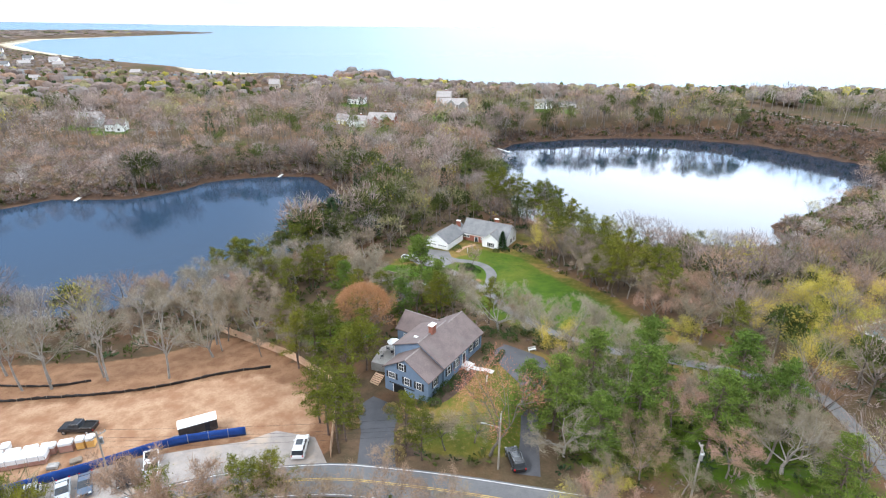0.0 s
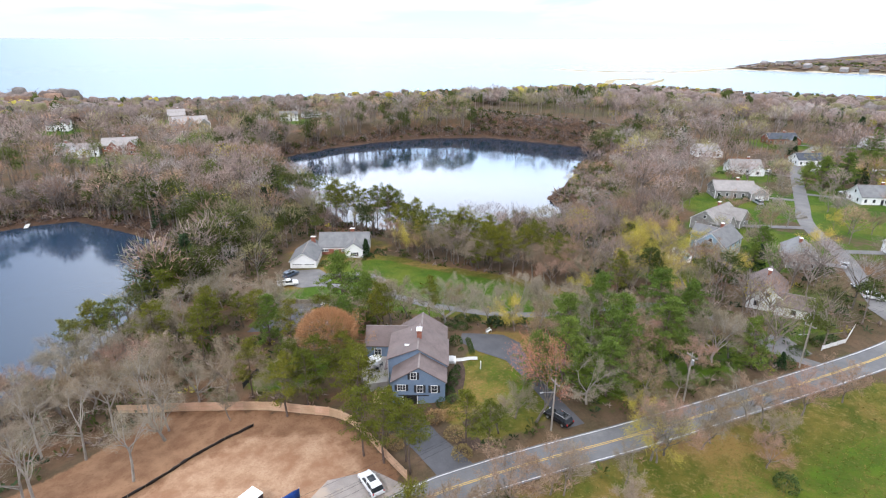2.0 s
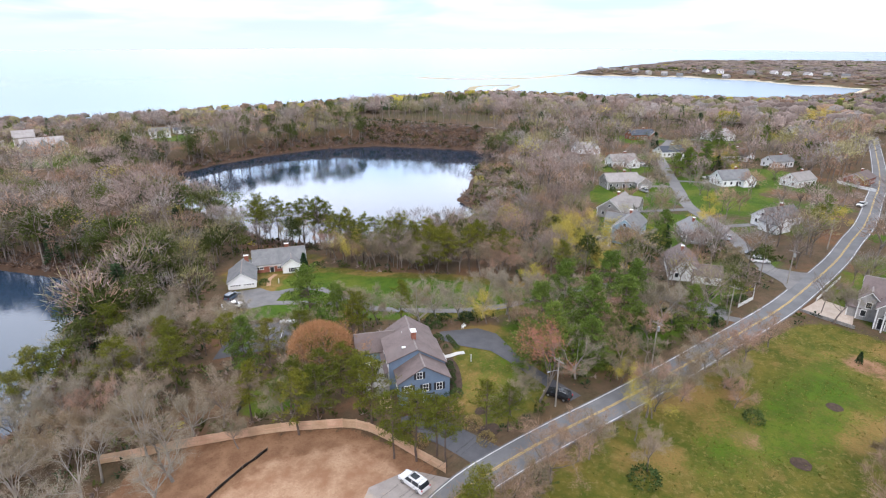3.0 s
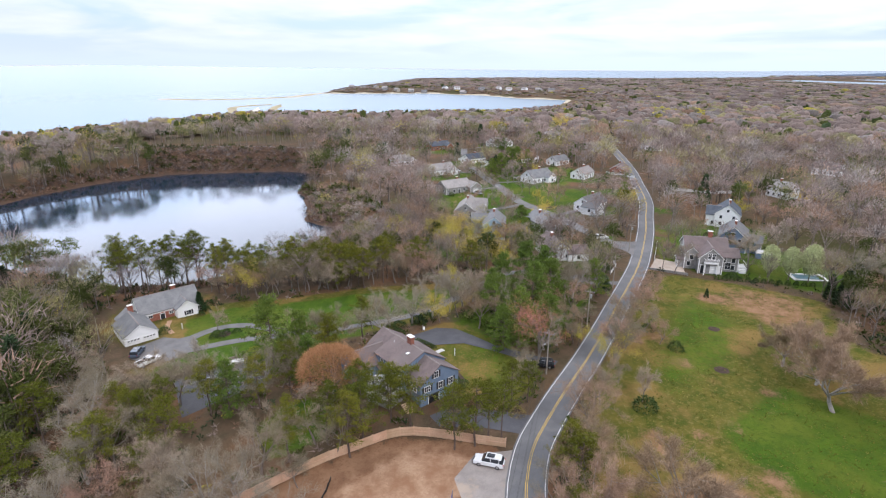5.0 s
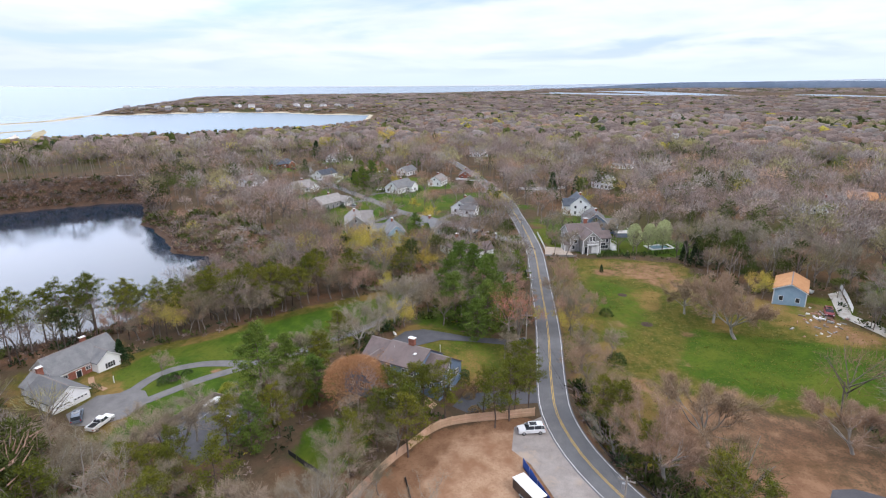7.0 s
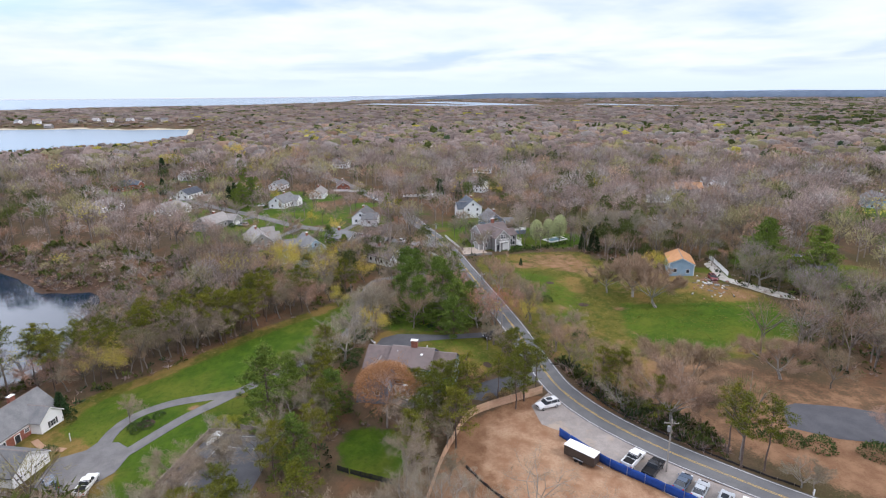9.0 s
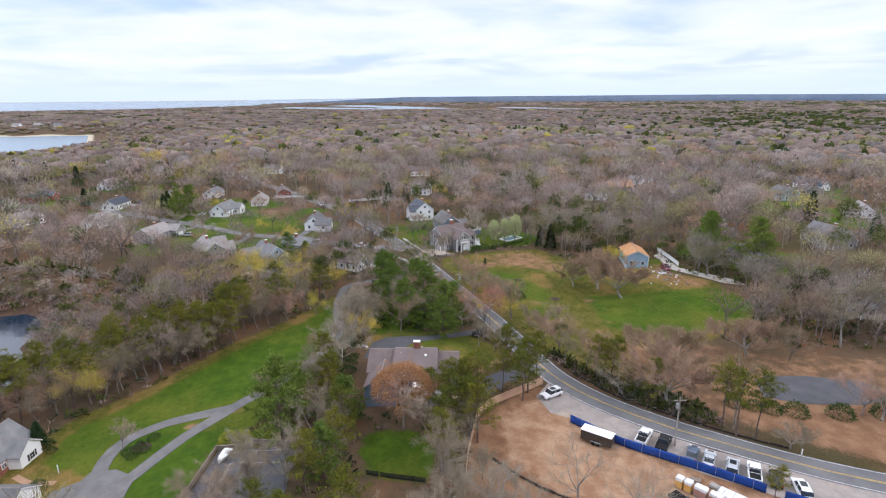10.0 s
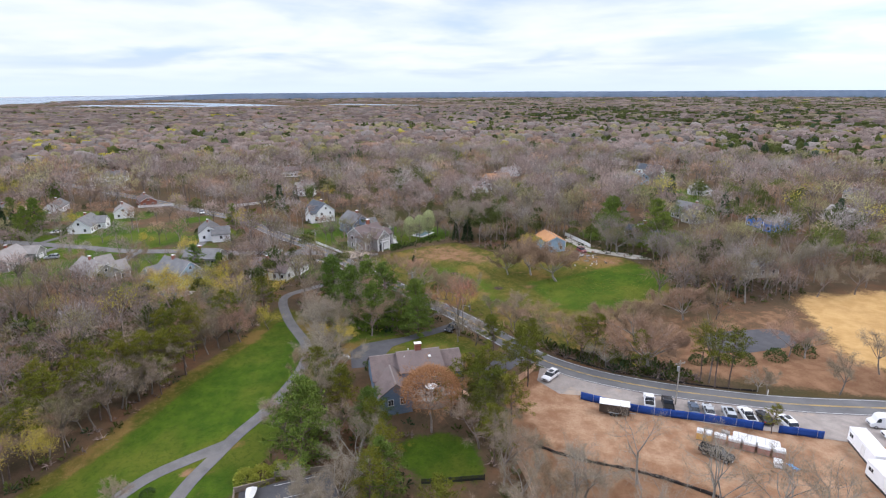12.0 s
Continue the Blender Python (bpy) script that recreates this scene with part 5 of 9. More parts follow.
# the wood's edge along the far side of the lawn: tall pines among bare trees
WOOD_EDGE = [(28.5, 172), (29.4, 163), (31.5, 153), (33.5, 144.5), (36, 136.5), (39, 127.5), (42.3, 118), (46, 109)]
random.seed(64)
for (ax, ay), (bx, by) in zip(WOOD_EDGE, WOOD_EDGE[1:]):
    for u in (0.1, 0.43, 0.77):
        for row in range(3):
            x = ax + (bx - ax) * u + row * 4.8 + random.uniform(-1.2, 1.2)
            y = ay + (by - ay) * u + row * 1.5 + random.uniform(-1.4, 1.4)
            if depth_in(np.array([x]), np.array([y]), POND_EAST)[0] < -1.5:
                kind = random.choice(("tall", "bare", "tall", "rust", "bare", "tall") if by > 116 else ("bare", "rust", "rust", "tall", "bare"))
                plant(kind, x, y, random.uniform(0.78, 1.02) * (0.85 if kind == "grey" else 1.0))

# ---- woods ----
# low leafless scrub north of the west pond
SCRUB = [(-300, 175), (-172, 210), (-114, 236), (-77, 260), (-45, 250), (-38, 275), (-70, 300), (-160, 300), (-300, 280)]
HOUSE_SPOTS = [(-4, 94, 13), (6, 170, 15), (-8, 103, 6), (-5, 165, 7), (-14, 82, 7.5), (-14.5, 92, 5), (-3, 80, 5), (-16, 97, 5.5), (-12, 100, 4.5), (-29, 112, 5), (-21, 9, 6), (-14, 153, 8), (-20, 148, 6), (-12, 160, 6), (104, 97, 9)]
OPEN_GROUND = [([(-520, 960), (-440, 800), (-330, 745), (-190, 700), (-90, 690), (-60, 760), (-280, 890), (-420, 1000)], 0), (LAWN_LAKE, 1.0), (LAWN_STRIP, 0.5), (FIELD, 0.5), (DIRT_EAST, 0.0), (SAND, 1.0), (LOT, 1.0), (LAWN_FRONT, 0.5), (LAWN_BACK, 0.2), ([(-27, 114), (-35, 105), (-44, 112), (-36, 121)], 0), (COURT, 1.5), (FRONT_DRIVE, 1.5), (GARAGE_DRIVE, 1.5), (LAKE_YARD, 0), ([(26, 176), (29, 160), (36, 140), (40, 120), (45, 107), (60, 112), (56, 135), (50, 160), (44, 176)], 0), (BANK, 0), ([(-19, 150), (-2, 145), (6, 158), (-4, 166), (-14, 163)], 0)]


HOMES = []


def wooded(px, py, rng, keep_yard=0.55):
    """Which points of the plan may carry a tree."""
    ok = np.ones(px.shape, bool)
    for poly, margin in OPEN_GROUND:
        ok &= depth_in(px, py, poly) < -margin
    for poly in (POND_WEST, POND_EAST, BEACH_POND):
        ok &= depth_in(px, py, poly) < -1.4
    d = depth_in(px, py, SEA)
    ok &= d < np.where(px < -200, -62, np.where(px < -60, -60, -22))
    for poly in INLETS:
        ok &= depth_in(px, py, poly) < -5
    ok &= line_gap(px, py, ROAD_LINE[::3]) > np.where((px > 75) & (px < 165), 6.2, 4.6)
    ok &= line_gap(px, py, STREET_LINE[::3]) > 5
    ok &= line_gap(px, py, DRIVE_LINE[::3]) > 4.0
    for x, y, r in HOUSE_SPOTS:
        ok &= np.hypot(px - x, py - y) > r
    for x, y, r in HOMES:
        ok &= np.hypot(px - x, py - y) > r
    for x, y, r in YARDS:
        ok &= (np.hypot(px - x, py - y) > r) | (rng.random(px.shape) < keep_yard)
    return ok


def scatter(rng, r0, r1, step, arc=True, narrow=False):
    n = int(2 * r1 / step)
    gx, gy = np.meshgrid((np.arange(n) - n / 2) * step, (np.arange(n) - n / 2) * step)
    gx = gx.ravel() + rng.uniform(-0.48, 0.48, n * n) * step
    gy = gy.ravel() + rng.uniform(-0.48, 0.48, n * n) * step
    r = np.hypot(gx, gy)
    a = np.degrees(np.arctan2(gy, gx))
    ok = (r >= r0) & (r < r1)
    if arc:
        ok &= ((a > -100) & (a < 138)) if narrow else ((a > -126) & (a < 152))
    px, py = gx[ok] + CENTRE[0] + 40, gy[ok] + CENTRE[1]
    ok = wooded(px, py, rng)
    return px[ok], py[ok]


def lattice(px, py, scale, seed):
    """Smooth value noise, 0 to 1."""
    rng = np.random.default_rng(seed)
    table = rng.random((64, 64))
    u, v = px / scale, py / scale
    i, j = np.floor(u).astype(int), np.floor(v).astype(int)
    fu, fv = u - i, v - j
    fu, fv = fu * fu * (3 - 2 * fu), fv * fv * (3 - 2 * fv)
    g = lambda a, b: table[a % 64, b % 64]
    return (g(i, j) * (1 - fu) + g(i + 1, j) * fu) * (1 - fv) + (g(i, j + 1) * (1 - fu) + g(i + 1, j + 1) * fu) * fv


def kinds_at(px, py, rng):
    """0 bare, 1 pine, 2 yellow, 3 orange-brown, 4 dark evergreen, 5 olive-brown buds, 6 grey oak."""
    n = len(px)
    gap = np.hypot(px + 10, py - 92)
    patch = np.where(gap < 420, lattice(px, py, 55, 3), 0.5 * lattice(px, py, 160, 4) + 0.5 * lattice(px, py, 60, 3))
    pine = 0.09 + 0.46 * smooth(patch, 0.56, 0.8)
    pine += 0.22 * (depth_in(px, py, [(-60, 190), (-30, 150), (15, 190), (20, 330), (-20, 330)]) > 0)
    pine += 0.34 * (depth_in(px, py, [(120, 365), (260, 290), (420, 420), (200, 560), (60, 470)]) > 0)
    pine += 0.50 * (depth_in(px, py, [(-62, 128), (-16, 94), (-5, 108), (0, 125), (-22, 150), (-45, 165)]) > 0)
    pine += 0.04 * (depth_in(px, py, [(38, 172), (40, 150), (52, 118), (70, 130), (85, 165), (70, 178)]) > 0)
    pine += 0.5 * smooth(-py, 300, 900) * smooth(-py - 0.9 * px, -100, 500) * smooth(lattice(px, py, 240, 9), 0.25, 0.6)
    pick = rng.random(n)
    kind = np.where(pick < pine, 1, 0)
    yellow = np.where(gap < 240, 0.03, 0.012) + 0.10 * smooth(lattice(px, py, 70, 5), 0.62, 0.85) * (py > -60) * (np.hypot(px - 100, py - 200) < 650)
    yellow = yellow + 0.13 * (depth_in(px, py, [(120, 380), (260, 300), (420, 420), (570, 560), (250, 605), (100, 640)]) > 0)
    kind = np.where((kind == 0) & (rng.random(n) < yellow), 2, kind)
    warm = smooth(lattice(px, py, 46, 12), 0.35, 0.85)
    kind = np.where((kind == 0) & (rng.random(n) < 0.05 + 0.22 * warm), 3, kind)
    kind = np.where((kind == 0) & (rng.random(n) < 0.12 + 0.26 * smooth(lattice(px, py, 60, 14), 0.4, 0.8)), 5, kind)
    kind = np.where((kind == 0) & (rng.random(n) < 0.30), 6, kind)
    kind = np.where((kind == 1) & (rng.random(n) < 0.10), 4, kind)
    kind = np.where((depth_in(px, py, COURT_SIDE) > 0) & (kind != 6), 0, kind)
    kind = np.where((kind == 2) & (gap < 190) & (py < 62), 5, kind)
    scrub = depth_in(px, py, SCRUB) > 0
    kind = np.where(scrub & (rng.random(n) < 0.9), rng.choice([0, 3, 6], n), kind)
    return kind


# low young growth in the hollow at the near pond shore
HOLLOW = [(58, 168), (62, 148), (80, 138), (112, 148), (140, 176), (172, 226), (150, 222), (112, 182), (82, 178)]
COURT_SIDE = [(-26, 160), (-18, 150), (-2, 140), (8, 118), (2, 112), (-9, 118), (-16, 124), (-36, 138)]
TINTS = {0: ((0.262, 0.198, 0.172), (0.340, 0.268, 0.236)), 1: ((0.058, 0.078, 0.020), (0.116, 0.132, 0.034)), 2: ((0.38, 0.335, 0.045), (0.52, 0.45, 0.09)),
         3: ((0.312, 0.196, 0.134), (0.392, 0.262, 0.182)), 4: ((0.032, 0.056, 0.026), (0.06, 0.088, 0.04)), 5: ((0.245, 0.222, 0.115), (0.32, 0.29, 0.14)), 6: ((0.282, 0.246, 0.222), (0.345, 0.308, 0.284)), 7: ((0.10, 0.12, 0.018), (0.22, 0.185, 0.055))}


def dome(rng, wide, tall, mid, sides, rings, at=(0.0, 0.0), lump=0.22):
    """The lumpy rounded top of a crown, from just under its widest part to a peak."""
    lobes = rng.normal(size=(5, 3)) * (1, 1, 0.7)
    lobes /= np.linalg.norm(lobes, axis=1)[:, None]
    way = []
    for k in range(rings):
        e = -0.30 + 2.0 * k / rings
        for i in range(sides):
            a = (i + 0.5 * (k % 2) + rng.uniform(-0.22, 0.22)) * 2 * np.pi / sides
            way.append((math.cos(a) * math.cos(e), math.sin(a) * math.cos(e), math.sin(e)))
    way.append((rng.normal() * 0.12, rng.normal() * 0.12, 0.92))
    way = np.array(way)
    r = 1 - lump * 0.7 + lump * np.max(way @ lobes.T, axis=1) + rng.uniform(-0.4, 0.4, len(way)) * lump
    v = way * r[:, None] * (wide, wide, tall) + (at[0], at[1], mid)
    f = []
    for k in range(rings - 1):
        for i in range(sides):
            j, p, q = (i + 1) % sides, k * sides, (k + 1) * sides
            f += [(p + i, p + j, q + i), (p + j, q + j, q + i)]
    top = (rings - 1) * sides
    f += [(top + i, top + (i + 1) % sides, rings * sides) for i in range(sides)]
    return v, np.array(f)


def mid_forms(rng, twigs, length, width, detail, sides, rings, core, needles, solid=True):
    """Light trees for the joined woods: kind -> variants of (vertices, faces, wood vertices)."""
    forms = {k: [] for k in range(7)}
    for v in range(6):
        n = twigs
        way = rng.normal(size=(n, 3))
        way /= np.linalg.norm(way, axis=1)[:, None]
        way[:, 2] = np.where(way[:, 2] < -0.3, -way[:, 2], way[:, 2])
        lobes = rng.normal(size=(5, 3))
        lobes /= np.linalg.norm(lobes, axis=1)[:, None]
        rad = rng.uniform(0.4, 1.0, n) ** 0.6 * (0.84 + 0.24 * np.max(way @ lobes.T, axis=1))
        at = way * rad[:, None] * (4.4, 4.4, 3.9) + (0, 0, 6.5)
        d = way * 0.75 + rng.normal(size=(n, 3)) * 0.5 + (0, 0, 0.3)
        wood = [tube((0, 0, -0.5), (rng.normal() * 0.3, rng.normal() * 0.3, 5.5), 0.18, 0.10, 3)]
        for k in range(detail):
            a, zz = rng.uniform(0, 2 * np.pi), rng.uniform(3.0, 5.4)
            reach = rng.uniform(2.0, 4.0)
            wood.append(tube((0, 0, zz), (math.cos(a) * reach, math.sin(a) * reach, zz + rng.uniform(2.8, 5.0)), 0.11, 0.04, 3))
        wv, wf = joined(wood)
        hull = []
        for k in range(core):
            a, r, w = rng.uniform(0, 2 * np.pi), rng.uniform(0.8, 2.4), rng.uniform(1.0, 1.7)
            hull.append(dome(rng, w, w * 0.8, rng.uniform(5.2, 8.2), sides, rings, (math.cos(a) * r, math.sin(a) * r), 0.5))
        tw = blades(rng, at - d * 0.4, d, length * rng.uniform(0.7, 1.3, n), width, False, way)
        bare = (*joined([(wv, wf), *hull, tw]), len(wv))
        for k in (0, 3, 5, 6):
            forms[k].append(bare)
        buds = blades(rng, at, rng.normal(size=(n, 3)), length * 0.30 * rng.uniform(0.6, 1.2, n), length * 0.15, True, way)
        forms[2].append((*joined([(wv, wf), *hull, buds]), len(wv)))
        wv, wf = joined([tube((0, 0, -0.5), (0, 0, 8.8), 0.17, 0.05, 3)])
        clumps, spots = [], []
        for k in range(5):
            a, r = rng.uniform(0, 2 * np.pi), (0.0 if k == 0 else rng.uniform(1.0, 1.9))
            z = 8.3 if k == 0 else rng.uniform(5.0, 7.8)
            w = rng.uniform(1.25, 1.9)
            if solid:
                clumps.append(dome(rng, w, w * 0.62, z, 6, 2, (math.cos(a) * r, math.sin(a) * r), 0.3))
            spots.append((math.cos(a) * r, math.sin(a) * r, z, w))
        m = needles
        spots = np.array(spots)[rng.integers(0, 5, m)]
        nw = rng.normal(size=(m, 3)) * (1, 1, 0.7) + (0, 0, 0.25)
        nw /= np.linalg.norm(nw, axis=1)[:, None]
        na = spots[:, :3] + nw * spots[:, 3:] * (0.9, 0.9, 0.6)
        na = na if solid else spots[:, :3] + nw * spots[:, 3:] * rng.uniform(0.3, 1.0, (m, 1)) * (1, 1, 0.6)
        nd = blades(rng, na, nw + rng.normal(size=(m, 3)) * 0.5, 0.62 * rng.uniform(0.7, 1.3, m), 0.3 if solid else 0.17)
        forms[1].append((*joined([(wv, wf), *clumps, nd]), len(wv)))
        s = rng.random(m)
        a = rng.uniform(0, 2 * np.pi, m)
        r = 1.9 * (1 - s) ** 0.8 * np.sqrt(rng.uniform(0.4, 1, m))
        at = np.stack([np.cos(a) * r, np.sin(a) * r, 0.8 + s * 8.5], 1)
        nd = blades(rng, at, np.stack([np.cos(a), np.sin(a), np.full(m, 0.3)], 1) + rng.normal(size=(m, 3)) * 0.3, 0.8, 0.42)
        cone = [dome(rng, 1.7 - 0.35 * k, 2.2, 2.0 + 1.9 * k, 6, 2, lump=0.25) for k in range(4)] if solid else []
        forms[4].append((*joined([(wv, wf), *cone, nd]), len(wv)))
    return forms


def far_forms(rng, n, wide, tall, blade, sides, rings, lumps):
    """Crowns of distant trees: a few uneven lumps with loose tufts."""
    forms = {k: [] for k in range(7)}
    for v in range(8):
        for k in range(7):
            way = rng.normal(size=(n, 3))
            way /= np.linalg.norm(way, axis=1)[:, None]
            way[:, 2] = np.abs(way[:, 2]) * 0.9 + 0.05
            broad, mid, deep = (wide, tall * 0.32, tall * 0.36) if k not in (1, 4) else (wide * 0.46, tall * 0.36, tall * 0.36)
            at = way * rng.uniform(0.75, 1.05, n)[:, None] * (broad, broad, deep * 1.15) + (0, 0, mid)
            tuft = blades(rng, at, way + rng.normal(size=(n, 3)) * 0.7, blade * rng.uniform(0.6, 1.3, n), blade * 0.5, True)
            heap = []
            for j in range(lumps):
                a, r = (j + rng.uniform(-0.3, 0.3)) * 2 * np.pi / lumps, broad * rng.uniform(0.25, 0.5)
                w = rng.uniform(0.5, 0.75)
                heap.append(dome(rng, broad * w, deep * w * 1.5, mid + deep * rng.uniform(-0.25, 0.15), sides, rings, (math.cos(a) * r, math.sin(a) * r), 0.4))
            forms[k].append((*joined(heap + [tuft]), 0))
    return forms


WOOD_TINT = np.array((0.23, 0.195, 0.17))


def wood_mass(name, label, px, py, kind, forms, rng, lo=0.8, hi=1.2, tone=1.0, spread=1.0):
    """Many trees joined into one mesh, each turned, scaled and tinted by itself."""
    z = heights(px, py)
    low = np.ones(len(px))
    for poly in INLETS:
        low *= 0.3 + 0.7 * smooth(-depth_in(px, py, poly), 40, 320)
    low *= np.where(px < -120, 0.36 + 0.64 * smooth(-depth_in(px, py, SEA), 90, 430), 1)
    low *= np.where(px > -60, 0.5 + 0.5 * smooth(-depth_in(px, py, SEA), 60, 230), 1)
    low *= 1 - 0.42 * smooth(depth_in(px, py, SCRUB), -2, 10)
    low *= 1 - 0.52 * smooth(depth_in(px, py, HOLLOW), -4, 6)
    for x, y, r in YARDS:
        low *= 0.8 + 0.2 * smooth(np.hypot(px - x, py - y), r, r + 10)
    vs, fs, cs, n = [], [], [], 0
    var = rng.integers(0, 64, len(px))
    for i in range(len(px)):
        k = kind[i]
        v, f, w = forms[k][var[i] % len(forms[k])]
        a, s = rng.uniform(0, 2 * np.pi), rng.uniform(lo, hi) * low[i]
        c, d = math.cos(a) * s, math.sin(a) * s
        q = np.empty_like(v)
        q[:, 0] = v[:, 0] * c - v[:, 1] * d + px[i]
        q[:, 1] = v[:, 0] * d + v[:, 1] * c + py[i]
        q[:, 2] = v[:, 2] * s * rng.uniform(0.9, 1.1) + z[i]
        t0, t1 = TINTS[k]
        u = 0.5 + (rng.random() - 0.5) * spread
        if spread < 1 and k in (0, 3, 5, 6):
            t0, t1 = [[(a * spread + b * (1 - spread)) for a, b in zip(t, m)] for t, m in zip((t0, t1), TINTS[0])]
        shade = tone * rng.uniform(0.70, 1.24)
        tint = [(t0[j] + (t1[j] - t0[j]) * u) * shade for j in range(3)]
        col = np.ones((len(v), 4), np.float32)
        col[:, :3] = tint
        if w:
            col[:w, :3] = WOOD_TINT * rng.uniform(0.6, 1.3)
        vs.append(q.astype(np.float32))
        fs.append(f + n)
        cs.append(col)
        n += len(v)
    ob = np_mesh(name, np.concatenate(vs), np.concatenate(fs), M["woods"])
    ob.data.polygons.foreach_set("use_smooth", np.ones(len(ob.data.polygons), bool))
    layer = ob.data.attributes.new("tint", "FLOAT_COLOR", "POINT")
    layer.data.foreach_set("color", np.concatenate(cs).ravel())
    return tagged(ob, label, "woods", kind="stuff")


def grow_woods():
    rng = np.random.default_rng(7)
    # single trees round the house and the pond road
    px, py = scatter(rng, 0, 135, 5.7, False)
    near = np.hypot(px + 10, py - 92) < 66
    near &= ~((py < 50) & (px < -30))
    placed = [(x, y) for _, x, y, s in LANDMARKS]
    kind = kinds_at(px, py, rng)
    kind = np.where(kind == 2, 0, kind)
    names = {0: "bare", 1: "pine", 2: "yellow", 3: "rust", 4: "pine", 5: "rust", 6: "pale"}
    for i in np.nonzero(near)[0]:
        if min(math.hypot(px[i] - x, py[i] - y) for x, y in placed) < 4.0:
            continue
        plant(names[kind[i]], px[i], py[i], random.uniform(0.72, 1.12))
    rest = ~near
    px, py = px[rest], py[rest]
    wood_mass("woodland", "leafless brown spring woods with scattered pines", px, py, kinds_at(px, py, rng), mid_forms(rng, 360, 1.3, 0.07, 8, 6, 2, 0, 900, False), rng, 0.85, 1.4, 0.88)
    px, py = scatter(rng, 135, 240, 8.6, False)
    behind = np.degrees(np.arctan2(py - 90, px + 10))
    keep = ((behind > -126) & (behind < 152)) | (rng.random(len(px)) < 0.25)
    px, py = px[keep], py[keep]
    wood_mass("woodland", "fuzzy brown leafless woods round the ponds and houses", px, py, kinds_at(px, py, rng), mid_forms(rng, 270, 1.4, 0.115, 7, 5, 2, 0, 420, False), rng, 0.92, 1.75, 1.20, 0.95)
    px, py = scatter(rng, 240, 420, 9.4)
    wood_mass("woodland", "brown leafless woods beyond the ponds", px, py, kinds_at(px, py, rng), mid_forms(rng, 120, 1.55, 0.18, 4, 5, 2, 0, 120, False), rng, 1.0, 1.85, 1.14, 0.95)
    # dense tall fringe on the far shore of the east pond
    n = 15000
    px, py = rng.uniform(0, 260, n), rng.uniform(215, 390, n)
    d = depth_in(px, py, POND_EAST)
    ok = (d < -2.0) & (d > -20) & (rng.random(n) < 0.062 + 0.05 * (d > -7)) & (depth_in(px, py, BANK) < 0)
    wx, wy = rng.uniform(-130, -15, n), rng.uniform(130, 275, n)
    d = depth_in(wx, wy, POND_WEST)
    back = (d < -2.0) & (d > -16) & (rng.random(n) < 0.10) & (wy > 150)
    px, py = np.concatenate([px[ok], wx[back]]), np.concatenate([py[ok], wy[back]])
    kind = np.where(rng.random(len(px)) < 0.4, 1, kinds_at(px, py, rng))
    wood_mass("shore_woods", "tall mixed trees crowding the far pond shores", px, py, kind, mid_forms(rng, 140, 1.6, 0.16, 7, 5, 2, 0, 380, False), rng, 1.2, 1.8, 0.95, 0.8)
    px, py = scatter(rng, 420, 900, 12.0, True, True)
    wood_mass("woodland", "distant mixed woods of bare trees and pines", px, py, kinds_at(px, py, rng), far_forms(rng, 12, 7.6, 14, 1.3, 5, 2, 3), rng, 0.7, 1.4, 0.64, 0.9)
    px, py = scatter(rng, 900, 2000, 18.5, True, True)
    wood_mass("woodland", "far brown and green treetops", px, py, kinds_at(px, py, rng), far_forms(rng, 4, 13.5, 11, 2.0, 5, 2, 2), rng, 0.6, 1.25, 0.54, 0.6)
    px, py = scatter(rng, 2000, 3750, 46, True, True)
    wood_mass("woodland", "hazy woods along the horizon", px, py, kinds_at(px, py, rng), far_forms(rng, 3, 33, 7, 6.0, 5, 2, 2), rng, 0.7, 1.2, 0.6, 0.4)


VERGE = [(-9, 60.5), (-10, 57.5), (-22, 56.5), (-30, 53.5), (-41, 47.5), (-49, 49), (-45, 57), (-32, 60.5), (-20, 61.5)]


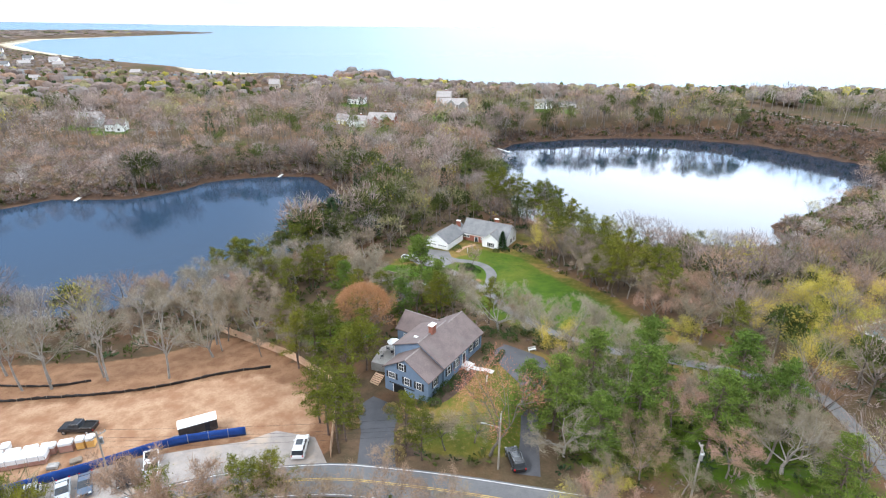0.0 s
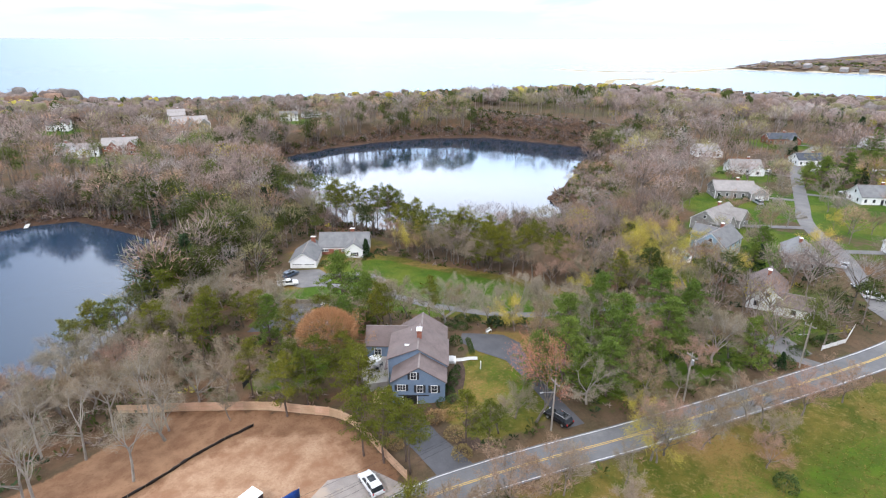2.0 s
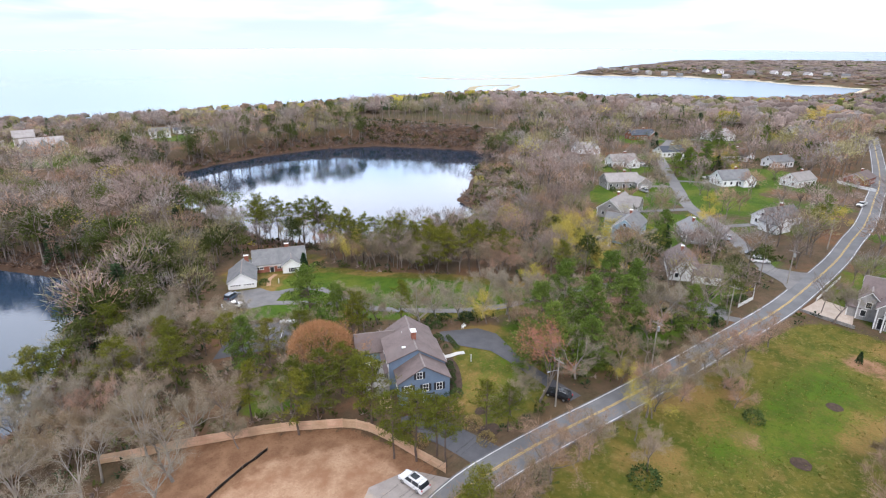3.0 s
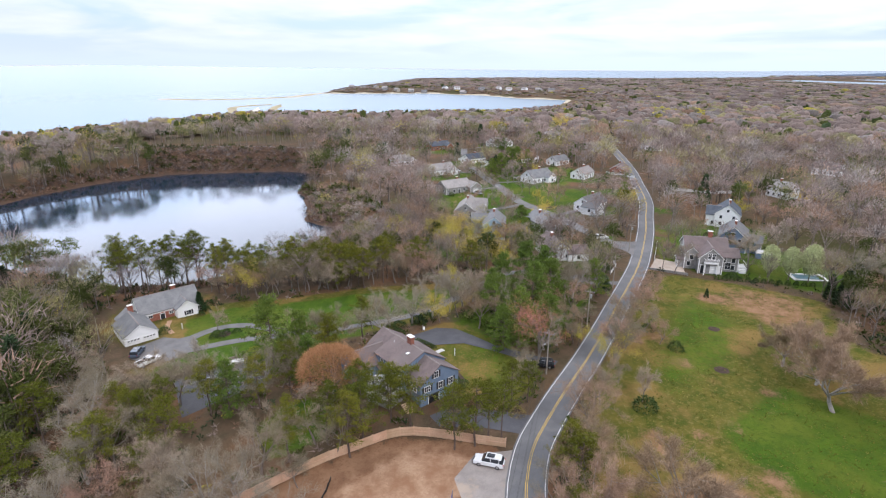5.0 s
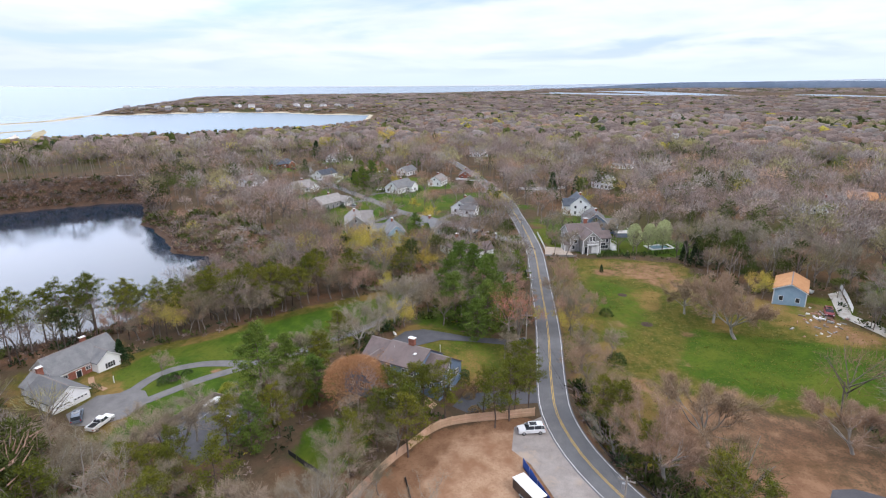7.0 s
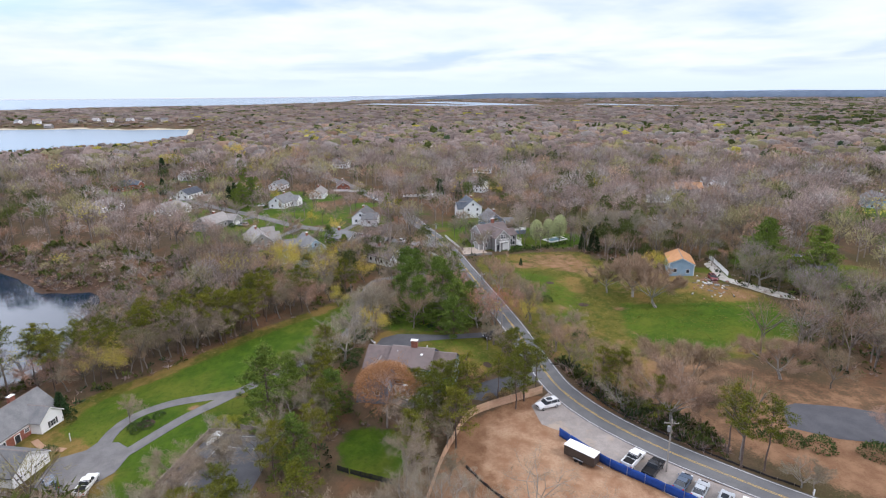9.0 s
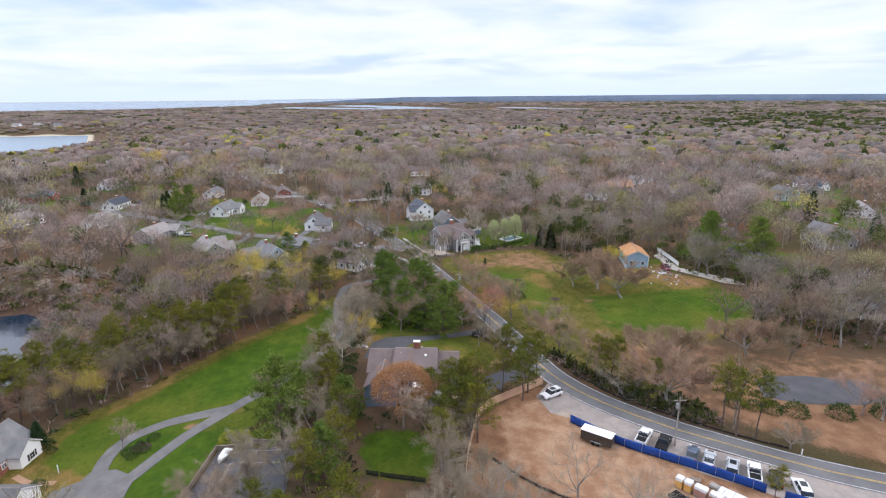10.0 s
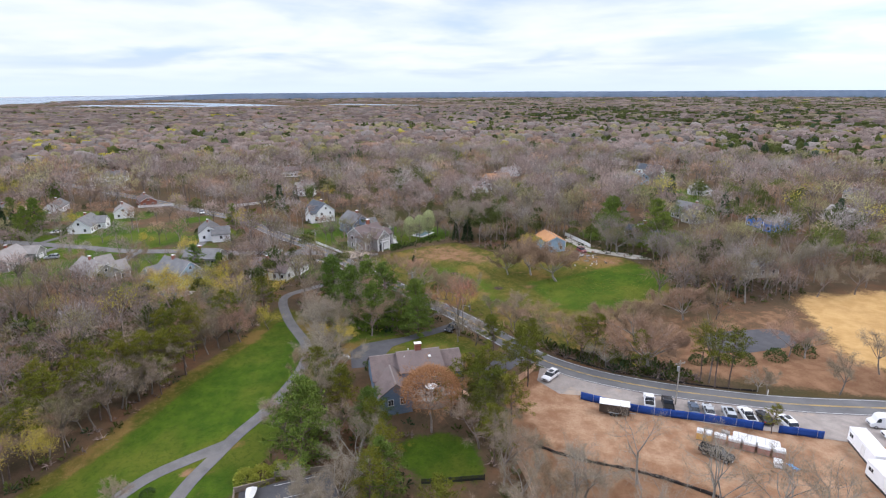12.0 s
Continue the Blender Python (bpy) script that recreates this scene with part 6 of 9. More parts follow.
def brush():
    """Low leafless and evergreen brush under the trees."""
    rng = np.random.default_rng(17)
    px, py = scatter(rng, 0, 125, 2.7, False)
    forms = {k: [] for k in range(7)}
    for k in range(7):
        for _ in range(4):
            n = 16
            way = rng.normal(size=(n, 3))
            way /= np.linalg.norm(way, axis=1)[:, None]
            way[:, 2] = np.abs(way[:, 2])
            v, f = blades(rng, way * 0.35, way + rng.normal(size=(n, 3)) * 0.4, rng.uniform(0.5, 1.1, n), 0.16 if k in (0, 3, 5, 6) else 0.34, k not in (0, 3, 5, 6))
            forms[k].append((v, f, 0))
    kind = rng.choice([0, 0, 0, 0, 1, 1, 3, 4, 2], len(px), p=[.08, .08, .08, .08, .19, .19, .10, .19, .01])
    sx, sy = [], []
    for pond in (POND_WEST, POND_EAST):
        bx, by = rng.uniform(-300, 250, 80000), rng.uniform(95, 375, 80000)
        d = depth_in(bx, by, pond)
        ok = (d < -0.2) & (d > -8)
        sx.append(bx[ok])
        sy.append(by[ok])
    bx, by = rng.uniform(180, 260, 5000), rng.uniform(245, 405, 5000)
    ok = (depth_in(bx, by, BANK) > 0) & (depth_in(bx, by, POND_EAST) < -1)
    sx, sy = np.concatenate(sx + [bx[ok]]), np.concatenate(sy + [by[ok]])
    wood_mass("shore_brush", "red-brown leafless brush along the pond shore", sx, sy, rng.choice([3, 0, 6, 1], len(sx), p=[0.46, 0.28, 0.18, 0.08]), forms, rng, 1.2, 2.6, 0.68)
    hx, hy = rng.uniform(-300, -35, 9000), rng.uniform(170, 305, 9000)
    ok = (depth_in(hx, hy, SCRUB) > 0) & (depth_in(hx, hy, POND_WEST) < -0.5)
    hx, hy = hx[ok], hy[ok]
    wood_mass("scrub", "low grey-brown leafless scrub beyond the pond", hx, hy, rng.choice([0, 3, 6, 0, 5], len(hx)), forms, rng, 1.8, 3.6, 0.95, 0.6)
    tx, ty = rng.uniform(55, 175, 2600), rng.uniform(135, 230, 2600)
    ok = (depth_in(tx, ty, HOLLOW) > -2) & (depth_in(tx, ty, POND_EAST) < -1)
    tx, ty = tx[ok], ty[ok]
    wood_mass("thicket", "low grey-brown leafless thicket in the hollow by the pond", tx, ty, rng.choice([0, 3, 6, 5, 1], len(tx)), forms, rng, 2.0, 4.2, 1.0, 0.8)
    vx, vy = rng.uniform(-50, -8, 1900), rng.uniform(46, 63, 1900)
    ok = (depth_in(vx, vy, VERGE) > 0) & (line_gap(vx, vy, ROAD_LINE[::3]) > 4.4)
    vx, vy = vx[ok], vy[ok]
    wood_mass("roadside_brush", "brown and olive brush between road and field", vx, vy, rng.choice([4, 1, 0, 3], len(vx), p=[0.06, 0.26, 0.38, 0.30]), forms, rng, 0.7, 1.7, 0.9)
    wood_mass("undergrowth", "low leafless brush and green seedlings on leaf litter", px, py, kind, forms, rng, 0.6, 1.6, 0.85)


def tufts():
    """Rough grass clumps over the meadow and verges."""
    rng = np.random.default_rng(23)
    px, py = rng.uniform(-30, 80, 15000), rng.uniform(-20, 62, 15000)
    ok = (depth_in(px, py, FIELD) > -2) & (line_gap(px, py, ROAD_LINE[::3]) > 4.2) & (lattice(px, py, 4.5, 31) > 0.42)
    px, py = px[ok], py[ok]
    forms = {7: []}
    for k in (7,):
        for _ in range(6):
            n = 5
            way = rng.normal(size=(n, 3)) * (0.8, 0.8, 0.2) + (0, 0, 0.9)
            v, f = blades(rng, rng.normal(size=(n, 3)) * (0.12, 0.12, 0.0), way, rng.uniform(0.25, 0.5, n), 0.16)
            forms[k].append((v, f, 0))
    kind = np.full(len(px), 7)
    wood_mass("meadow_tufts", "rough green and straw-coloured grass clumps", px, py, kind, forms, rng, 0.3, 0.75, 1.15)




# ---- building parts ----
def part(name, bm, mat, parent, label="", m=None):
    me = bpy.data.meshes.new(name)
    bm.normal_update()
    bm.to_mesh(me)
    bm.free()
    me.materials.append(mat)
    return place(name, me, parent, m, label)


def place(name, me, parent, m=None, label=""):
    ob = new(name, me)
    ob.parent = parent
    if m is not None:
        ob.matrix_basis = m
    if label:
        tagged(ob, label)
    return ob


def box(bm, x0, x1, y0, y1, z0, z1, bevel=0.0):
    r = bmesh.ops.create_cube(bm, size=1)
    for v in r["verts"]:
        v.co = Vector(((x0 + x1) / 2 + v.co.x * (x1 - x0), (y0 + y1) / 2 + v.co.y * (y1 - y0), (z0 + z1) / 2 + v.co.z * (z1 - z0)))
    if bevel:
        edges = list({e for v in r["verts"] for e in v.link_edges})
        bmesh.ops.bevel(bm, geom=edges, offset=bevel, segments=1, affect="EDGES")
    return bm


def boxes(*rows, bevel=0.0):
    bm = bmesh.new()
    for row in rows:
        box(bm, *row, bevel=bevel)
    return bm


def prism(bm, profile, x0, x1, axis="x"):
    """A side outline in (y, z), drawn out along x."""
    a = [bm.verts.new((x0, y, z)) for y, z in profile]
    b = [bm.verts.new((x1, y, z)) for y, z in profile]
    n = len(profile)
    bm.faces.new(a[::-1])
    bm.faces.new(b)
    for i in range(n):
        j = (i + 1) % n
        bm.faces.new((a[i], a[j], b[j], b[i]))
    bmesh.ops.recalc_face_normals(bm, faces=bm.faces[:])
    return bm


def rod(bm, p, q, r, sides=8, r1=None):
    v, f = tube(p, q, r, r if r1 is None else r1, sides)
    vs = [bm.verts.new(c) for c in v]
    for t in f:
        bm.faces.new([vs[i] for i in t])
    bm.faces.new(vs[:sides][::-1])
    bm.faces.new(vs[sides:])
    return bm


SHARED = {}


def shared(key, make, mat):
    if key not in SHARED:
        me = bpy.data.meshes.new(key if isinstance(key, str) else str(key[0]))
        bm = make()
        bm.normal_update()
        bm.to_mesh(me)
        bm.free()
        me.materials.append(mat)
        SHARED[key] = me
    return SHARED[key]


def ring_mesh(w, h, b, y0, y1):
    """A flat rectangular frame as one closed mesh."""
    bm = bmesh.new()
    rings = []
    for y in (y0, y1):
        for gw, gh in ((w / 2 + b, h / 2 + b), (w / 2, h / 2)):
            rings.append([bm.verts.new((sx * gw, y, sz * gh)) for sx, sz in ((-1, -1), (1, -1), (1, 1), (-1, 1))])
    for a, c in ((rings[0], rings[1]), (rings[2], rings[3]), (rings[0], rings[2]), (rings[1], rings[3])):
        for i in range(4):
            j = (i + 1) % 4
            bm.faces.new((a[i], a[j], c[j], c[i]))
    bmesh.ops.recalc_face_normals(bm, faces=bm.faces[:])
    return bm


def window(parent, x, y, z, w, h, face, shutters=False, cols=2, rows=2, bars=True):
    """A window in a wall. face: degrees that the outside normal is turned from local -y."""
    m = Matrix.Translation((x, y, z)) @ pose(0, 0, 0, 0, 0, face)

    def make_frame():
        return ring_mesh(w, h, 0.09, -0.07, 0.05)
    win = place("window", shared(("window", w, h), make_frame, M["trim"]), parent, m)
    place("pane", shared(("pane", w, h), lambda: boxes((-w / 2, w / 2, -0.025, 0.03, -h / 2, h / 2)), M["glass"]), win)
    if bars:
        for i in range(1, cols):
            place("glazing_bar", shared(("bar_v", h), lambda: boxes((-0.025, 0.025, -0.045, 0.0, -h / 2, h / 2)), M["trim"]), win, Matrix.Translation((-w / 2 + w * i / cols, 0, 0)))
        for i in range(1, rows):
            place("glazing_bar", shared(("bar_h", w), lambda: boxes((-w / 2, w / 2, -0.042, 0.0, -0.025, 0.025)), M["trim"]), win, Matrix.Translation((0, 0, -h / 2 + h * i / rows)))
    if shutters:
        me = shared(("shutter", h), lambda: boxes((-0.21, 0.21, -0.06, 0.03, -h / 2 - 0.05, h / 2 + 0.05), bevel=0.01), M["shutter"])
        for s in (-1, 1):
            place("shutter", me, win, Matrix.Translation((s * (w / 2 + 0.32), 0, 0)), "dark louvred shutter")
    return win


def door(parent, x, y, z, w, h, face, mat="trim", label=""):
    m = Matrix.Translation((x, y, z)) @ pose(0, 0, 0, 0, 0, face)
    frame_ob = place("door_frame", shared(("door_frame", w, h), lambda: boxes((-w / 2 - 0.12, -w / 2, -0.06, 0.06, 0, h), (w / 2, w / 2 + 0.12, -0.06, 0.06, 0, h), (-w / 2 - 0.12, w / 2 + 0.12, -0.06, 0.06, h, h + 0.14)), M["trim"]), parent, m)
    place("door", shared(("door", w, h, mat), lambda: boxes((-w / 2, w / 2, -0.03, 0.04, 0, h)), M[mat]), frame_ob, None, label)
    return frame_ob


def garage_door(parent, x, y, z, w, h, face, lights=True):
    m = Matrix.Translation((x, y, z)) @ pose(0, 0, 0, 0, 0, face)
    me = shared(("garage_door", w, h), lambda: boxes(*[(-w / 2, w / 2, -0.05, 0.05, h * i / 4 + 0.012, h * (i + 1) / 4 - 0.012) for i in range(4)], bevel=0.01), M["trim"])
    g = place("garage_door", me, parent, m, "white panelled garage door")
    if lights:
        n = int(w / 0.62)
        for i in range(n):
            place("pane", shared("garage_pane", lambda: boxes((-0.2, 0.2, -0.065, 0.0, 0, 0.3)), M["glass"]), g, Matrix.Translation((-w / 2 + w * (i + 0.5) / n, 0, h * 0.78)))
    return g


def block(parent, m, L, W, ef, eb, ridge, wall, roof, z0=-0.8, over=0.32, gables=True, trim=True):
    """A gabled body: ridge along local x, front at -y with eave ef, back with eave eb."""
    h = W / 2
    part("wall", prism(bmesh.new(), [(-h, z0), (h, z0), (h, eb), (0, ridge), (-h, ef)], -L / 2, L / 2), M[wall], parent, m=m)
    bm = bmesh.new()
    th = 0.16
    for s, e in ((-1, ef), (1, eb)):
        k = (ridge - e) / h
        y1, z1 = s * (h + over), e - k * over
        prof = [(0, ridge + 0.02), (y1, z1 + 0.02), (y1, z1 + 0.02 + th), (0, ridge + 0.02 + th)]
        prism(bm, prof if s > 0 else prof[::-1], -L / 2 - over, L / 2 + over)
    part("roof", bm, M[roof], parent, m=m)
    part("ridge_cap", prism(bmesh.new(), [(-0.16, ridge + 0.13), (0, ridge + 0.24), (0.16, ridge + 0.13)], -L / 2 - over, L / 2 + over), M["ridge"], parent, m=m)
    if trim:
        if wall != "brick":
            corners(parent, m, L, W, ef, eb, z0)
        for x in (-L / 2 - over - 0.02, L / 2 + over - 0.02):
            kf, kb = (ridge - ef) / h, (ridge - eb) / h
            yf, zf, yb, zb = -h - over, ef - kf * over, h + over, eb - kb * over
            part("rake_trim", prism(bmesh.new(), [(yf, zf - 0.16), (0, ridge - 0.16), (yb, zb - 0.16), (yb, zb + 0.06), (0, ridge + 0.06), (yf, zf + 0.06)], x, x + 0.04), M["trim"], parent, m=m)


def corners(parent, m, L, W, ef, eb, z0):
    """White boards on the upright corners of a body."""
    for sx in (-1, 1):
        for sy, top in ((-1, ef), (1, eb)):
            x, y = sx * L / 2, sy * W / 2
            me = shared(("corner_board", top, z0), lambda: boxes((-0.11, 0.11, -0.11, 0.11, max(z0, -0.4), top - 0.1)), M["trim"])
            place("corner_board", me, parent, (m or Matrix.Identity(4)) @ Matrix.Translation((x - sx * 0.08, y - sy * 0.08, 0)))


def chimney(parent, x, y, z0, z1, mat="brick", cap="trim", sx=0.9, sy=0.7):
    c = part("chimney", boxes((x - sx / 2, x + sx / 2, y - sy / 2, y + sy / 2, z0, z1), (x - sx / 2 - 0.06, x + sx / 2 + 0.06, y - sy / 2 - 0.06, y + sy / 2 + 0.06, z1 - 0.25, z1 - 0.08)), M[mat], parent)
    part("cap", boxes((x - sx / 2 - 0.12, x + sx / 2 + 0.12, y - sy / 2 - 0.12, y + sy / 2 + 0.12, z1 + 0.1, z1 + 0.2), (x - sx / 2, x - sx / 2 + 0.08, y - sy / 2, y - sy / 2 + 0.08, z1, z1 + 0.1), (x + sx / 2 - 0.08, x + sx / 2, y + sy / 2 - 0.08, y + sy / 2, z1, z1 + 0.1), bevel=0.01), M[cap], c)


def main_house():
    ob = thing("house", -7.6, 88.9, "blue-grey clapboard house with brown shingle roof and brick chimney", "house", turn=57.7, z=2.75)
    I = Matrix.Translation
    block(ob, I((4.4, 0, 0)), 8.8, 10.6, 2.95, 4.15, 6.2, "wall_blue", "roof_brown", -1.6, trim=False)
    block(ob, I((11.6, -0.3, 0)), 5.6, 9.4, 2.7, 2.7, 5.75, "wall_blue", "roof_brown", -1.6, trim=False)
    block(ob, I((-2.3, -0.4, 0)), 4.6, 9.2, 2.5, 2.5, 5.3, "wall_blue", "roof_brown", -3.0, trim=False)
    block(ob, I((10.9, 6.6, 0)) @ pose(0, 0, 0, 0, 0, 90), 7.6, 6.4, 2.3, 2.3, 4.7, "wall_blue", "roof_brown", -2.4, trim=False)
    part("pent_roof", prism(bmesh.new(), [(5.3, 2.1), (6.1, 1.7), (6.1, 1.8), (5.3, 2.3)], 0, 8.8), M["roof_brown"], ob)
    chimney(ob, 4.3, -0.1, 5.2, 7.7, sx=1.3, sy=0.8)
    for x, y, z, w, h, c in ((-4.6, 2.6, 1.2, 1.3, 1.1, 3), (-4.6, 0.5, 3.6, 0.95, 1.3, 2), (-4.6, -0.6, 1.0, 0.95, 1.35, 2), (-4.6, -3.1, 1.0, 0.95, 1.35, 2)):
        window(ob, x, y, z, w, h, -90, True, c)
    # black panel on the solid wall, its colour stands for the unlit garage
    door(ob, -4.6, 1.1, -2.6, 2.4, 2.2, -90, "dark_void", "basement garage doorway, inner shade painted as a black panel")
    part("band", boxes((-4.68, -4.6, -2.2, 3.2, -0.42, -0.25)), M["shutter"], ob)
    for x in (1.6, 4.3):
        window(ob, x, -5.3, 1.45, 1.0, 1.5, 0, True)
    window(ob, -2.4, -5.0, 1.2, 0.95, 1.4, 0, True)
    for x in (10.3, 12.6):
        window(ob, x, -5.0, 1.4, 0.95, 1.4, 0, True)
    door(ob, 7.0, -5.3, 0, 1.0, 2.1, 0, "shutter", "dark front door")
    part("step", boxes((6.0, 8.0, -6.6, -5.3, -0.8, -0.02), (5.8, 8.2, -7.0, -6.6, -0.9, -0.2), bevel=0.02), M["concrete"], ob)
    for x in (2.0, 6.6):
        window(ob, x, 5.3, 3.1, 2.6 if x < 4 else 0.8, 1.1, 180, False, 4 if x < 4 else 1)
        window(ob, x, 5.3, 0.9, 2.6 if x < 4 else 1.6, 1.2, 180, False, 4 if x < 4 else 2)
    window(ob, -2.6, 4.2, 1.0, 1.5, 1.1, 180, False, 3)
    door(ob, -0.8, 4.2, -0.3, 0.95, 2.0, 180, "shutter", "dark back door")
    for x in (9.6, 12.0):
        window(ob, x, 10.4, 0.8, 1.0, 1.2, 180)
    window(ob, 7.7, 8.2, 0.8, 1.2, 1.2, -90)
    part("skylight", boxes((2.0, 2.5, 1.7, 2.5, 5.58, 5.72)), M["trim"], ob)
    part("vent_pipe", rod(bmesh.new(), (7.6, 1.6, 5.2), (7.6, 1.6, 6.0), 0.06, 8), M["trim"], ob)
    part("downspout", rod(bmesh.new(), (-0.1, 5.36, -1), (-0.1, 5.36, 3.9), 0.05, 6), M["trim"], ob)
    return ob


def lake_house():
    ob = thing("house", 11.6, 172.6, "white and brick ranch house with grey roof by the pond", "house", turn=-29, z=-3.95)
    I = Matrix.Translation
    block(ob, I((0.6, 0, 0)), 15.4, 8.4, 3.1, 3.1, 6.4, "wall_white", "roof_grey", -1.5)
    part("brick_front", boxes((-7.0, 1.2, -4.32, -4.2, -0.8, 2.4)), M["brick"], ob)
    block(ob, I((4.0, -3.6, 0)) @ pose(0, 0, 0, 0, 0, 90), 6.0, 5.4, 3.0, 3.0, 5.0, "wall_white", "roof_grey", -1.5)
    block(ob, I((-10.0, -10.3, 0)) @ pose(0, 0, 0, 0, 0, 90), 10.0, 7.6, 2.9, 2.9, 5.3, "wall_white", "roof_grey", -1.5)
    block(ob, I((-9.4, -3.4, 0)) @ pose(0, 0, 0, 0, 0, 90), 5.0, 5.6, 2.7, 2.7, 4.7, "wall_white", "roof_grey", -1.5)
    for x in (-11.8, -8.2):
        garage_door(ob, x, -15.34, -0.05, 2.9, 2.15, 0)
    part("shed_door", boxes((-13.9, -13.82, -12, -10.9, 0, 2.0)), M["trim"], ob)
    for x in (-6.0, -4.8):
        window(ob, x, -4.34, 2.0, 1.0, 0.7, 0, False, 2, 1)
    window(ob, 0.4, -4.34, 1.9, 1.0, 0.8, 0)
    door(ob, -1.8, -4.34, 0, 1.1, 2.1, 0, "glass", "glazed front door")
    window(ob, 4.2, -6.6, 1.4, 1.2, 1.2, 0, True)
    window(ob, 8.3, 0, 1.4, 1.2, 1.2, 90)
    window(ob, 8.3, 2.4, 1.4, 1.0, 1.2, 90)
    for x in (-5, -1.5, 2, 5.5):
        window(ob, x, 4.2, 1.4, 1.4, 1.3, 180)
    window(ob, -13.8, -8.0, 1.5, 1.0, 1.1, -90)
    chimney(ob, 3.0, 0.6, 4.8, 7.4, sx=1.2)
    chimney(ob, -8.9, -3.0, 3.8, 6.0, sx=1.2)
    return ob


def cottage(x, y, turn, L, W, eave, ridge, wall, roof, label, wings=(), tall=False, stack=True, drop=-1.2, garage=False, plain=False):
    """A neighbouring house: a gabled body, wings (dx, dy, turn, L, W, eave, ridge), windows on all sides, a chimney."""
    ob = thing("house", x, y, label, "house", "houses of the neighbourhood", turn=turn)
    HOMES.append((x, y, L * 0.5 + 2.5))
    gap = math.hypot(x + 40, y - 70)
    if 180 < gap < 1000:
        u, r = (0.045, 24) if gap > 420 else (0.06, 11)
        HOMES.append((x + (-40 - x) * u, y + (70 - y) * u, r))
    block(ob, None, L, W, eave, eave, ridge, wall, roof, drop, trim=not plain)
    n = 2 if plain else max(2, int(L / 2.7))
    rows = (1.45, 4.0) if tall else (1.45,)
    for z in rows:
        for i in range(n):
            wx = -L / 2 + L * (i + 0.5) / n
            if i == n // 2 and z < 2:
                door(ob, wx, -W / 2, 0, 1.0, 2.05, 0, "shutter")
            else:
                window(ob, wx, -W / 2, z, 0.95, 1.25, 0, bars=False)
            window(ob, wx, W / 2, z, 0.95, 1.25, 180, bars=False)
        for s in (-1, 1):
            for wy in ((0,) if plain else (-W / 4, W / 4)):
                window(ob, s * L / 2, wy, z, 0.9, 1.2, 90 * s, bars=False)
    if ridge - eave > 2.2 and not plain:
        for s in (-1, 1):
            window(ob, s * L / 2, 0, eave + (ridge - eave) * 0.36, 0.85, 1.0, 90 * s, bars=False)
    for dx, dy, a, l, w, e, r in wings:
        m = Matrix.Translation((dx, dy, 0)) @ pose(0, 0, 0, 0, 0, a)
        block(ob, m, l, w, e, e, r, wall, roof, drop)
        for s in (-1, 1):
            q = m @ Vector((s * l / 2, 0, 1.4))
            if garage and s == -1:
                garage_door(ob, q.x, q.y, 0, min(3.2, w * 0.6), 2.1, a + 90 * s)
            else:
                window(ob, q.x, q.y, 1.4, 1.2, 1.2, a + 90 * s, bars=False)
            q = m @ Vector((0, s * w / 2, 1.4))
            window(ob, q.x, q.y, 1.4, 1.0, 1.2, a + (0 if s < 0 else 180), bars=False)
    if stack:
        chimney(ob, L * 0.12, 0.3, ridge - 0.9, ridge + 1.0)
    return ob


def railing(parent, x0, x1, y0, y1, z, h=1.0):
    """White balcony rails round three sides of a platform."""
    rows = []
    for a, b, c, d in ((x0, x1, y0, y0 + 0.07), (x0, x0 + 0.07, y0, y1), (x1 - 0.07, x1, y0, y1)):
        rows += [(a, b, c, d, z + h - 0.08, z + h), (a, b, c, d, z + 0.1, z + 0.17)]
    n = int((x1 - x0) / 0.22)
    rows += [(x0 + (x1 - x0) * i / n - 0.025, x0 + (x1 - x0) * i / n + 0.025, y0 + 0.01, y0 + 0.06, z, z + h) for i in range(n + 1)]
    return part("railing", boxes(*rows), M["trim"], parent, "white railing")


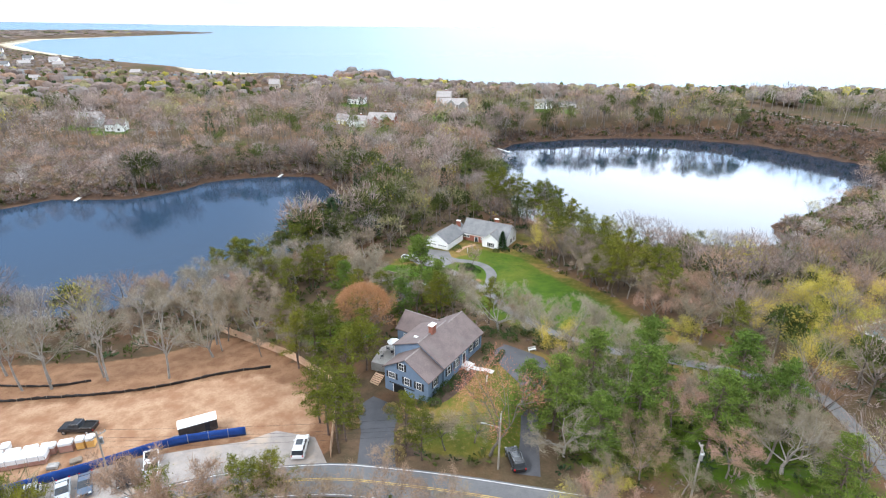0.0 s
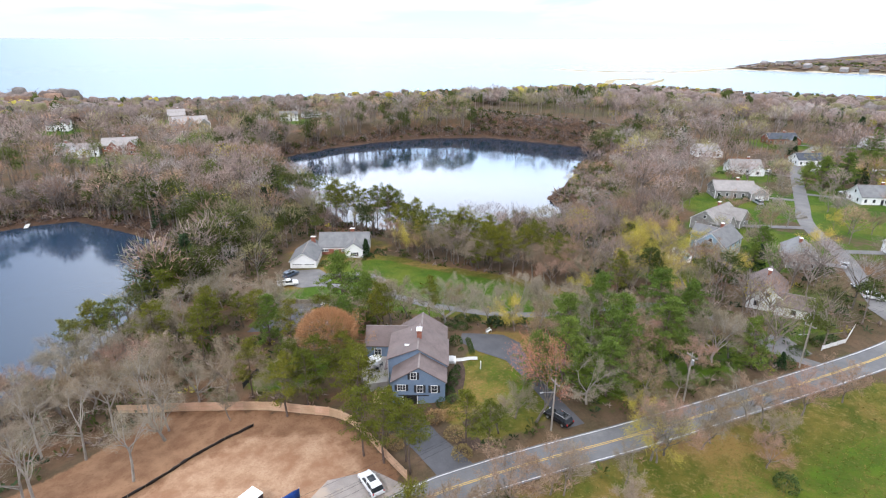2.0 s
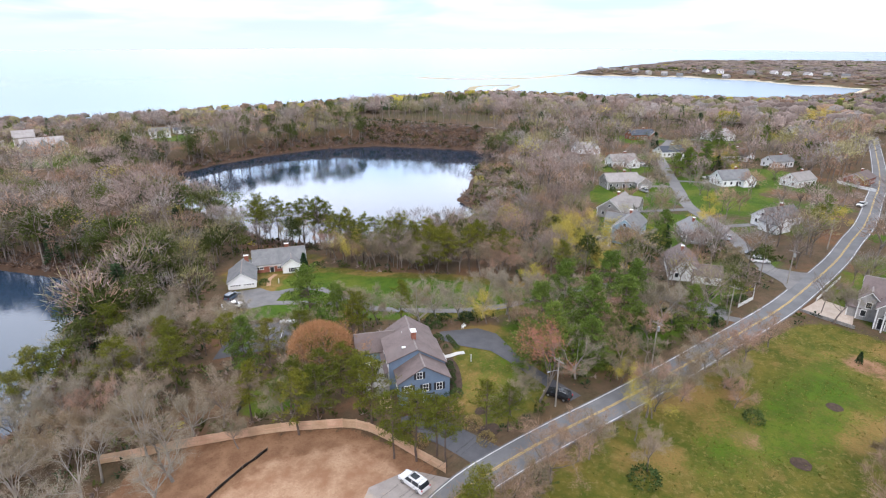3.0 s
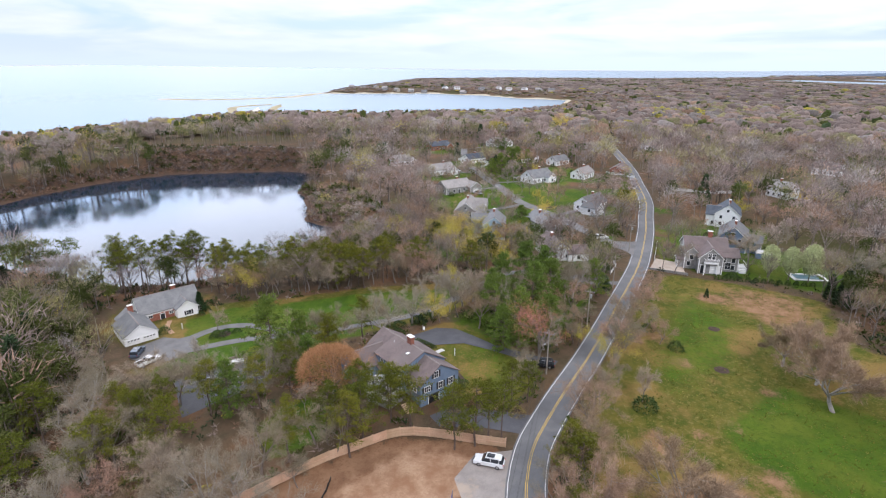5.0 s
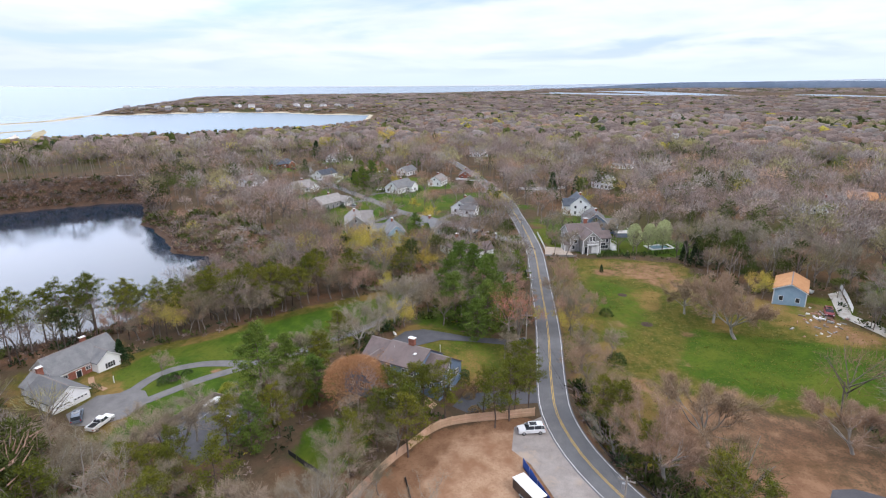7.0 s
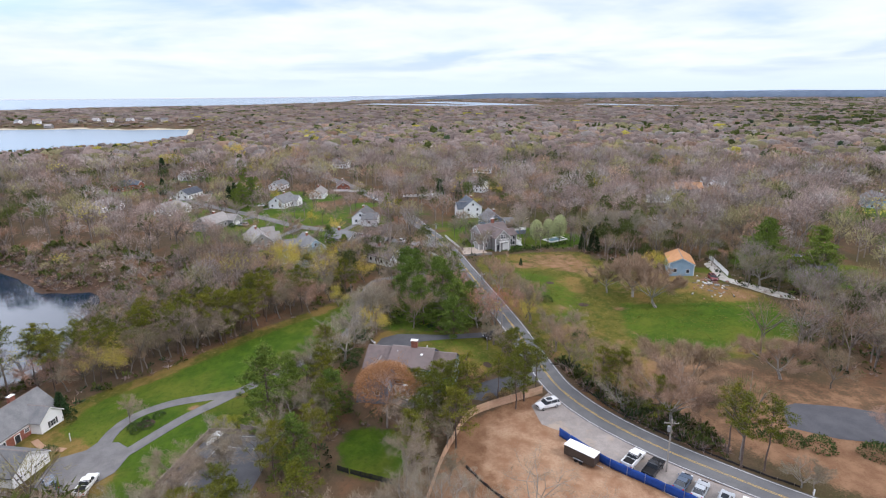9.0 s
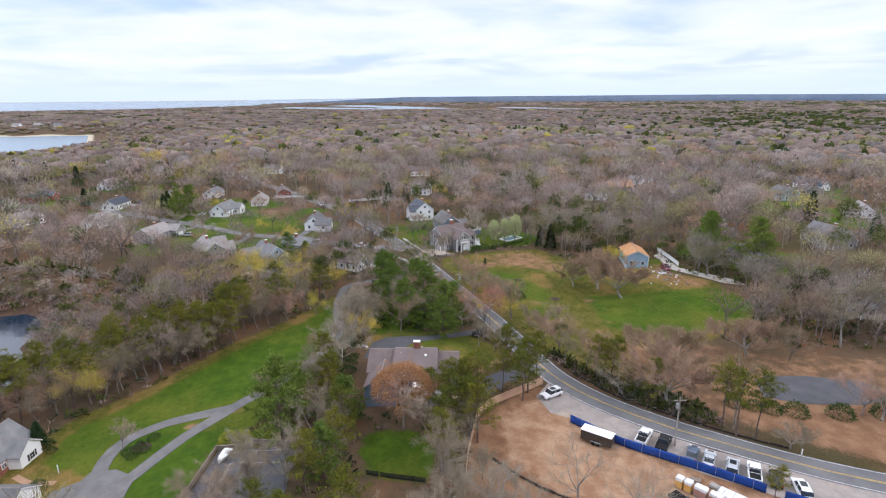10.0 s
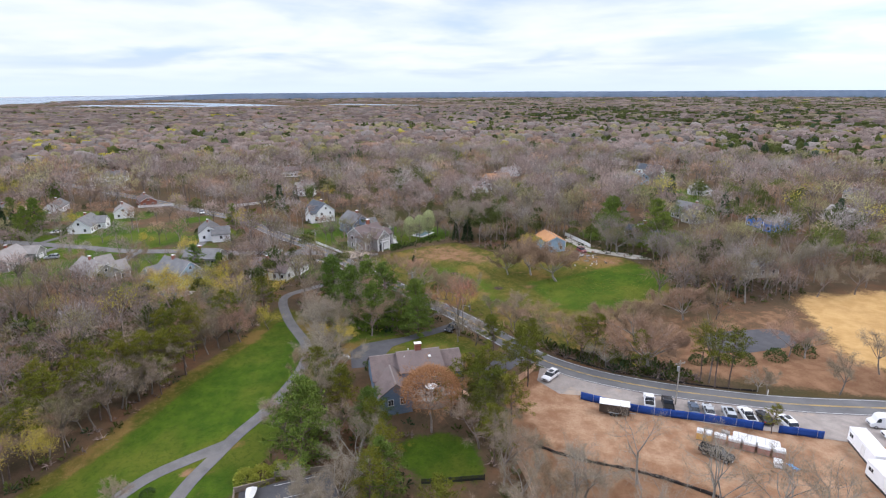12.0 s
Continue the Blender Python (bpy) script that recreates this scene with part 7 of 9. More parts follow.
def large_house():
    ob = thing("house", 84.2, 28.2, "large grey shingled house with white trim, gables and balcony", "house", turn=-84)
    ob.matrix_basis = ob.matrix_basis @ Matrix.Diagonal((1.18, 1.18, 1.18, 1))
    I, quarter = Matrix.Translation, pose(0, 0, 0, 0, 0, 90)
    block(ob, I((-0.8, 4.2, 0)), 10.5, 7.5, 4.9, 4.9, 7.4, "wall_grey", "roof_brown", -1.5)
    block(ob, I((-0.4, -0.4, 0)) @ quarter, 6.6, 5.8, 4.2, 4.2, 6.7, "wall_grey", "roof_brown", -1.5)
    block(ob, I((-4.6, 1.4, 0)) @ quarter, 4.6, 3.4, 4.4, 4.4, 6.0, "wall_grey", "roof_brown", -1.5)
    block(ob, I((4.6, 1.6, 0)), 4.6, 5.4, 3.9, 3.9, 5.5, "wall_grey", "roof_brown", -1.5)
    block(ob, I((-6.9, 0.8, 0)), 2.0, 2.8, 2.3, 2.3, 3.0, "wall_grey", "roof_brown", -1.0)
    for x in (-0.85, 0.1):
        window(ob, x, -3.72, 4.55, 0.75, 1.45, 0)
    part("balcony", boxes((-2.1, 1.3, -4.7, -3.7, 2.75, 2.95)), M["trim"], ob)
    railing(ob, -2.1, 1.3, -4.7, -3.7, 2.95)
    for x in (-2.0, 1.2):
        part("post", boxes((x - 0.12, x + 0.12, -4.62, -4.38, -0.6, 2.75)), M["trim"], ob)
    garage_door(ob, 0.75, -3.75, 0, 2.5, 2.2, 0, False)
    door(ob, -2.2, -3.72, 0, 1.1, 2.1, 0, "shutter", "dark side door")
    for x, z in ((3.4, 3.0), (5.6, 3.0), (5.6, 1.1)):
        window(ob, x, -1.1, z, 0.9, 1.2, 0, bars=False)
    window(ob, 4.4, -1.1, 1.5, 1.3, 1.9, 0)
    window(ob, -4.6, -0.9, 3.2, 0.9, 1.2, 0, bars=False)
    window(ob, -5.2, -0.9, 1.4, 0.8, 1.2, 0, bars=False)
    window(ob, 3.0, 0.42, 4.3, 1.0, 0.7, 0, bars=False)
    for y in (2.4, 5.6):
        for z in (1.5, 3.9):
            window(ob, -6.05, y, z, 0.9, 1.2, -90, bars=False)
    for y in (0.4, 2.8):
        window(ob, 6.9, y, 1.5, 0.9, 1.2, 90, bars=False)
    for x in (-4, -1.5, 1, 3.5):
        window(ob, x, 7.95, 1.6, 0.95, 1.25, 180, bars=False)
        window(ob, x, 7.95, 4.0, 0.95, 1.25, 180, bars=False)
    part("deck", boxes((7.0, 9.2, -0.6, 3.0, -0.5, 1.0)), M["trim"], ob)
    railing(ob, 7.0, 9.2, -0.6, 3.0, 1.0)
    part("step", boxes((7.2, 8.8, -1.0, -0.6, -0.6, 0.7), (7.2, 8.8, -1.4, -1.0, -0.6, 0.4), (7.2, 8.8, -1.8, -1.4, -0.6, 0.1)), M["trim"], ob)
    chimney(ob, 0.4, 4.4, 6.4, 9.0, sx=1.0)
    return ob


main_house()
lake_house()
large_house()
cottage(111, 18, 170, 13, 9, 5.0, 8.6, "wall_blue", "roof_grey", "slate-blue two-storey house with grey roof", [(2, 6.4, 90, 5, 6, 3.6, 5.6)], True)
cottage(141, 16, 172, 13, 9, 5.2, 8.8, "wall_white", "roof_dark", "white two-storey house with dark navy roof", [(3, -5, 90, 5, 6, 4.6, 7.4)], True)
cottage(202, -16, 40, 11, 8, 4.6, 7.6, "wall_white", "roof_light", "white two-storey house among bare trees", (), True)
cottage(293, 190, -32, 17, 8.5, 3.2, 6.0, "brick", "roof_dark", "red brick ranch house with dark roof", [(6, -4, 90, 5, 6, 2.9, 5.0)])
cottage(327, 153, -30, 16, 10, 3.2, 6.8, "wall_white", "roof_light", "white house with a broad pale hipped roof", [(5, -5, 90, 6, 7, 3, 5.4)])
cottage(246, 150, -32, 14, 8, 3.0, 5.6, "wall_white", "roof_dark", "low white house with dark roof behind a white fence")
cottage(203, 157, -34, 14, 8.5, 3.0, 6.0, "wall_white", "roof_light", "white house with pale weathered roof and front gable", [(3, -5, 90, 6, 6, 2.8, 5.2)])
cottage(161, 136, -38, 15, 9, 3.0, 6.0, "wall_grey", "roof_light", "low house with a broad tan-grey roof", [(8, -4, 90, 7, 6.5, 2.8, 5.0)], garage=True)
cottage(197, 101, -35, 15, 9, 3.0, 6.4, "wall_white", "roof_grey", "white cape house with grey roof and front gable", [(4, -5, 90, 5, 6, 3, 5.4)])
cottage(217, 79, -20, 13, 8, 3.0, 5.8, "wall_white", "roof_light", "white house with pale roof among shrubs")
cottage(258, 98, -30, 13, 8, 3.0, 5.6, "wall_white", "roof_grey", "white bungalow with grey roof")
cottage(241, 60, -10, 14, 8, 3.0, 5.4, "brick", "roof_brown", "low brick house with brown roof")
cottage(124, 118, 8, 16, 9, 3.2, 6.6, "wall_grey", "roof_light", "weathered grey house with several low gables", [(-5, -5.0, 90, 5, 6, 3.0, 6.0), (5, -5.0, 90, 5, 6, 3.0, 6.0)])
cottage(99, 100.5, 12, 13, 8, 5.2, 8.4, "wall_light_blue", "roof_grey", "light blue two-storey house with blue-grey roof", [(4, 5.5, 90, 6, 6, 4.6, 7.0)], True)
cottage(114, 85, 35, 13, 8, 2.8, 5.4, "wall_grey", "roof_grey", "low grey ranch house with blue-grey roof")
cottage(82, 76, 28, 14, 8, 2.9, 6.0, "wall_white", "roof_brown", "white ranch house with brown-grey roof beside the road", [(-5.5, -5.5, 90, 7, 5.6, 2.6, 4.6)])
cottage(145, 69, -25, 14, 8, 3.0, 6.0, "wall_white", "roof_grey", "white-gabled grey-roofed house with garage wing", [(-6, -4.5, 90, 7, 6.5, 2.7, 5.2)], garage=True)
cottage(27.6, -10.8, 144, 11.5, 7.6, 3.9, 5.7, "wall_light_blue", "roof_orange", "light blue house with a new orange-tan roof", (), False, False)
cottage(3.5, -41, 75, 9, 8, 2.8, 6.8, "wall_grey", "roof_dark", "small grey gabled house with steep dark roof", [(0, -5.5, 90, 5, 5, 2.6, 4.8)])
cottage(-40, 362, -12, 17, 9, 5.2, 8.6, "brick", "roof_light", "brick house with pale roof and white wings beyond the pond", [(-3, -4.5, 90, 4, 5, 5.2, 7.6), (5.5, -4.5, 90, 4, 5, 5.2, 7.6)], True)
cottage(-55, 363, -12, 10, 8, 4.0, 6.6, "wall_white", "roof_light", "white wing of a pale-roofed house beyond the pond", [(-2, -4, 90, 5, 5, 3.6, 5.6)])
cottage(-66, 372, -30, 9, 7, 3.6, 6.2, "wall_white", "roof_light", "small white outbuilding among trees beyond the pond")
cottage(6, 436, -8, 22, 12, 5.6, 9.5, "wall_grey", "roof_light", "large pale shingled house with several gables", [(-9, -5, 90, 7, 7, 5.6, 9), (0, -6, 90, 6, 7, 6, 9.6), (9, -5, 90, 7, 7, 5.4, 8.6)], True)
cottage(0, 452, -8, 11, 9, 8.6, 12.4, "wall_tan", "roof_light", "tall central block of a large shingled house", (), True)
cottage(76, 440, -14, 13, 7, 5.0, 6.8, "wall_white", "roof_grey", "white house on a raised lower floor above the pond", (), True, False)
cottage(97, 452, -8, 13, 7, 2.8, 4.4, "wall_white", "roof_dark", "low white outbuilding with dark roof", (), False, False)
FAR_HOUSES = [(84, -232, 170, 19, 8, 3, 6.4, "wall_white", "roof_dark"), (66, -170, 150, 13, 9, 4.4, 7.0, "wall_light_blue", "roof_grey"), (24, -161, 130, 12, 8, 3, 6.2, "wall_white", "roof_light"),
              (4, -92, 160, 16, 10, 3.2, 7.6, "wall_grey", "roof_grey"), (-25, -102, 165, 15, 8, 4.6, 6.4, "wall_bright_blue", "roof_light"), (-46, -146, 150, 13, 9, 3, 6, "wall_tan", "roof_light"),
              (-46, -214, 165, 18, 9, 3, 6, "wall_tan", "roof_grey"), (-36, -36, 150, 15, 9, 3, 6, "wall_grey", "roof_grey"), (151, -156, 120, 14, 9, 4, 7, "wall_white", "roof_light"),
              (124, -90, 130, 12, 8, 4.4, 7, "wall_white", "roof_brown"), (-71, 470, -10, 14, 8, 4, 7, "wall_white", "roof_brown"),
              (-225, 362, 10, 14, 10, 4.6, 8.4, "wall_grey", "roof_light"), (-200, 346, 10, 11, 8, 4, 6.6, "wall_white", "roof_brown"),
              (-398, 548, 20, 15, 9, 3, 6, "wall_white", "roof_light"), (-402, 636, 10, 20, 9, 3, 6, "wall_tan", "roof_grey"), (-622, 948, 15, 14, 10, 5, 9, "wall_white", "roof_light"),
              (-512, 720, 10, 14, 9, 4, 7, "wall_white", "roof_grey"), (-169, 583, 5, 10, 8, 4, 8, "wall_tan", "roof_light"), (-456, 654, -10, 12, 8, 3, 6, "wall_white", "roof_light"),
              (-380, 727, 0, 12, 8, 4, 7, "wall_tan", "roof_light"), (-700, 1000, 15, 14, 9, 4, 8, "wall_white", "roof_grey"), (-560, 860, 15, 14, 9, 4, 8, "wall_tan", "roof_light"),
              (-640, 860, 20, 13, 9, 4, 8, "wall_white", "roof_grey"), (475, 320, -40, 14, 9, 3, 6.4, "wall_grey", "roof_light"), (476, -178, 60, 15, 9, 4, 7, "wall_white", "roof_light"),
              (279, -55, 60, 14, 9, 4, 7, "wall_white", "roof_brown"), (138, -120, 60, 15, 9, 3, 6, "wall_tan", "roof_orange"), (352, 40, 60, 13, 9, 4, 7, "wall_white", "roof_grey"),
              (222, 190, -30, 12, 8, 3, 6, "wall_white", "roof_light"), (395, 122, -30, 16, 9, 3, 6, "wall_grey", "roof_grey"), (260, 120, -30, 13, 8, 3, 6, "wall_white", "roof_grey"), (72, -210, 130, 14, 9, 3, 6, "wall_grey", "roof_grey")]
random.seed(21)
for k in range(16):
    FAR_HOUSES.append((1290 + random.uniform(60, 170), 260 + k * 38, random.uniform(40, 130), 15, 11, 5, 9, random.choice(("wall_white", "wall_grey", "wall_tan")), random.choice(("roof_light", "roof_grey"))))
for k in range(14):
    a = random.uniform(0, 1)
    FAR_HOUSES.append((-560 - 700 * a + random.uniform(-50, 20), 900 + 760 * a + random.uniform(-120, -50), random.uniform(0, 90), 15, 11, 5, 9, random.choice(("wall_white", "wall_tan")), random.choice(("roof_light", "roof_grey"))))
WORDS = {"wall_white": "white", "wall_grey": "grey shingled", "wall_tan": "tan shingled", "wall_light_blue": "light blue", "wall_bright_blue": "bright blue unfinished", "brick": "red brick",
         "roof_dark": "dark roof", "roof_grey": "grey roof", "roof_light": "pale roof", "roof_brown": "brown roof", "roof_orange": "orange-tan roof"}
for x, y, turn, L, W, e, r, wall, roof in FAR_HOUSES:
    far = math.hypot(x, y - 90) > 420
    cottage(x, y, turn, L, W, e, r, wall, roof, "distant %s house with %s among trees" % (WORDS[wall], WORDS[roof]), [] if far else [(L * 0.3, -W / 2 - 1, 90, 5, W * 0.6, e * 0.95, r * 0.85)], e > 4, not far, plain=far)


# ---- vehicles ----
def rounded(bm, offset=0.06, segments=2):
    bmesh.ops.bevel(bm, geom=bm.edges[:], offset=offset, segments=segments, affect="EDGES", clamp_overlap=True)
    return bm


def taper(bm, z0, z1, amount):
    """Leans the sides in towards the top."""
    for v in bm.verts:
        s = min(1, max(0, (v.co.z - z0) / (z1 - z0)))
        v.co.y *= 1 - amount * s


def car(kind, paint, x, y, heading, label, group="parked vehicles"):
    """A vehicle at rest, nose along local +x."""
    ob = thing({"suv": "suv", "pickup": "pickup_truck", "sedan": "car", "van": "van"}[kind], x, y, label, "car" if kind != "pickup" else "truck", group, turn=heading, z=elev(x, y) + 0.07)
    L, W, H = {"suv": (4.9, 1.95, 1.76), "pickup": (5.6, 2.0, 1.85), "sedan": (4.6, 1.8, 1.45), "van": (6.0, 2.05, 2.6)}[kind]
    h = L / 2
    if kind == "suv":
        low = [(-h, .45), (-h + .05, 1.0), (-h + .3, 1.08), (h - 1.35, 1.08), (h - .15, .92), (h, .6), (h - .05, .38), (-h + .1, .32)]
        top = [(-h + .12, 1.0), (-h + .45, 1.66), (-h + .9, 1.74), (.45, 1.72), (1.15, 1.06)]
        roofline = [(-h + .4, 1.66), (-h + .9, 1.745), (.42, 1.725), (.55, 1.66)]
    elif kind == "sedan":
        low = [(-h, .4), (-h + .05, .85), (-h + .5, .95), (h - 1.3, .92), (h - .15, .76), (h, .5), (h - .05, .32), (-h + .1, .28)]
        top = [(-h + .55, .9), (-h + 1.2, 1.38), (.2, 1.43), (1.0, .9)]
        roofline = [(-h + 1.15, 1.37), (.0, 1.45), (.25, 1.40)]
    elif kind == "van":
        low = [(-h, .4), (-h, 2.45), (-h + .15, 2.6), (h - 1.7, 2.6), (h - 1.1, 2.3), (h - .75, 1.35), (h - .1, 1.1), (h, .6), (h - .05, .35), (-h + .1, .32)]
        top = [(h - 1.62, 1.4), (h - 1.6, 2.25), (h - 1.14, 2.25), (h - .78, 1.4)]
        roofline = None
    else:
        low = [(-h, .6), (-h, 1.12), (-.55, 1.14), (h - 1.5, 1.15), (h - .2, 1.05), (h, .75), (h - .05, .45), (-h + .1, .5)]
        top = [(-.75, 1.1), (-.6, 1.78), (.7, 1.80), (1.35, 1.12)]
        roofline = [(-.66, 1.77), (.6, 1.825), (.78, 1.76)]
    turn_x = pose(0, 0, 0, 0, 0, 90)

    def side(profile, w):
        bm = prism(bmesh.new(), [(-px, pz) for px, pz in profile], -w / 2, w / 2)
        for v in bm.verts:
            v.co = Vector((-v.co.y, v.co.x, v.co.z))
        bmesh.ops.recalc_face_normals(bm, faces=bm.faces[:])
        return bm
    body = rounded(side(low, W), 0.07)
    part("body", body, M[paint], ob)
    glass = side(top, W - 0.16 if kind != "van" else W + 0.02)
    if kind != "van":
        taper(glass, 1.0, H, 0.16)
    part("greenhouse", rounded(glass, 0.03, 1), M["glass"], ob, "dark tinted glass")
    if roofline:
        cap = side(roofline, (W - 0.2) * 0.87)
        part("roof", rounded(cap, 0.02, 1), M[paint], ob)
        for px in ([-h + .75, -.35] if kind != "pickup" else [-.62, .1]):
            for s in (-1, 1):
                part("pillar", rod(bmesh.new(), (px, s * (W / 2 - .1), 1.02 if kind != "sedan" else .9), (px, s * (W / 2 - .1) * 0.87, H - 0.06), 0.05, 4), M[paint], ob)
    if kind == "suv":
        part("sunroof", boxes((-.9, .35, -.5, .5, 1.74, 1.765), bevel=0.01), M["glass"], ob)
        for s in (-1, 1):
            part("roof_rail", rod(bmesh.new(), (-h + .7, s * .72, 1.79), (.3, s * .72, 1.78), 0.025, 5), M["grey_metal"], ob)
    if kind == "pickup":
        # black slab over the solid body, shade of the bed put into its colour
        part("bed", boxes((-h + .12, -.85, -.82, .82, 1.125, 1.15)), M["dark_void"], ob, "dark open cargo bed")
        for s in (-1, 1):
            part("bed_wall", boxes((-h + .02, -.75, s * .92 - .07, s * .92 + .07, 1.08, 1.36), bevel=0.03), M[paint], ob)
        part("tailgate", boxes((-h - .01, -h + .1, -.9, .9, 0.75, 1.36), bevel=0.02), M[paint], ob)
    part("grille", boxes((h - .12, h + .015, -W * .26, W * .26, .55, .8), bevel=0.02), M["shutter"], ob)
    for s in (-1, 1):
        part("headlight", boxes((h - .22, h + .005, s * W * .38 - .17, s * W * .38 + .17, .70, .86), bevel=0.03), M["lamp_clear"], ob)
        part("tail_light", boxes((-h - .012, -h + .15, s * W * .42 - .1, s * W * .42 + .1, .78, 1.0), bevel=0.02), M["lamp_red"], ob)
        part("mirror", boxes((.75, .95, s * (W / 2 + .1) - .1, s * (W / 2 + .1) + .1, 1.02, 1.18), bevel=0.03), M[paint], ob)
    tyre_me = shared("tyre", lambda: rounded(rod(bmesh.new(), (0, -.12, 0), (0, .12, 0), .36, 16), .04, 1), M["rubber"])
    rim_me = shared("rim", lambda: rounded(rod(bmesh.new(), (0, -.13, 0), (0, .13, 0), .22, 10), .02, 1), M["rim"])
    for wx in (-h + 1.0, h - 0.95):
        for s in (-1, 1):
            tyre = place("wheel", tyre_me, ob, Matrix.Translation((wx, s * (W / 2 - .1), .36)))
            place("rim", rim_me, tyre, Matrix.Translation((0, s * .01, 0)))
    return ob


car("suv", "car_white", -25.1, 71.2, 92, "white seven-seat SUV parked at the fence end")
for kind, paint, x, y, a, label in (
        ("pickup", "car_white", -45.6, 67.0, -64, "white pickup truck with loaded bed behind the blue screen"), ("pickup", "car_black", -48.8, 65.6, -62, "dark pickup truck parked beside the road"),
        ("sedan", "car_blue", -53.2, 63.6, -62, "dark car parked behind the blue screen"), ("sedan", "car_silver", -55.6, 62.4, -60, "silver car parked behind the blue screen"),
        ("suv", "car_silver", -58.9, 61.0, -60, "pale silver SUV in the roadside row"), ("pickup", "car_white", -61.6, 59.3, -55, "white crew-cab pickup in the roadside row"),
        ("sedan", "car_black", -64.2, 57.6, -56, "black car at the roadside behind a small pine"), ("suv", "car_white", -67.6, 56.4, -44, "white and black SUV at the end of the row"),
        ("pickup", "car_black", -61.2, 75.4, 180, "black pickup truck standing on bare dirt by pallets"), ("van", "car_white", -81.5, 44.5, 30, "white van at the edge of the lot"),
        ("suv", "car_white", -83.5, 47.5, 30, "white SUV beside the van"), ("suv", "car_black", 7.2, 67.8, 100, "black car parked under trees by the road"),
        ("suv", "car_blue", -9.6, 160.2, 25, "dark blue car before the double garage"), ("pickup", "car_white", -12.2, 154.2, -14, "white pickup truck on the grass by the drive"),
        ("suv", "car_white", 103.4, 61.8, -60, "white car on the side street mouth"), ("suv", "car_red", 15.2, -12.8, 150, "dark red car beside stacked debris"),
        ("pickup", "car_white", 192, 51.5, 170, "white truck driving lane side on the road"), ("sedan", "car_red", 283, 178, 60, "red car before the brick house"),
        ("sedan", "car_white", 212, 150, 60, "white car on a driveway"), ("sedan", "car_black", 108, 66.5, 140, "dark car at the street corner")):
    car(kind, paint, x, y, a, label)

# ---- building lot ----
def plank_fence():
    line = spline([(-20.2, 69.6), (-20.8, 75), (-21.7, 83.5), (-23.6, 88.3), (-28, 92.4), (-33, 96.8), (-40.8, 102.2), (-48, 107.8), (-55, 113)], 0.5)
    ob = thing("plank_fence", -21, 80, "new pale cedar plank fence curving round the lot", "fence", z=0)
    inv = Matrix.Translation((21, -80, 0))
    pts, acc, last = [], 0.0, None
    for p in line:
        if last is None or math.hypot(p[0] - last[0], p[1] - last[1]) >= 2.35:
            pts.append(p)
            last = p
    post = shared("fence_post", lambda: boxes((-.06, .06, -.06, .06, -.3, 1.95), bevel=.01), M["fence_wood"])

    def boards():
        """Upright boards side by side, every other one a little proud."""
        front, back_ = [], []
        for i in range(16):
            y = -.012 + .014 * (i % 2)
            front += [(-.5 + i / 16, y - .012), (-.5 + (i + 1) / 16, y - .012)]
            back_ += [(-.5 + i / 16, y + .014), (-.5 + (i + 1) / 16, y + .014)]
        outline = front + back_[::-1]
        bm = bmesh.new()
        low = [bm.verts.new((a, b, .05)) for a, b in outline]
        top = [bm.verts.new((a, b, 1.82)) for a, b in outline]
        n = len(outline)
        for k in range(n):
            q = (k + 1) % n
            bm.faces.new((low[k], low[q], top[q], top[k]))
        for k in range(n // 2 - 1):
            bm.faces.new((top[k], top[k + 1], top[n - 2 - k], top[n - 1 - k]))
        bmesh.ops.recalc_face_normals(bm, faces=bm.faces[:])
        return bm
    panel = shared("fence_boards", boards, M["fence_wood"])
    rail = shared("fence_rail", lambda: boxes((-.5, .5, .02, .075, -.05, .05)), M["fence_wood"])
    for p, q in zip(pts, pts[1:]):
        d = math.hypot(q[0] - p[0], q[1] - p[1])
        a = math.degrees(math.atan2(q[1] - p[1], q[0] - p[0]))
        zp, zq = elev(*p), elev(*q)
        place("post", post, ob, inv @ pose(p[0], p[1], zp, 0, 0, a))
        tilt = Matrix(((1, 0, 0, 0), (0, 1, 0, 0), ((zq - zp), 0, 1, 0), (0, 0, 0, 1)))
        m = inv @ pose((p[0] + q[0]) / 2, (p[1] + q[1]) / 2, (zp + zq) / 2, 0, 0, a) @ tilt @ Matrix.Diagonal((d, 1, 1, 1))
        place("panel", panel, ob, m)
        for h in (.4, .95, 1.55):
            place("rail", rail, ob, m @ Matrix.Translation((0, 0, h)))


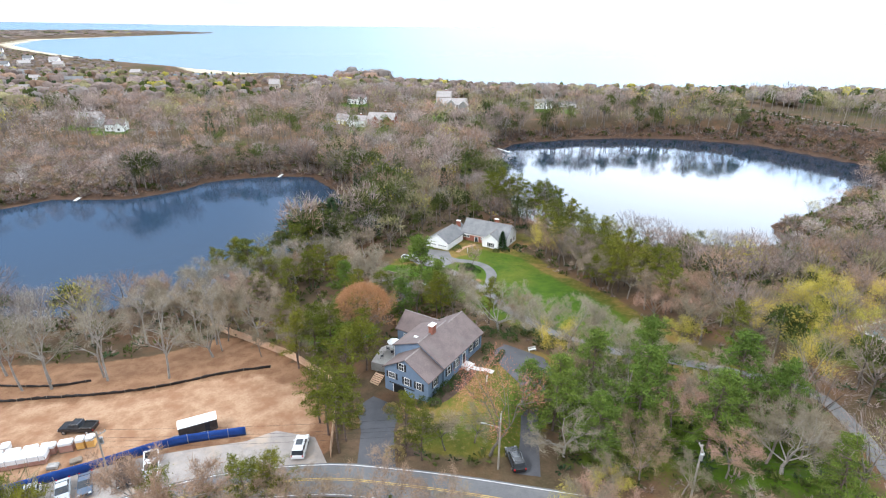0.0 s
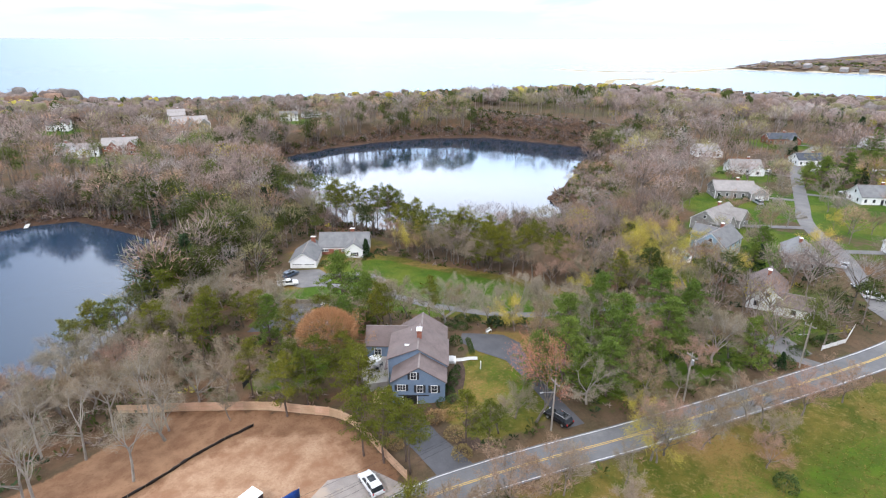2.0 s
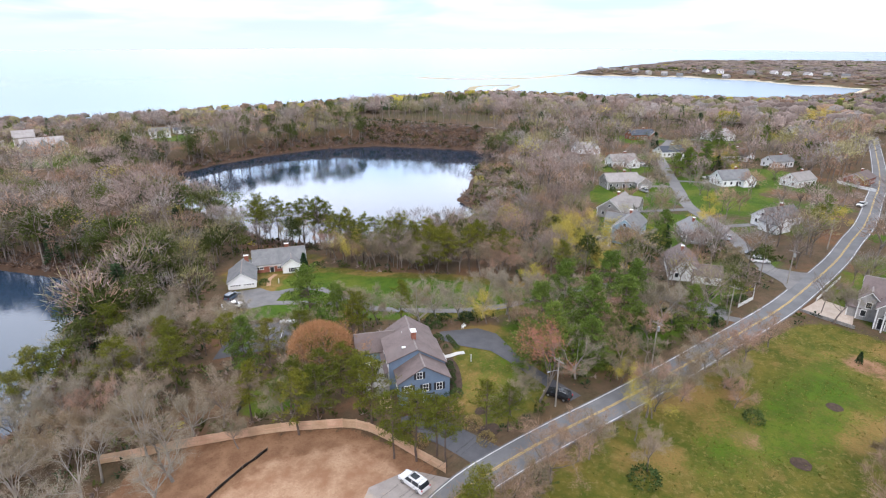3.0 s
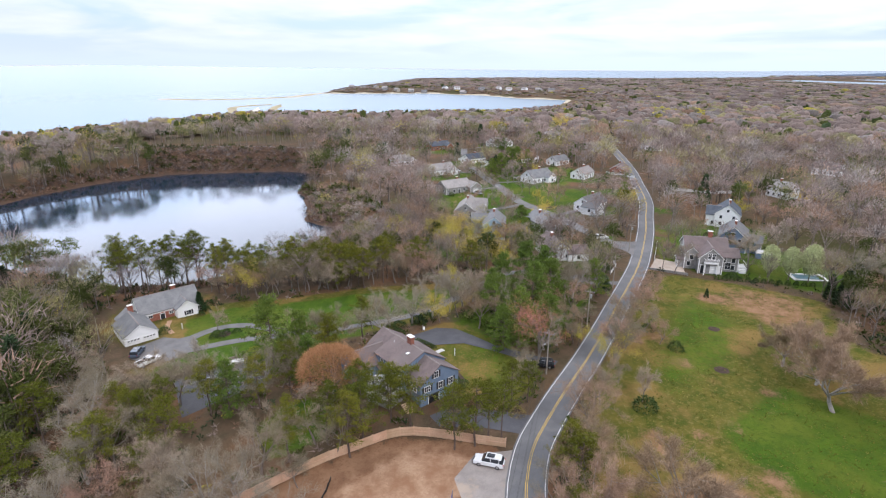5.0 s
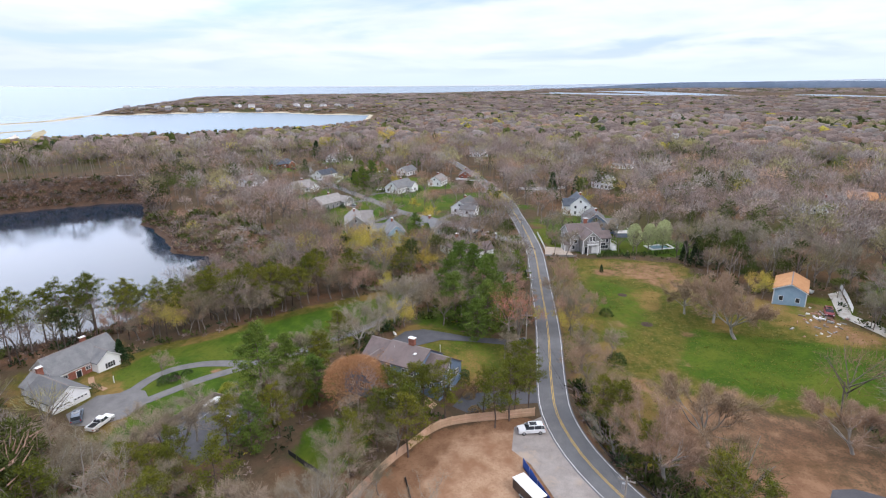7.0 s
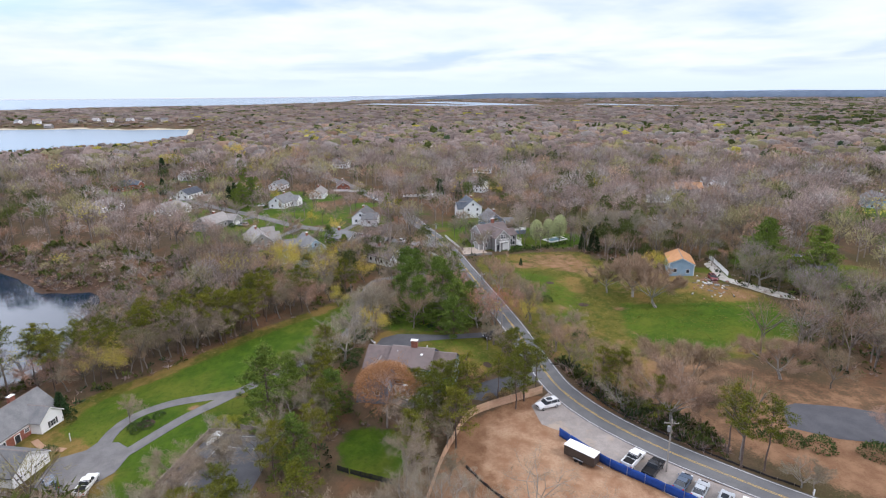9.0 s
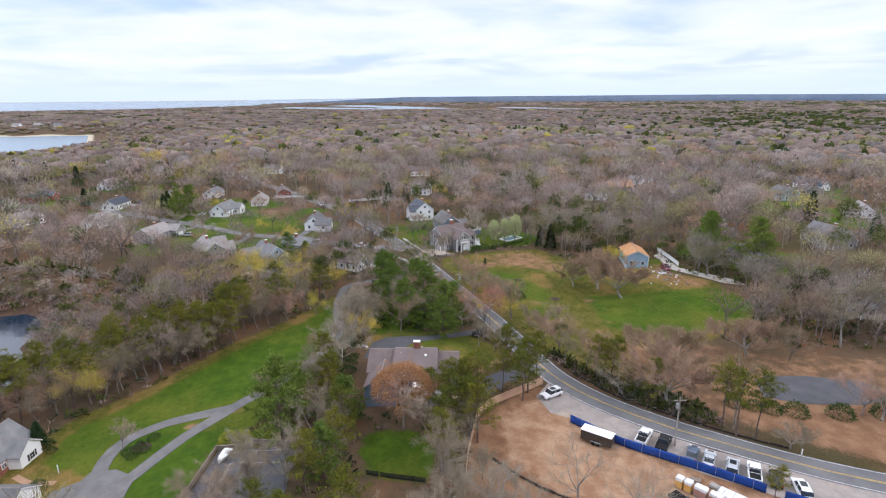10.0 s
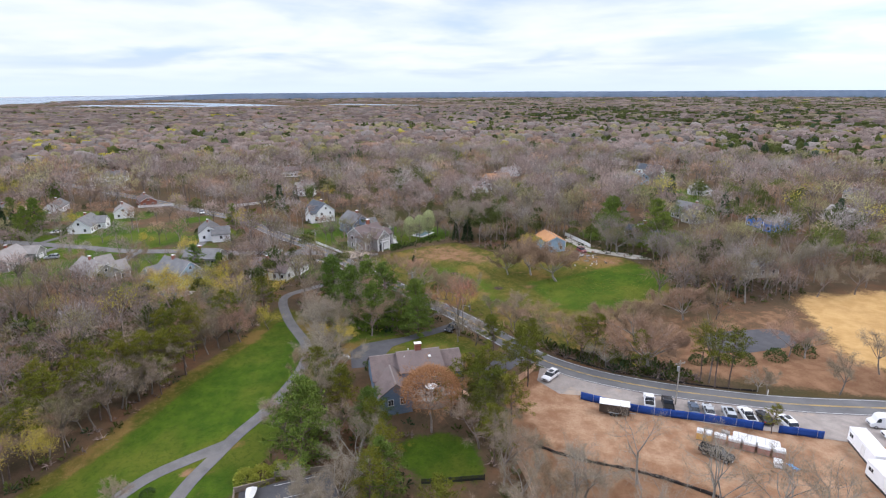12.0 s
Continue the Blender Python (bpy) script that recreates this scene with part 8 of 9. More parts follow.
def fabric_fence(name, label, points, height, mat, sag, post_mat, step):
    """Fabric hung on stakes along a line, creased and uneven."""
    line = spline(points, step)
    ob = thing(name, *points[0], label, "fence", z=0)
    inv = Matrix.Translation((-points[0][0], -points[0][1], 0))
    rng = random.Random(len(points) * 7)
    verts, faces = [], []
    for i, (x, y) in enumerate(line):
        z = elev(x, y)
        a, b = line[max(0, i - 1)], line[min(len(line) - 1, i + 1)]
        d = math.hypot(b[0] - a[0], b[1] - a[1])
        nx, ny = -(b[1] - a[1]) / d, (b[0] - a[0]) / d
        for k in range(4):
            off = rng.uniform(-sag, sag)
            verts.append((x + nx * off, y + ny * off, z + height * k / 3 + (rng.uniform(-sag, sag) * 0.8 if k == 3 else 0)))
    for i in range(len(line) - 1):
        for k in range(3):
            faces.append((i * 4 + k, i * 4 + 4 + k, i * 4 + 5 + k, i * 4 + 1 + k))
    sheet_ob = np_mesh("fabric", verts, faces, M[mat], ob)
    sheet_ob.matrix_basis = inv
    solid = sheet_ob.modifiers.new("thickness", "SOLIDIFY")
    solid.thickness = 0.03
    me = shared(("stake", height), lambda: boxes((-.035, .035, -.035, .035, -.3, height + .12)), M[post_mat])
    for i in range(0, len(line), 3):
        place("stake", me, ob, inv @ pose(*line[i], elev(*line[i])))


plank_fence()
fabric_fence("screen_fence", "bright blue fabric screen fence along the parking strip", [(-34.4, 74.4), (-38, 73.6), (-43.5, 72.2), (-47.3, 70.6), (-54.2, 66.9), (-60, 64), (-65, 61.6)], 1.7, "blue_screen", 0.05, "grey_metal", 0.9)
fabric_fence("screen_fence", "bright blue fabric screen fence beyond a small pine", [(-67.2, 60.4), (-70, 58.8), (-73.7, 56.8)], 1.6, "blue_screen", 0.05, "grey_metal", 0.9)
fabric_fence("silt_fence", "sagging black silt fence across the bare dirt", [(-95, 84), (-80, 83.4), (-73.7, 84.2), (-61.4, 85.6), (-52.5, 88), (-44, 91.6), (-36, 93.6)], 0.55, "black_fabric", 0.12, "old_wood", 0.8)
fabric_fence("silt_fence", "low black silt fence at the woods' edge", [(-96, 91), (-84, 88.5), (-74, 88.2), (-68, 90)], 0.45, "black_fabric", 0.1, "old_wood", 0.8)
fabric_fence("silt_fence", "low dark silt fence beside the road verge", [(-20, 60.6), (-32, 59.6), (-43, 55.6), (-53, 50.6), (-60, 46.2)], 0.4, "black_fabric", 0.1, "old_wood", 0.8)


def trailer(x, y, turn):
    ob = thing("cargo_trailer", x, y, "dark brown enclosed cargo trailer with white roof", "trailer", turn=turn)
    part("body", rounded(boxes((-2.8, 2.8, -1.05, 1.05, .55, 2.35)), .05), M["brown_metal"], ob)
    part("roof", rounded(boxes((-2.86, 2.86, -1.1, 1.1, 2.35, 2.5)), .05), M["wall_white"], ob)
    part("door", boxes((2.8, 2.83, -.9, .9, .65, 2.25)), M["brown_metal"], ob)
    part("side_door", boxes((1.0, 1.7, -1.08, -1.05, .7, 2.1)), M["shutter"], ob)
    part("tongue", boxes((-4.0, -2.7, -.06, .06, .5, .6)), M["grey_metal"], ob)
    for s in (-1, 1):
        for wx in (-.45, .45):
            part("wheel", rounded(rod(bmesh.new(), (wx, s * 1.0 - .1, .34), (wx, s * 1.0 + .1, .34), .34, 14), .03, 1), M["rubber"], ob)
        part("fender", boxes((-.95, .95, s * 1.12 - .1, s * 1.12 + .1, .72, .8), bevel=.03), M["grey_metal"], ob)
    return ob


trailer(-42.0, 74.9, 26)


def pallet_stack(x, y, turn, h, mat, label, w=1.9, d=1.2, wrap=True):
    """A wooden pallet with a load and a plastic sheet over its top."""
    ob = thing("wrapped_pallet", x, y, label, "pallet", "pallets of building stone", turn=turn)
    for i in range(3):
        yy = (i - 1) * d * 0.42
        part("runner", boxes((-w / 2, w / 2, yy - .05, yy + .05, 0, .12)), M["old_wood"], ob)
    for i in range(7):
        part("plank", boxes((-w / 2 + w * i / 7, -w / 2 + w * i / 7 + .17, -d / 2, d / 2, .12, .145)), M["old_wood"], ob)
    rows = 4
    for i in range(rows):
        z0 = .145 + (h - .2) * i / rows
        part("layer", rounded(boxes((-w / 2 + .03, w / 2 - .03, -d / 2 + .03, d / 2 - .03, z0 + .012, z0 + (h - .2) / rows)), .03, 1), M[mat], ob)
    if wrap:
        part("wrapping", rounded(boxes((-w / 2 - .01, w / 2 + .01, -d / 2 - .01, d / 2 + .01, h * .70, h + .03)), .08), M["white_wrap"], ob, "white plastic sheet over the load")
    return ob


for x, y in ((-57.2, 72.0), (-58.5, 71.6)):
    pallet_stack(x, y, 16, 1.9, "orange_pallet", "pallet of orange crates under white wrap", 1.15)
for i in range(5):
    pallet_stack(-60.3 - i * 2.2, 71.0 - i * 0.64, 16, 1.75 - 0.05 * (i % 2), "red_brown", "pallet of red-brown brick under white wrap")
pallet_stack(-69.6, 71.0, 110, 1.1, "white_wrap", "small white wrapped bundle on the dirt", 1.5)
pallet_stack(-57.6, 68.6, 30, 0.5, "old_wood", "low stack of weathered boards on a pallet", 1.6, 1.1, False)
pallet_stack(-60.2, 67.4, 10, 0.6, "stone", "low pallet of grey stone", 1.5, 1.1, False)


def tarp(x, y, turn):
    ob = thing("tarpaulin", x, y, "crumpled light blue tarpaulin on the dirt", "tarpaulin", turn=turn)
    rng = np.random.default_rng(8)
    bm = bmesh.new()
    bmesh.ops.create_grid(bm, x_segments=8, y_segments=5, size=0.5)
    for v in bm.verts:
        v.co = Vector((v.co.x * 1.9, v.co.y * 0.8 + v.co.x * 0.2, 0.05 + abs(rng.normal()) * 0.13))
    part("sheet", bm, M["blue_tarp"], ob)


tarp(-71.6, 69.6, 150)


def container(x, y, turn, L, W, H, mat, label, name):
    ob = thing(name, x, y, label, "trailer", turn=turn)
    part("body", rounded(boxes((-L / 2, L / 2, -W / 2, W / 2, .45, H)), .06), M[mat], ob)
    part("roof", rounded(boxes((-L / 2 - .04, L / 2 + .04, -W / 2 - .04, W / 2 + .04, H, H + .1)), .04), M["wall_white"], ob)
    part("skirt", boxes((-L / 2 + .2, L / 2 - .2, -W / 2 + .1, W / 2 - .1, 0, .45)), M["shutter"], ob)
    for s in (-1, 1):
        window(ob, -L * .36, s * W / 2, H * .66, 1.1, .7, 0 if s < 0 else 180, False, 2, 1)
    window(ob, L / 2, 0, H * .66, 1.0, .7, 90, False, 2, 1)
    door(ob, L * .1, -W / 2, .5, .9, 1.9, 0, "trim")
    return ob


def long_stack(x, y, turn):
    ob = thing("wrapped_stack", x, y, "long stack of boards under pale blue-white sheeting", "building material", turn=turn)
    for i in range(4):
        part("bearer", boxes((-3.2 + i * 2.1, -3.05 + i * 2.1, -1, 1, 0, .15)), M["old_wood"], ob)
    part("timber_load", rounded(boxes((-3.6, 3.6, -1.0, 1.0, .15, 1.3)), .03, 1), M["red_brown"], ob)
    part("sheeting", rounded(boxes((-3.66, 3.66, -1.06, 1.06, 0.8, 1.75)), .1), M["white_wrap"], ob, "pale plastic sheeting")
    for i in range(5):
        part("strap", boxes((-2.8 + i * 1.4, -2.72 + i * 1.4, -1.075, 1.075, .7, 1.765)), M["grey_metal"], ob)


long_stack(-65.4, 68.1, 16)
container(-80.2, 57.4, 122, 8.5, 2.6, 2.9, "wall_white", "white office trailer on the building lot", "office_trailer")
container(-84.5, 66.2, 128, 9, 3, 3.0, "wall_white", "large white storage trailer on the lot", "storage_trailer")

# ---- road side ----
def utility_pole(x, y, turn, arm=True, can=True, lamp=False, h=10.2):
    ob = thing("utility_pole", x, y, "weathered wooden utility pole with crossarm", "pole", "utility poles along the road", turn=turn)
    part("pole", rod(bmesh.new(), (0, 0, -.5), (0, 0, h), .16, 8, .11), M["pole_wood"], ob)
    if arm:
        part("crossarm", boxes((-1.15, 1.15, -.06, .06, h - .75, h - .6), bevel=.01), M["pole_wood"], ob)
        for s in (-1.05, -.45, .45, 1.05):
            part("insulator", rod(bmesh.new(), (s, 0, h - .6), (s, 0, h - .4), .05, 6), M["grey_metal"], ob)
    if can:
        part("transformer", rounded(rod(bmesh.new(), (.34, 0, h - 2.2), (.34, 0, h - 1.2), .24, 10), .03, 1), M["grey_metal"], ob)
    if lamp:
        part("lamp_arm", rod(bmesh.new(), (0, 0, h - 2.4), (0, -2.2, h - 1.9), .04, 6), M["grey_metal"], ob)
        part("lamp_head", rounded(boxes((-.12, .12, -2.7, -2.1, h - 1.98, h - 1.84)), .03), M["grey_metal"], ob)
    return ob


POLES = [(-49.6, 63.6, 62), (4.6, 66.6, -100), (30, 60.6, -98), (58.6, 55.8, -98), (92, 52.0, -94), (130, 50.4, -92)]
for i, (x, y, a) in enumerate(POLES):
    utility_pole(x, y, a, True, i % 2 == 0, i in (1, 3), 9.8)


def wire(p, q, sag):
    """One sagging cable as a continuous tube."""
    bm = bmesh.new()
    a, b = Vector(p), Vector(q)
    side = (b - a).cross(Vector((0, 0, 1))).normalized() * 0.014
    rings = []
    for i in range(11):
        c = a.lerp(b, i / 10) - Vector((0, 0, sag * 4 * (i / 10) * (1 - i / 10)))
        rings.append([bm.verts.new(c + side), bm.verts.new(c - side), bm.verts.new(c + Vector((0, 0, 0.02)))])
    for u, v in zip(rings, rings[1:]):
        for k in range(3):
            bm.faces.new((u[k], u[(k + 1) % 3], v[(k + 1) % 3], v[k]))
    return bm


cables = thing("power_cables", 0, 60, "thin black power cables strung between poles", "cable", z=0)
for (x0, y0, _), (x1, y1, _) in zip(POLES, POLES[1:]):
    if abs(x1 - x0) > 60:
        continue
    for off, drop in ((-.8, .35), (.8, .35), (0, 1.6), (0, 2.6)):
        part("cable", wire((x0, y0 - 60 + off, elev(x0, y0) + 9.8 - drop), (x1, y1 - 60 + off, elev(x1, y1) + 9.8 - drop), .6), M["wire"], cables)


def comb_panel(length, h, teeth):
    """A fence panel cut from one board: a rail with pointed pickets."""
    outline = [(0, h * .15), (length, h * .15)]
    w = length / teeth
    for k in range(teeth):
        x = length - k * w
        outline += [(x, h * .93), (x - w * .36, h), (x - w * .72, h * .93), (x - w * .72, h * .45), (x - w, h * .45)]
    bm = bmesh.new()
    front = bm.faces.new([bm.verts.new((a, -.015, b)) for a, b in outline])
    made = bmesh.ops.extrude_face_region(bm, geom=[front])
    for v in made["geom"]:
        if isinstance(v, bmesh.types.BMVert):
            v.co.y = .015
    bmesh.ops.recalc_face_normals(bm, faces=bm.faces[:])
    return bm


def picket_fence(points, h, mat, label, rail_only=False):
    ob = thing("picket_fence", *points[0], label, "fence", z=0)
    inv = Matrix.Translation((-points[0][0], -points[0][1], 0))
    for p, q in zip(points, points[1:]):
        d = math.hypot(q[0] - p[0], q[1] - p[1])
        a = math.degrees(math.atan2(q[1] - p[1], q[0] - p[0]))
        n = max(1, round(d / 2.2))
        for i in range(n):
            x, y = p[0] + (q[0] - p[0]) * i / n, p[1] + (q[1] - p[1]) * i / n
            z = elev(x, y)
            m = inv @ pose(x, y, z, 0, 0, a)
            place("post", shared(("picket_post", h, mat), lambda: boxes((-.06, .06, -.06, .06, -.2, h + .1), bevel=.01), M[mat]), ob, m)
            if rail_only:
                me = shared(("rails", h, mat), lambda: comb_panel(2.2, h, 1), M[mat])
            else:
                me = shared(("pickets", h, mat), lambda: comb_panel(2.2, h, 15), M[mat])
            place("panel", me, ob, m)
    return ob


picket_fence([(69, 56.8), (76, 55.6), (84, 57.5)], 1.1, "trim", "white picket fence beside the road")
picket_fence([(86, 44), (94, 43.4), (106, 42.6)], 1.1, "trim", "white picket fence before the large house")
picket_fence([(31.5, -28), (23, -23.5), (14.6, -18.6)], 1.7, "trim", "white board fence along the shell drive")
picket_fence([(228, 140), (240, 138), (252, 145)], 1.5, "trim", "white fence round a neighbour's yard")
picket_fence([(-34.8, 106.2), (-31, 110.4), (-27.4, 114.1)], 1.2, "shutter", "dark wire garden fence at the back lawn")


def retaining_wall(points, h, mat, name, label):
    ob = thing(name, *points[0], label, "wall", z=0)
    inv = Matrix.Translation((-points[0][0], -points[0][1], 0))
    for p, q in zip(points, points[1:]):
        d = math.hypot(q[0] - p[0], q[1] - p[1])
        a = math.degrees(math.atan2(q[1] - p[1], q[0] - p[0]))
        z = max(elev(*p), elev(*q))
        n = max(1, int(h / .2))
        for k in range(n):
            bm = boxes((-.05, d + .05, -.12 + .02 * (k % 2), .12 + .02 * (k % 2), -.2 + k * .2, k * .2 - .012), bevel=.015)
            part("timber", bm, M[mat], ob, m=inv @ pose(p[0], p[1], z, 0, 0, a))


retaining_wall([(-18, 142.8), (-4.6, 134.8), (-7.3, 128.8), (-13, 121)], 1.2, "old_wood", "retaining_wall", "dark timber retaining wall round the old court")
retaining_wall([(76.5, 34.5), (78, 45.8)], .8, "stone", "retaining_wall", "low stone wall before the paved forecourt")


def boat(x, y, turn, L, label, covered=True):
    ob = thing("boat", x, y, label, "boat", turn=turn)
    bm = bmesh.new()
    ring = []
    for i in range(9):
        s = i / 8
        w = .85 * math.sin(math.pi * min(1, .42 + s * .58)) ** .6
        px = -L / 2 + L * s
        ring.append([bm.verts.new((px, -w, .95 + .15 * s)), bm.verts.new((px, -w * .55, .35 + .2 * s * s)), bm.verts.new((px, 0, .25 + .3 * s ** 3)), bm.verts.new((px, w * .55, .35 + .2 * s * s)), bm.verts.new((px, w, .95 + .15 * s))])
    for a, b in zip(ring, ring[1:]):
        for k in range(4):
            bm.faces.new((a[k], a[k + 1], b[k + 1], b[k]))
    bm.faces.new(ring[0])
    part("hull", bm, M["wall_white"], ob)
    bm = bmesh.new()
    ring = []
    for i in range(9):
        s = i / 8
        w = .88 * math.sin(math.pi * min(1, .42 + s * .58)) ** .6
        px = -L / 2 + L * s
        ring.append([bm.verts.new((px, -w, .97 + .15 * s)), bm.verts.new((px, 0, 1.15 + .2 * math.sin(math.pi * s))), bm.verts.new((px, w, .97 + .15 * s))])
    for a, b in zip(ring, ring[1:]):
        for k in range(2):
            bm.faces.new((a[k], a[k + 1], b[k + 1], b[k]))
    part("cover", bm, M["canvas"], ob, "pale canvas boat cover")
    for px in (-L * .25, L * .2):
        part("cradle", boxes((px - .1, px + .1, -.6, .6, 0, .42)), M["old_wood"], ob)
    return ob


boat(-8.2, 133.8, 143, 3.9, "white boat under a pale cover on the court")
boat(31, -17, 20, 5, "small white boat on a fenced lawn")


def garden_bench(x, y, turn):
    ob = thing("garden_bench", x, y, "white painted garden bench at the lawn's edge", "bench", turn=turn)
    for sx in (-.7, .7):
        for sy in (-.2, .2):
            part("leg", boxes((sx - .04, sx + .04, sy - .04, sy + .04, 0, .42)), M["trim"], ob)
    part("seat", boxes((-.8, .8, -.26, .26, .42, .47), bevel=.01), M["trim"], ob)
    part("backrest", boxes((-.8, .8, .2, .26, .6, .9), bevel=.01), M["trim"], ob)


def patio_chair(x, y, turn):
    ob = thing("patio_chair", x, y, "dark metal patio chair", "chair", "patio chairs", turn=turn, z=2.72)
    for sx in (-.22, .22):
        for sy in (-.22, .22):
            part("leg", boxes((sx - .02, sx + .02, sy - .02, sy + .02, 0, .44)), M["shutter"], ob)
    part("seat", boxes((-.26, .26, -.26, .26, .44, .48)), M["shutter"], ob)
    part("backrest", boxes((-.26, .26, .22, .26, .48, .95)), M["shutter"], ob)


def parasol(x, y):
    ob = thing("garden_umbrella", x, y, "closed-pattern pale garden umbrella over a patio table", "umbrella", z=2.75 + 0.06)
    part("pole", rod(bmesh.new(), (0, 0, 0), (0, 0, 2.5), .03, 6), M["grey_metal"], ob)
    bm = bmesh.new()
    top = bm.verts.new((0, 0, 2.55))
    rim = [bm.verts.new((math.cos(a) * 1.25, math.sin(a) * 1.25, 1.95 + .05 * (i % 2))) for i, a in enumerate(np.linspace(0, 2 * np.pi, 16, endpoint=False))]
    for i in range(16):
        bm.faces.new((top, rim[i], rim[(i + 1) % 16]))
    part("canopy", bm, M["canvas"], ob)
    part("table", rounded(rod(bmesh.new(), (0, 0, .7), (0, 0, .75), .6, 14), .01, 1), M["grey_metal"], ob)
    part("base", rounded(rod(bmesh.new(), (0, 0, 0), (0, 0, .1), .3, 12), .02, 1), M["stone"], ob)


def local_main(x, y):
    """Plan place from the main house's own axes."""
    c, s = math.cos(radians(57.7)), math.sin(radians(57.7))
    return -7.6 + c * x - s * y, 88.9 + s * x + c * y


def patio():
    poly = [local_main(x, y) for x, y in ((-1, 5.4), (7.4, 5.4), (7.4, 9.5), (3, 11), (-2, 9.5))]
    bm = bmesh.new()
    top = [bm.verts.new((x, y, 2.72)) for x, y in poly]
    low = [bm.verts.new((x, y, 0.2)) for x, y in poly]
    bm.faces.new(top)
    for i in range(len(poly)):
        j = (i + 1) % len(poly)
        bm.faces.new((low[i], low[j], top[j], top[i]))
    bmesh.ops.recalc_face_normals(bm, faces=bm.faces[:])
    me = bpy.data.meshes.new("patio")
    bm.to_mesh(me)
    bm.free()
    me.materials.append(M["patio"])
    tagged(new("patio", me), "raised stone patio behind the blue-grey house", "patio", kind="structure")
    parasol(*local_main(3.4, 8.2))


patio()
garden_bench(14.2, 97.0, 20)
for k in range(4):
    patio_chair(*local_main(3.4 + 1.15 * math.cos(k * 1.57 + .4), 8.2 + 1.15 * math.sin(k * 1.57 + .4)), 57.7 + k * 90 - 65)
for lx, ly in ((0.2, 8.6), (6.4, 9.0)):
    patio_chair(*local_main(lx, ly), random.uniform(0, 360))


def wood_stair(x, y, turn, n):
    ob = thing("garden_steps", x, y, "timber garden steps beside the house", "steps", turn=turn)
    for i in range(n):
        part("step", boxes((i * .34, i * .34 + .3, -.9, .9, i * .18, i * .18 + .12), bevel=.01), M["fence_wood"], ob)
    for s in (-1, 1):
        part("stringer", rod(bmesh.new(), (0, s * .95, 0), (n * .34, s * .95, n * .18), .07, 4), M["fence_wood"], ob)


wood_stair(*local_main(-5.0, 6.6), 57.7, 6)
PATH_FRONT = [local_main(7.0, -6.9), local_main(7.2, -8.4), local_main(7.6, -9.6), local_main(7.6, -11.2)]
tagged(strip("path", spline(PATH_FRONT, .6), -.55, .55, .12, M["path_grey"]), "pale curved concrete path to the front steps", "path", kind="structure")
tagged(strip("path", spline([(1.5, 160.5), (4, 164.5), (7.5, 167)], .6), -.6, .6, .10, M["rust_leaf"]), "brick-red path across the front lawn", "path", kind="structure")

# ---- shrubs and beds ----
def shrub(x, y, r, h, mat="shrub", label="clipped dark green shrub", group="clipped shrubs", n=640, blade=.15):
    key = ("shrub", mat, USED.setdefault("shrub", 0) % 4)
    USED["shrub"] += 1
    rng = np.random.default_rng(500 + key[2])
    if key not in SHARED:
        v, f = shrub_ball(rng, 1, 1, 1, n, blade)
        ob = np_mesh("foliage", v, f, M[mat])
        SHARED[key] = ob.data
        bpy.data.objects.remove(ob)
        SHARED["stem"] = shared("stem", lambda: rod(bmesh.new(), (0, 0, -.1), (0, 0, .6), .05, 5), M["bark"])
    ob = thing("shrub", x, y, label, "shrub", group, turn=random.uniform(0, 360))
    place("foliage", SHARED[key], ob, Matrix.Diagonal((r, r, h, 1)))
    place("stem", SHARED["stem"], ob)


random.seed(33)
for x, y, r, h in ((-4.2, 83.6, 1.0, 1.5), (-2.6, 85.3, 1.15, 1.7), (-.9, 86.9, 1.1, 1.6), (.8, 88.6, .7, 1.0), (-6.3, 82.0, 1.3, 1.3), (-4.6, 81.6, 1.1, 1.1), (5.6, 96.6, 1.3, 1.9), (4.9, 93.6, .6, .8)):
    shrub(x, y, r, h)
for i in range(7):
    shrub(6.2 + i * .35, 91.6 + i * .75, .6, .75, label="small rounded shrub along the front path")
for x, y in ((12.7, 105), (15, 103.6), (18.6, 100.3), (21, 99), (23.5, 97.4), (8, 103), (5.5, 104.5), (10.5, 101.8)):
    shrub(x, y, random.uniform(1.2, 2), random.uniform(1.2, 2.2), label="dark evergreen shrub beside the drive")
for x, y, r in ((-3.2, 132.0, 1.9), (-4.8, 129.6, 2.1), (-6.2, 127.2, 1.9), (-7.6, 125.0, 1.7)):
    shrub(x, y, r, r * 1.15, "yellow_shrub", "bright yellow-green clipped shrub by the court", "yellow-green shrubs", 1500, .13)
for x, y in ((-12.2, 81.2), (-9.4, 79.6), (-7.6, 78.6), (-17.8, 80.6), (-18.2, 77.2), (-10.6, 69.6), (-9, 74)):
    shrub(x, y, random.uniform(1.2, 1.8), random.uniform(1.3, 2.2), "brown_shrub", "brown-gold budding shrub by the drive", "budding shrubs")
for x, y in ((3.2, 146.5), (5.4, 147), (6.4, 144.6), (4.2, 149), (2.6, 148.4)):
    shrub(x, y, random.uniform(.8, 1.5), random.uniform(.7, 1.2), label="dark shrub in the drive's island bed")
for i in range(13):
    shrub(76.3 + i * .1, 26.5 - i * 2.1, .75, 1.5, label="small evergreen in a planted row")
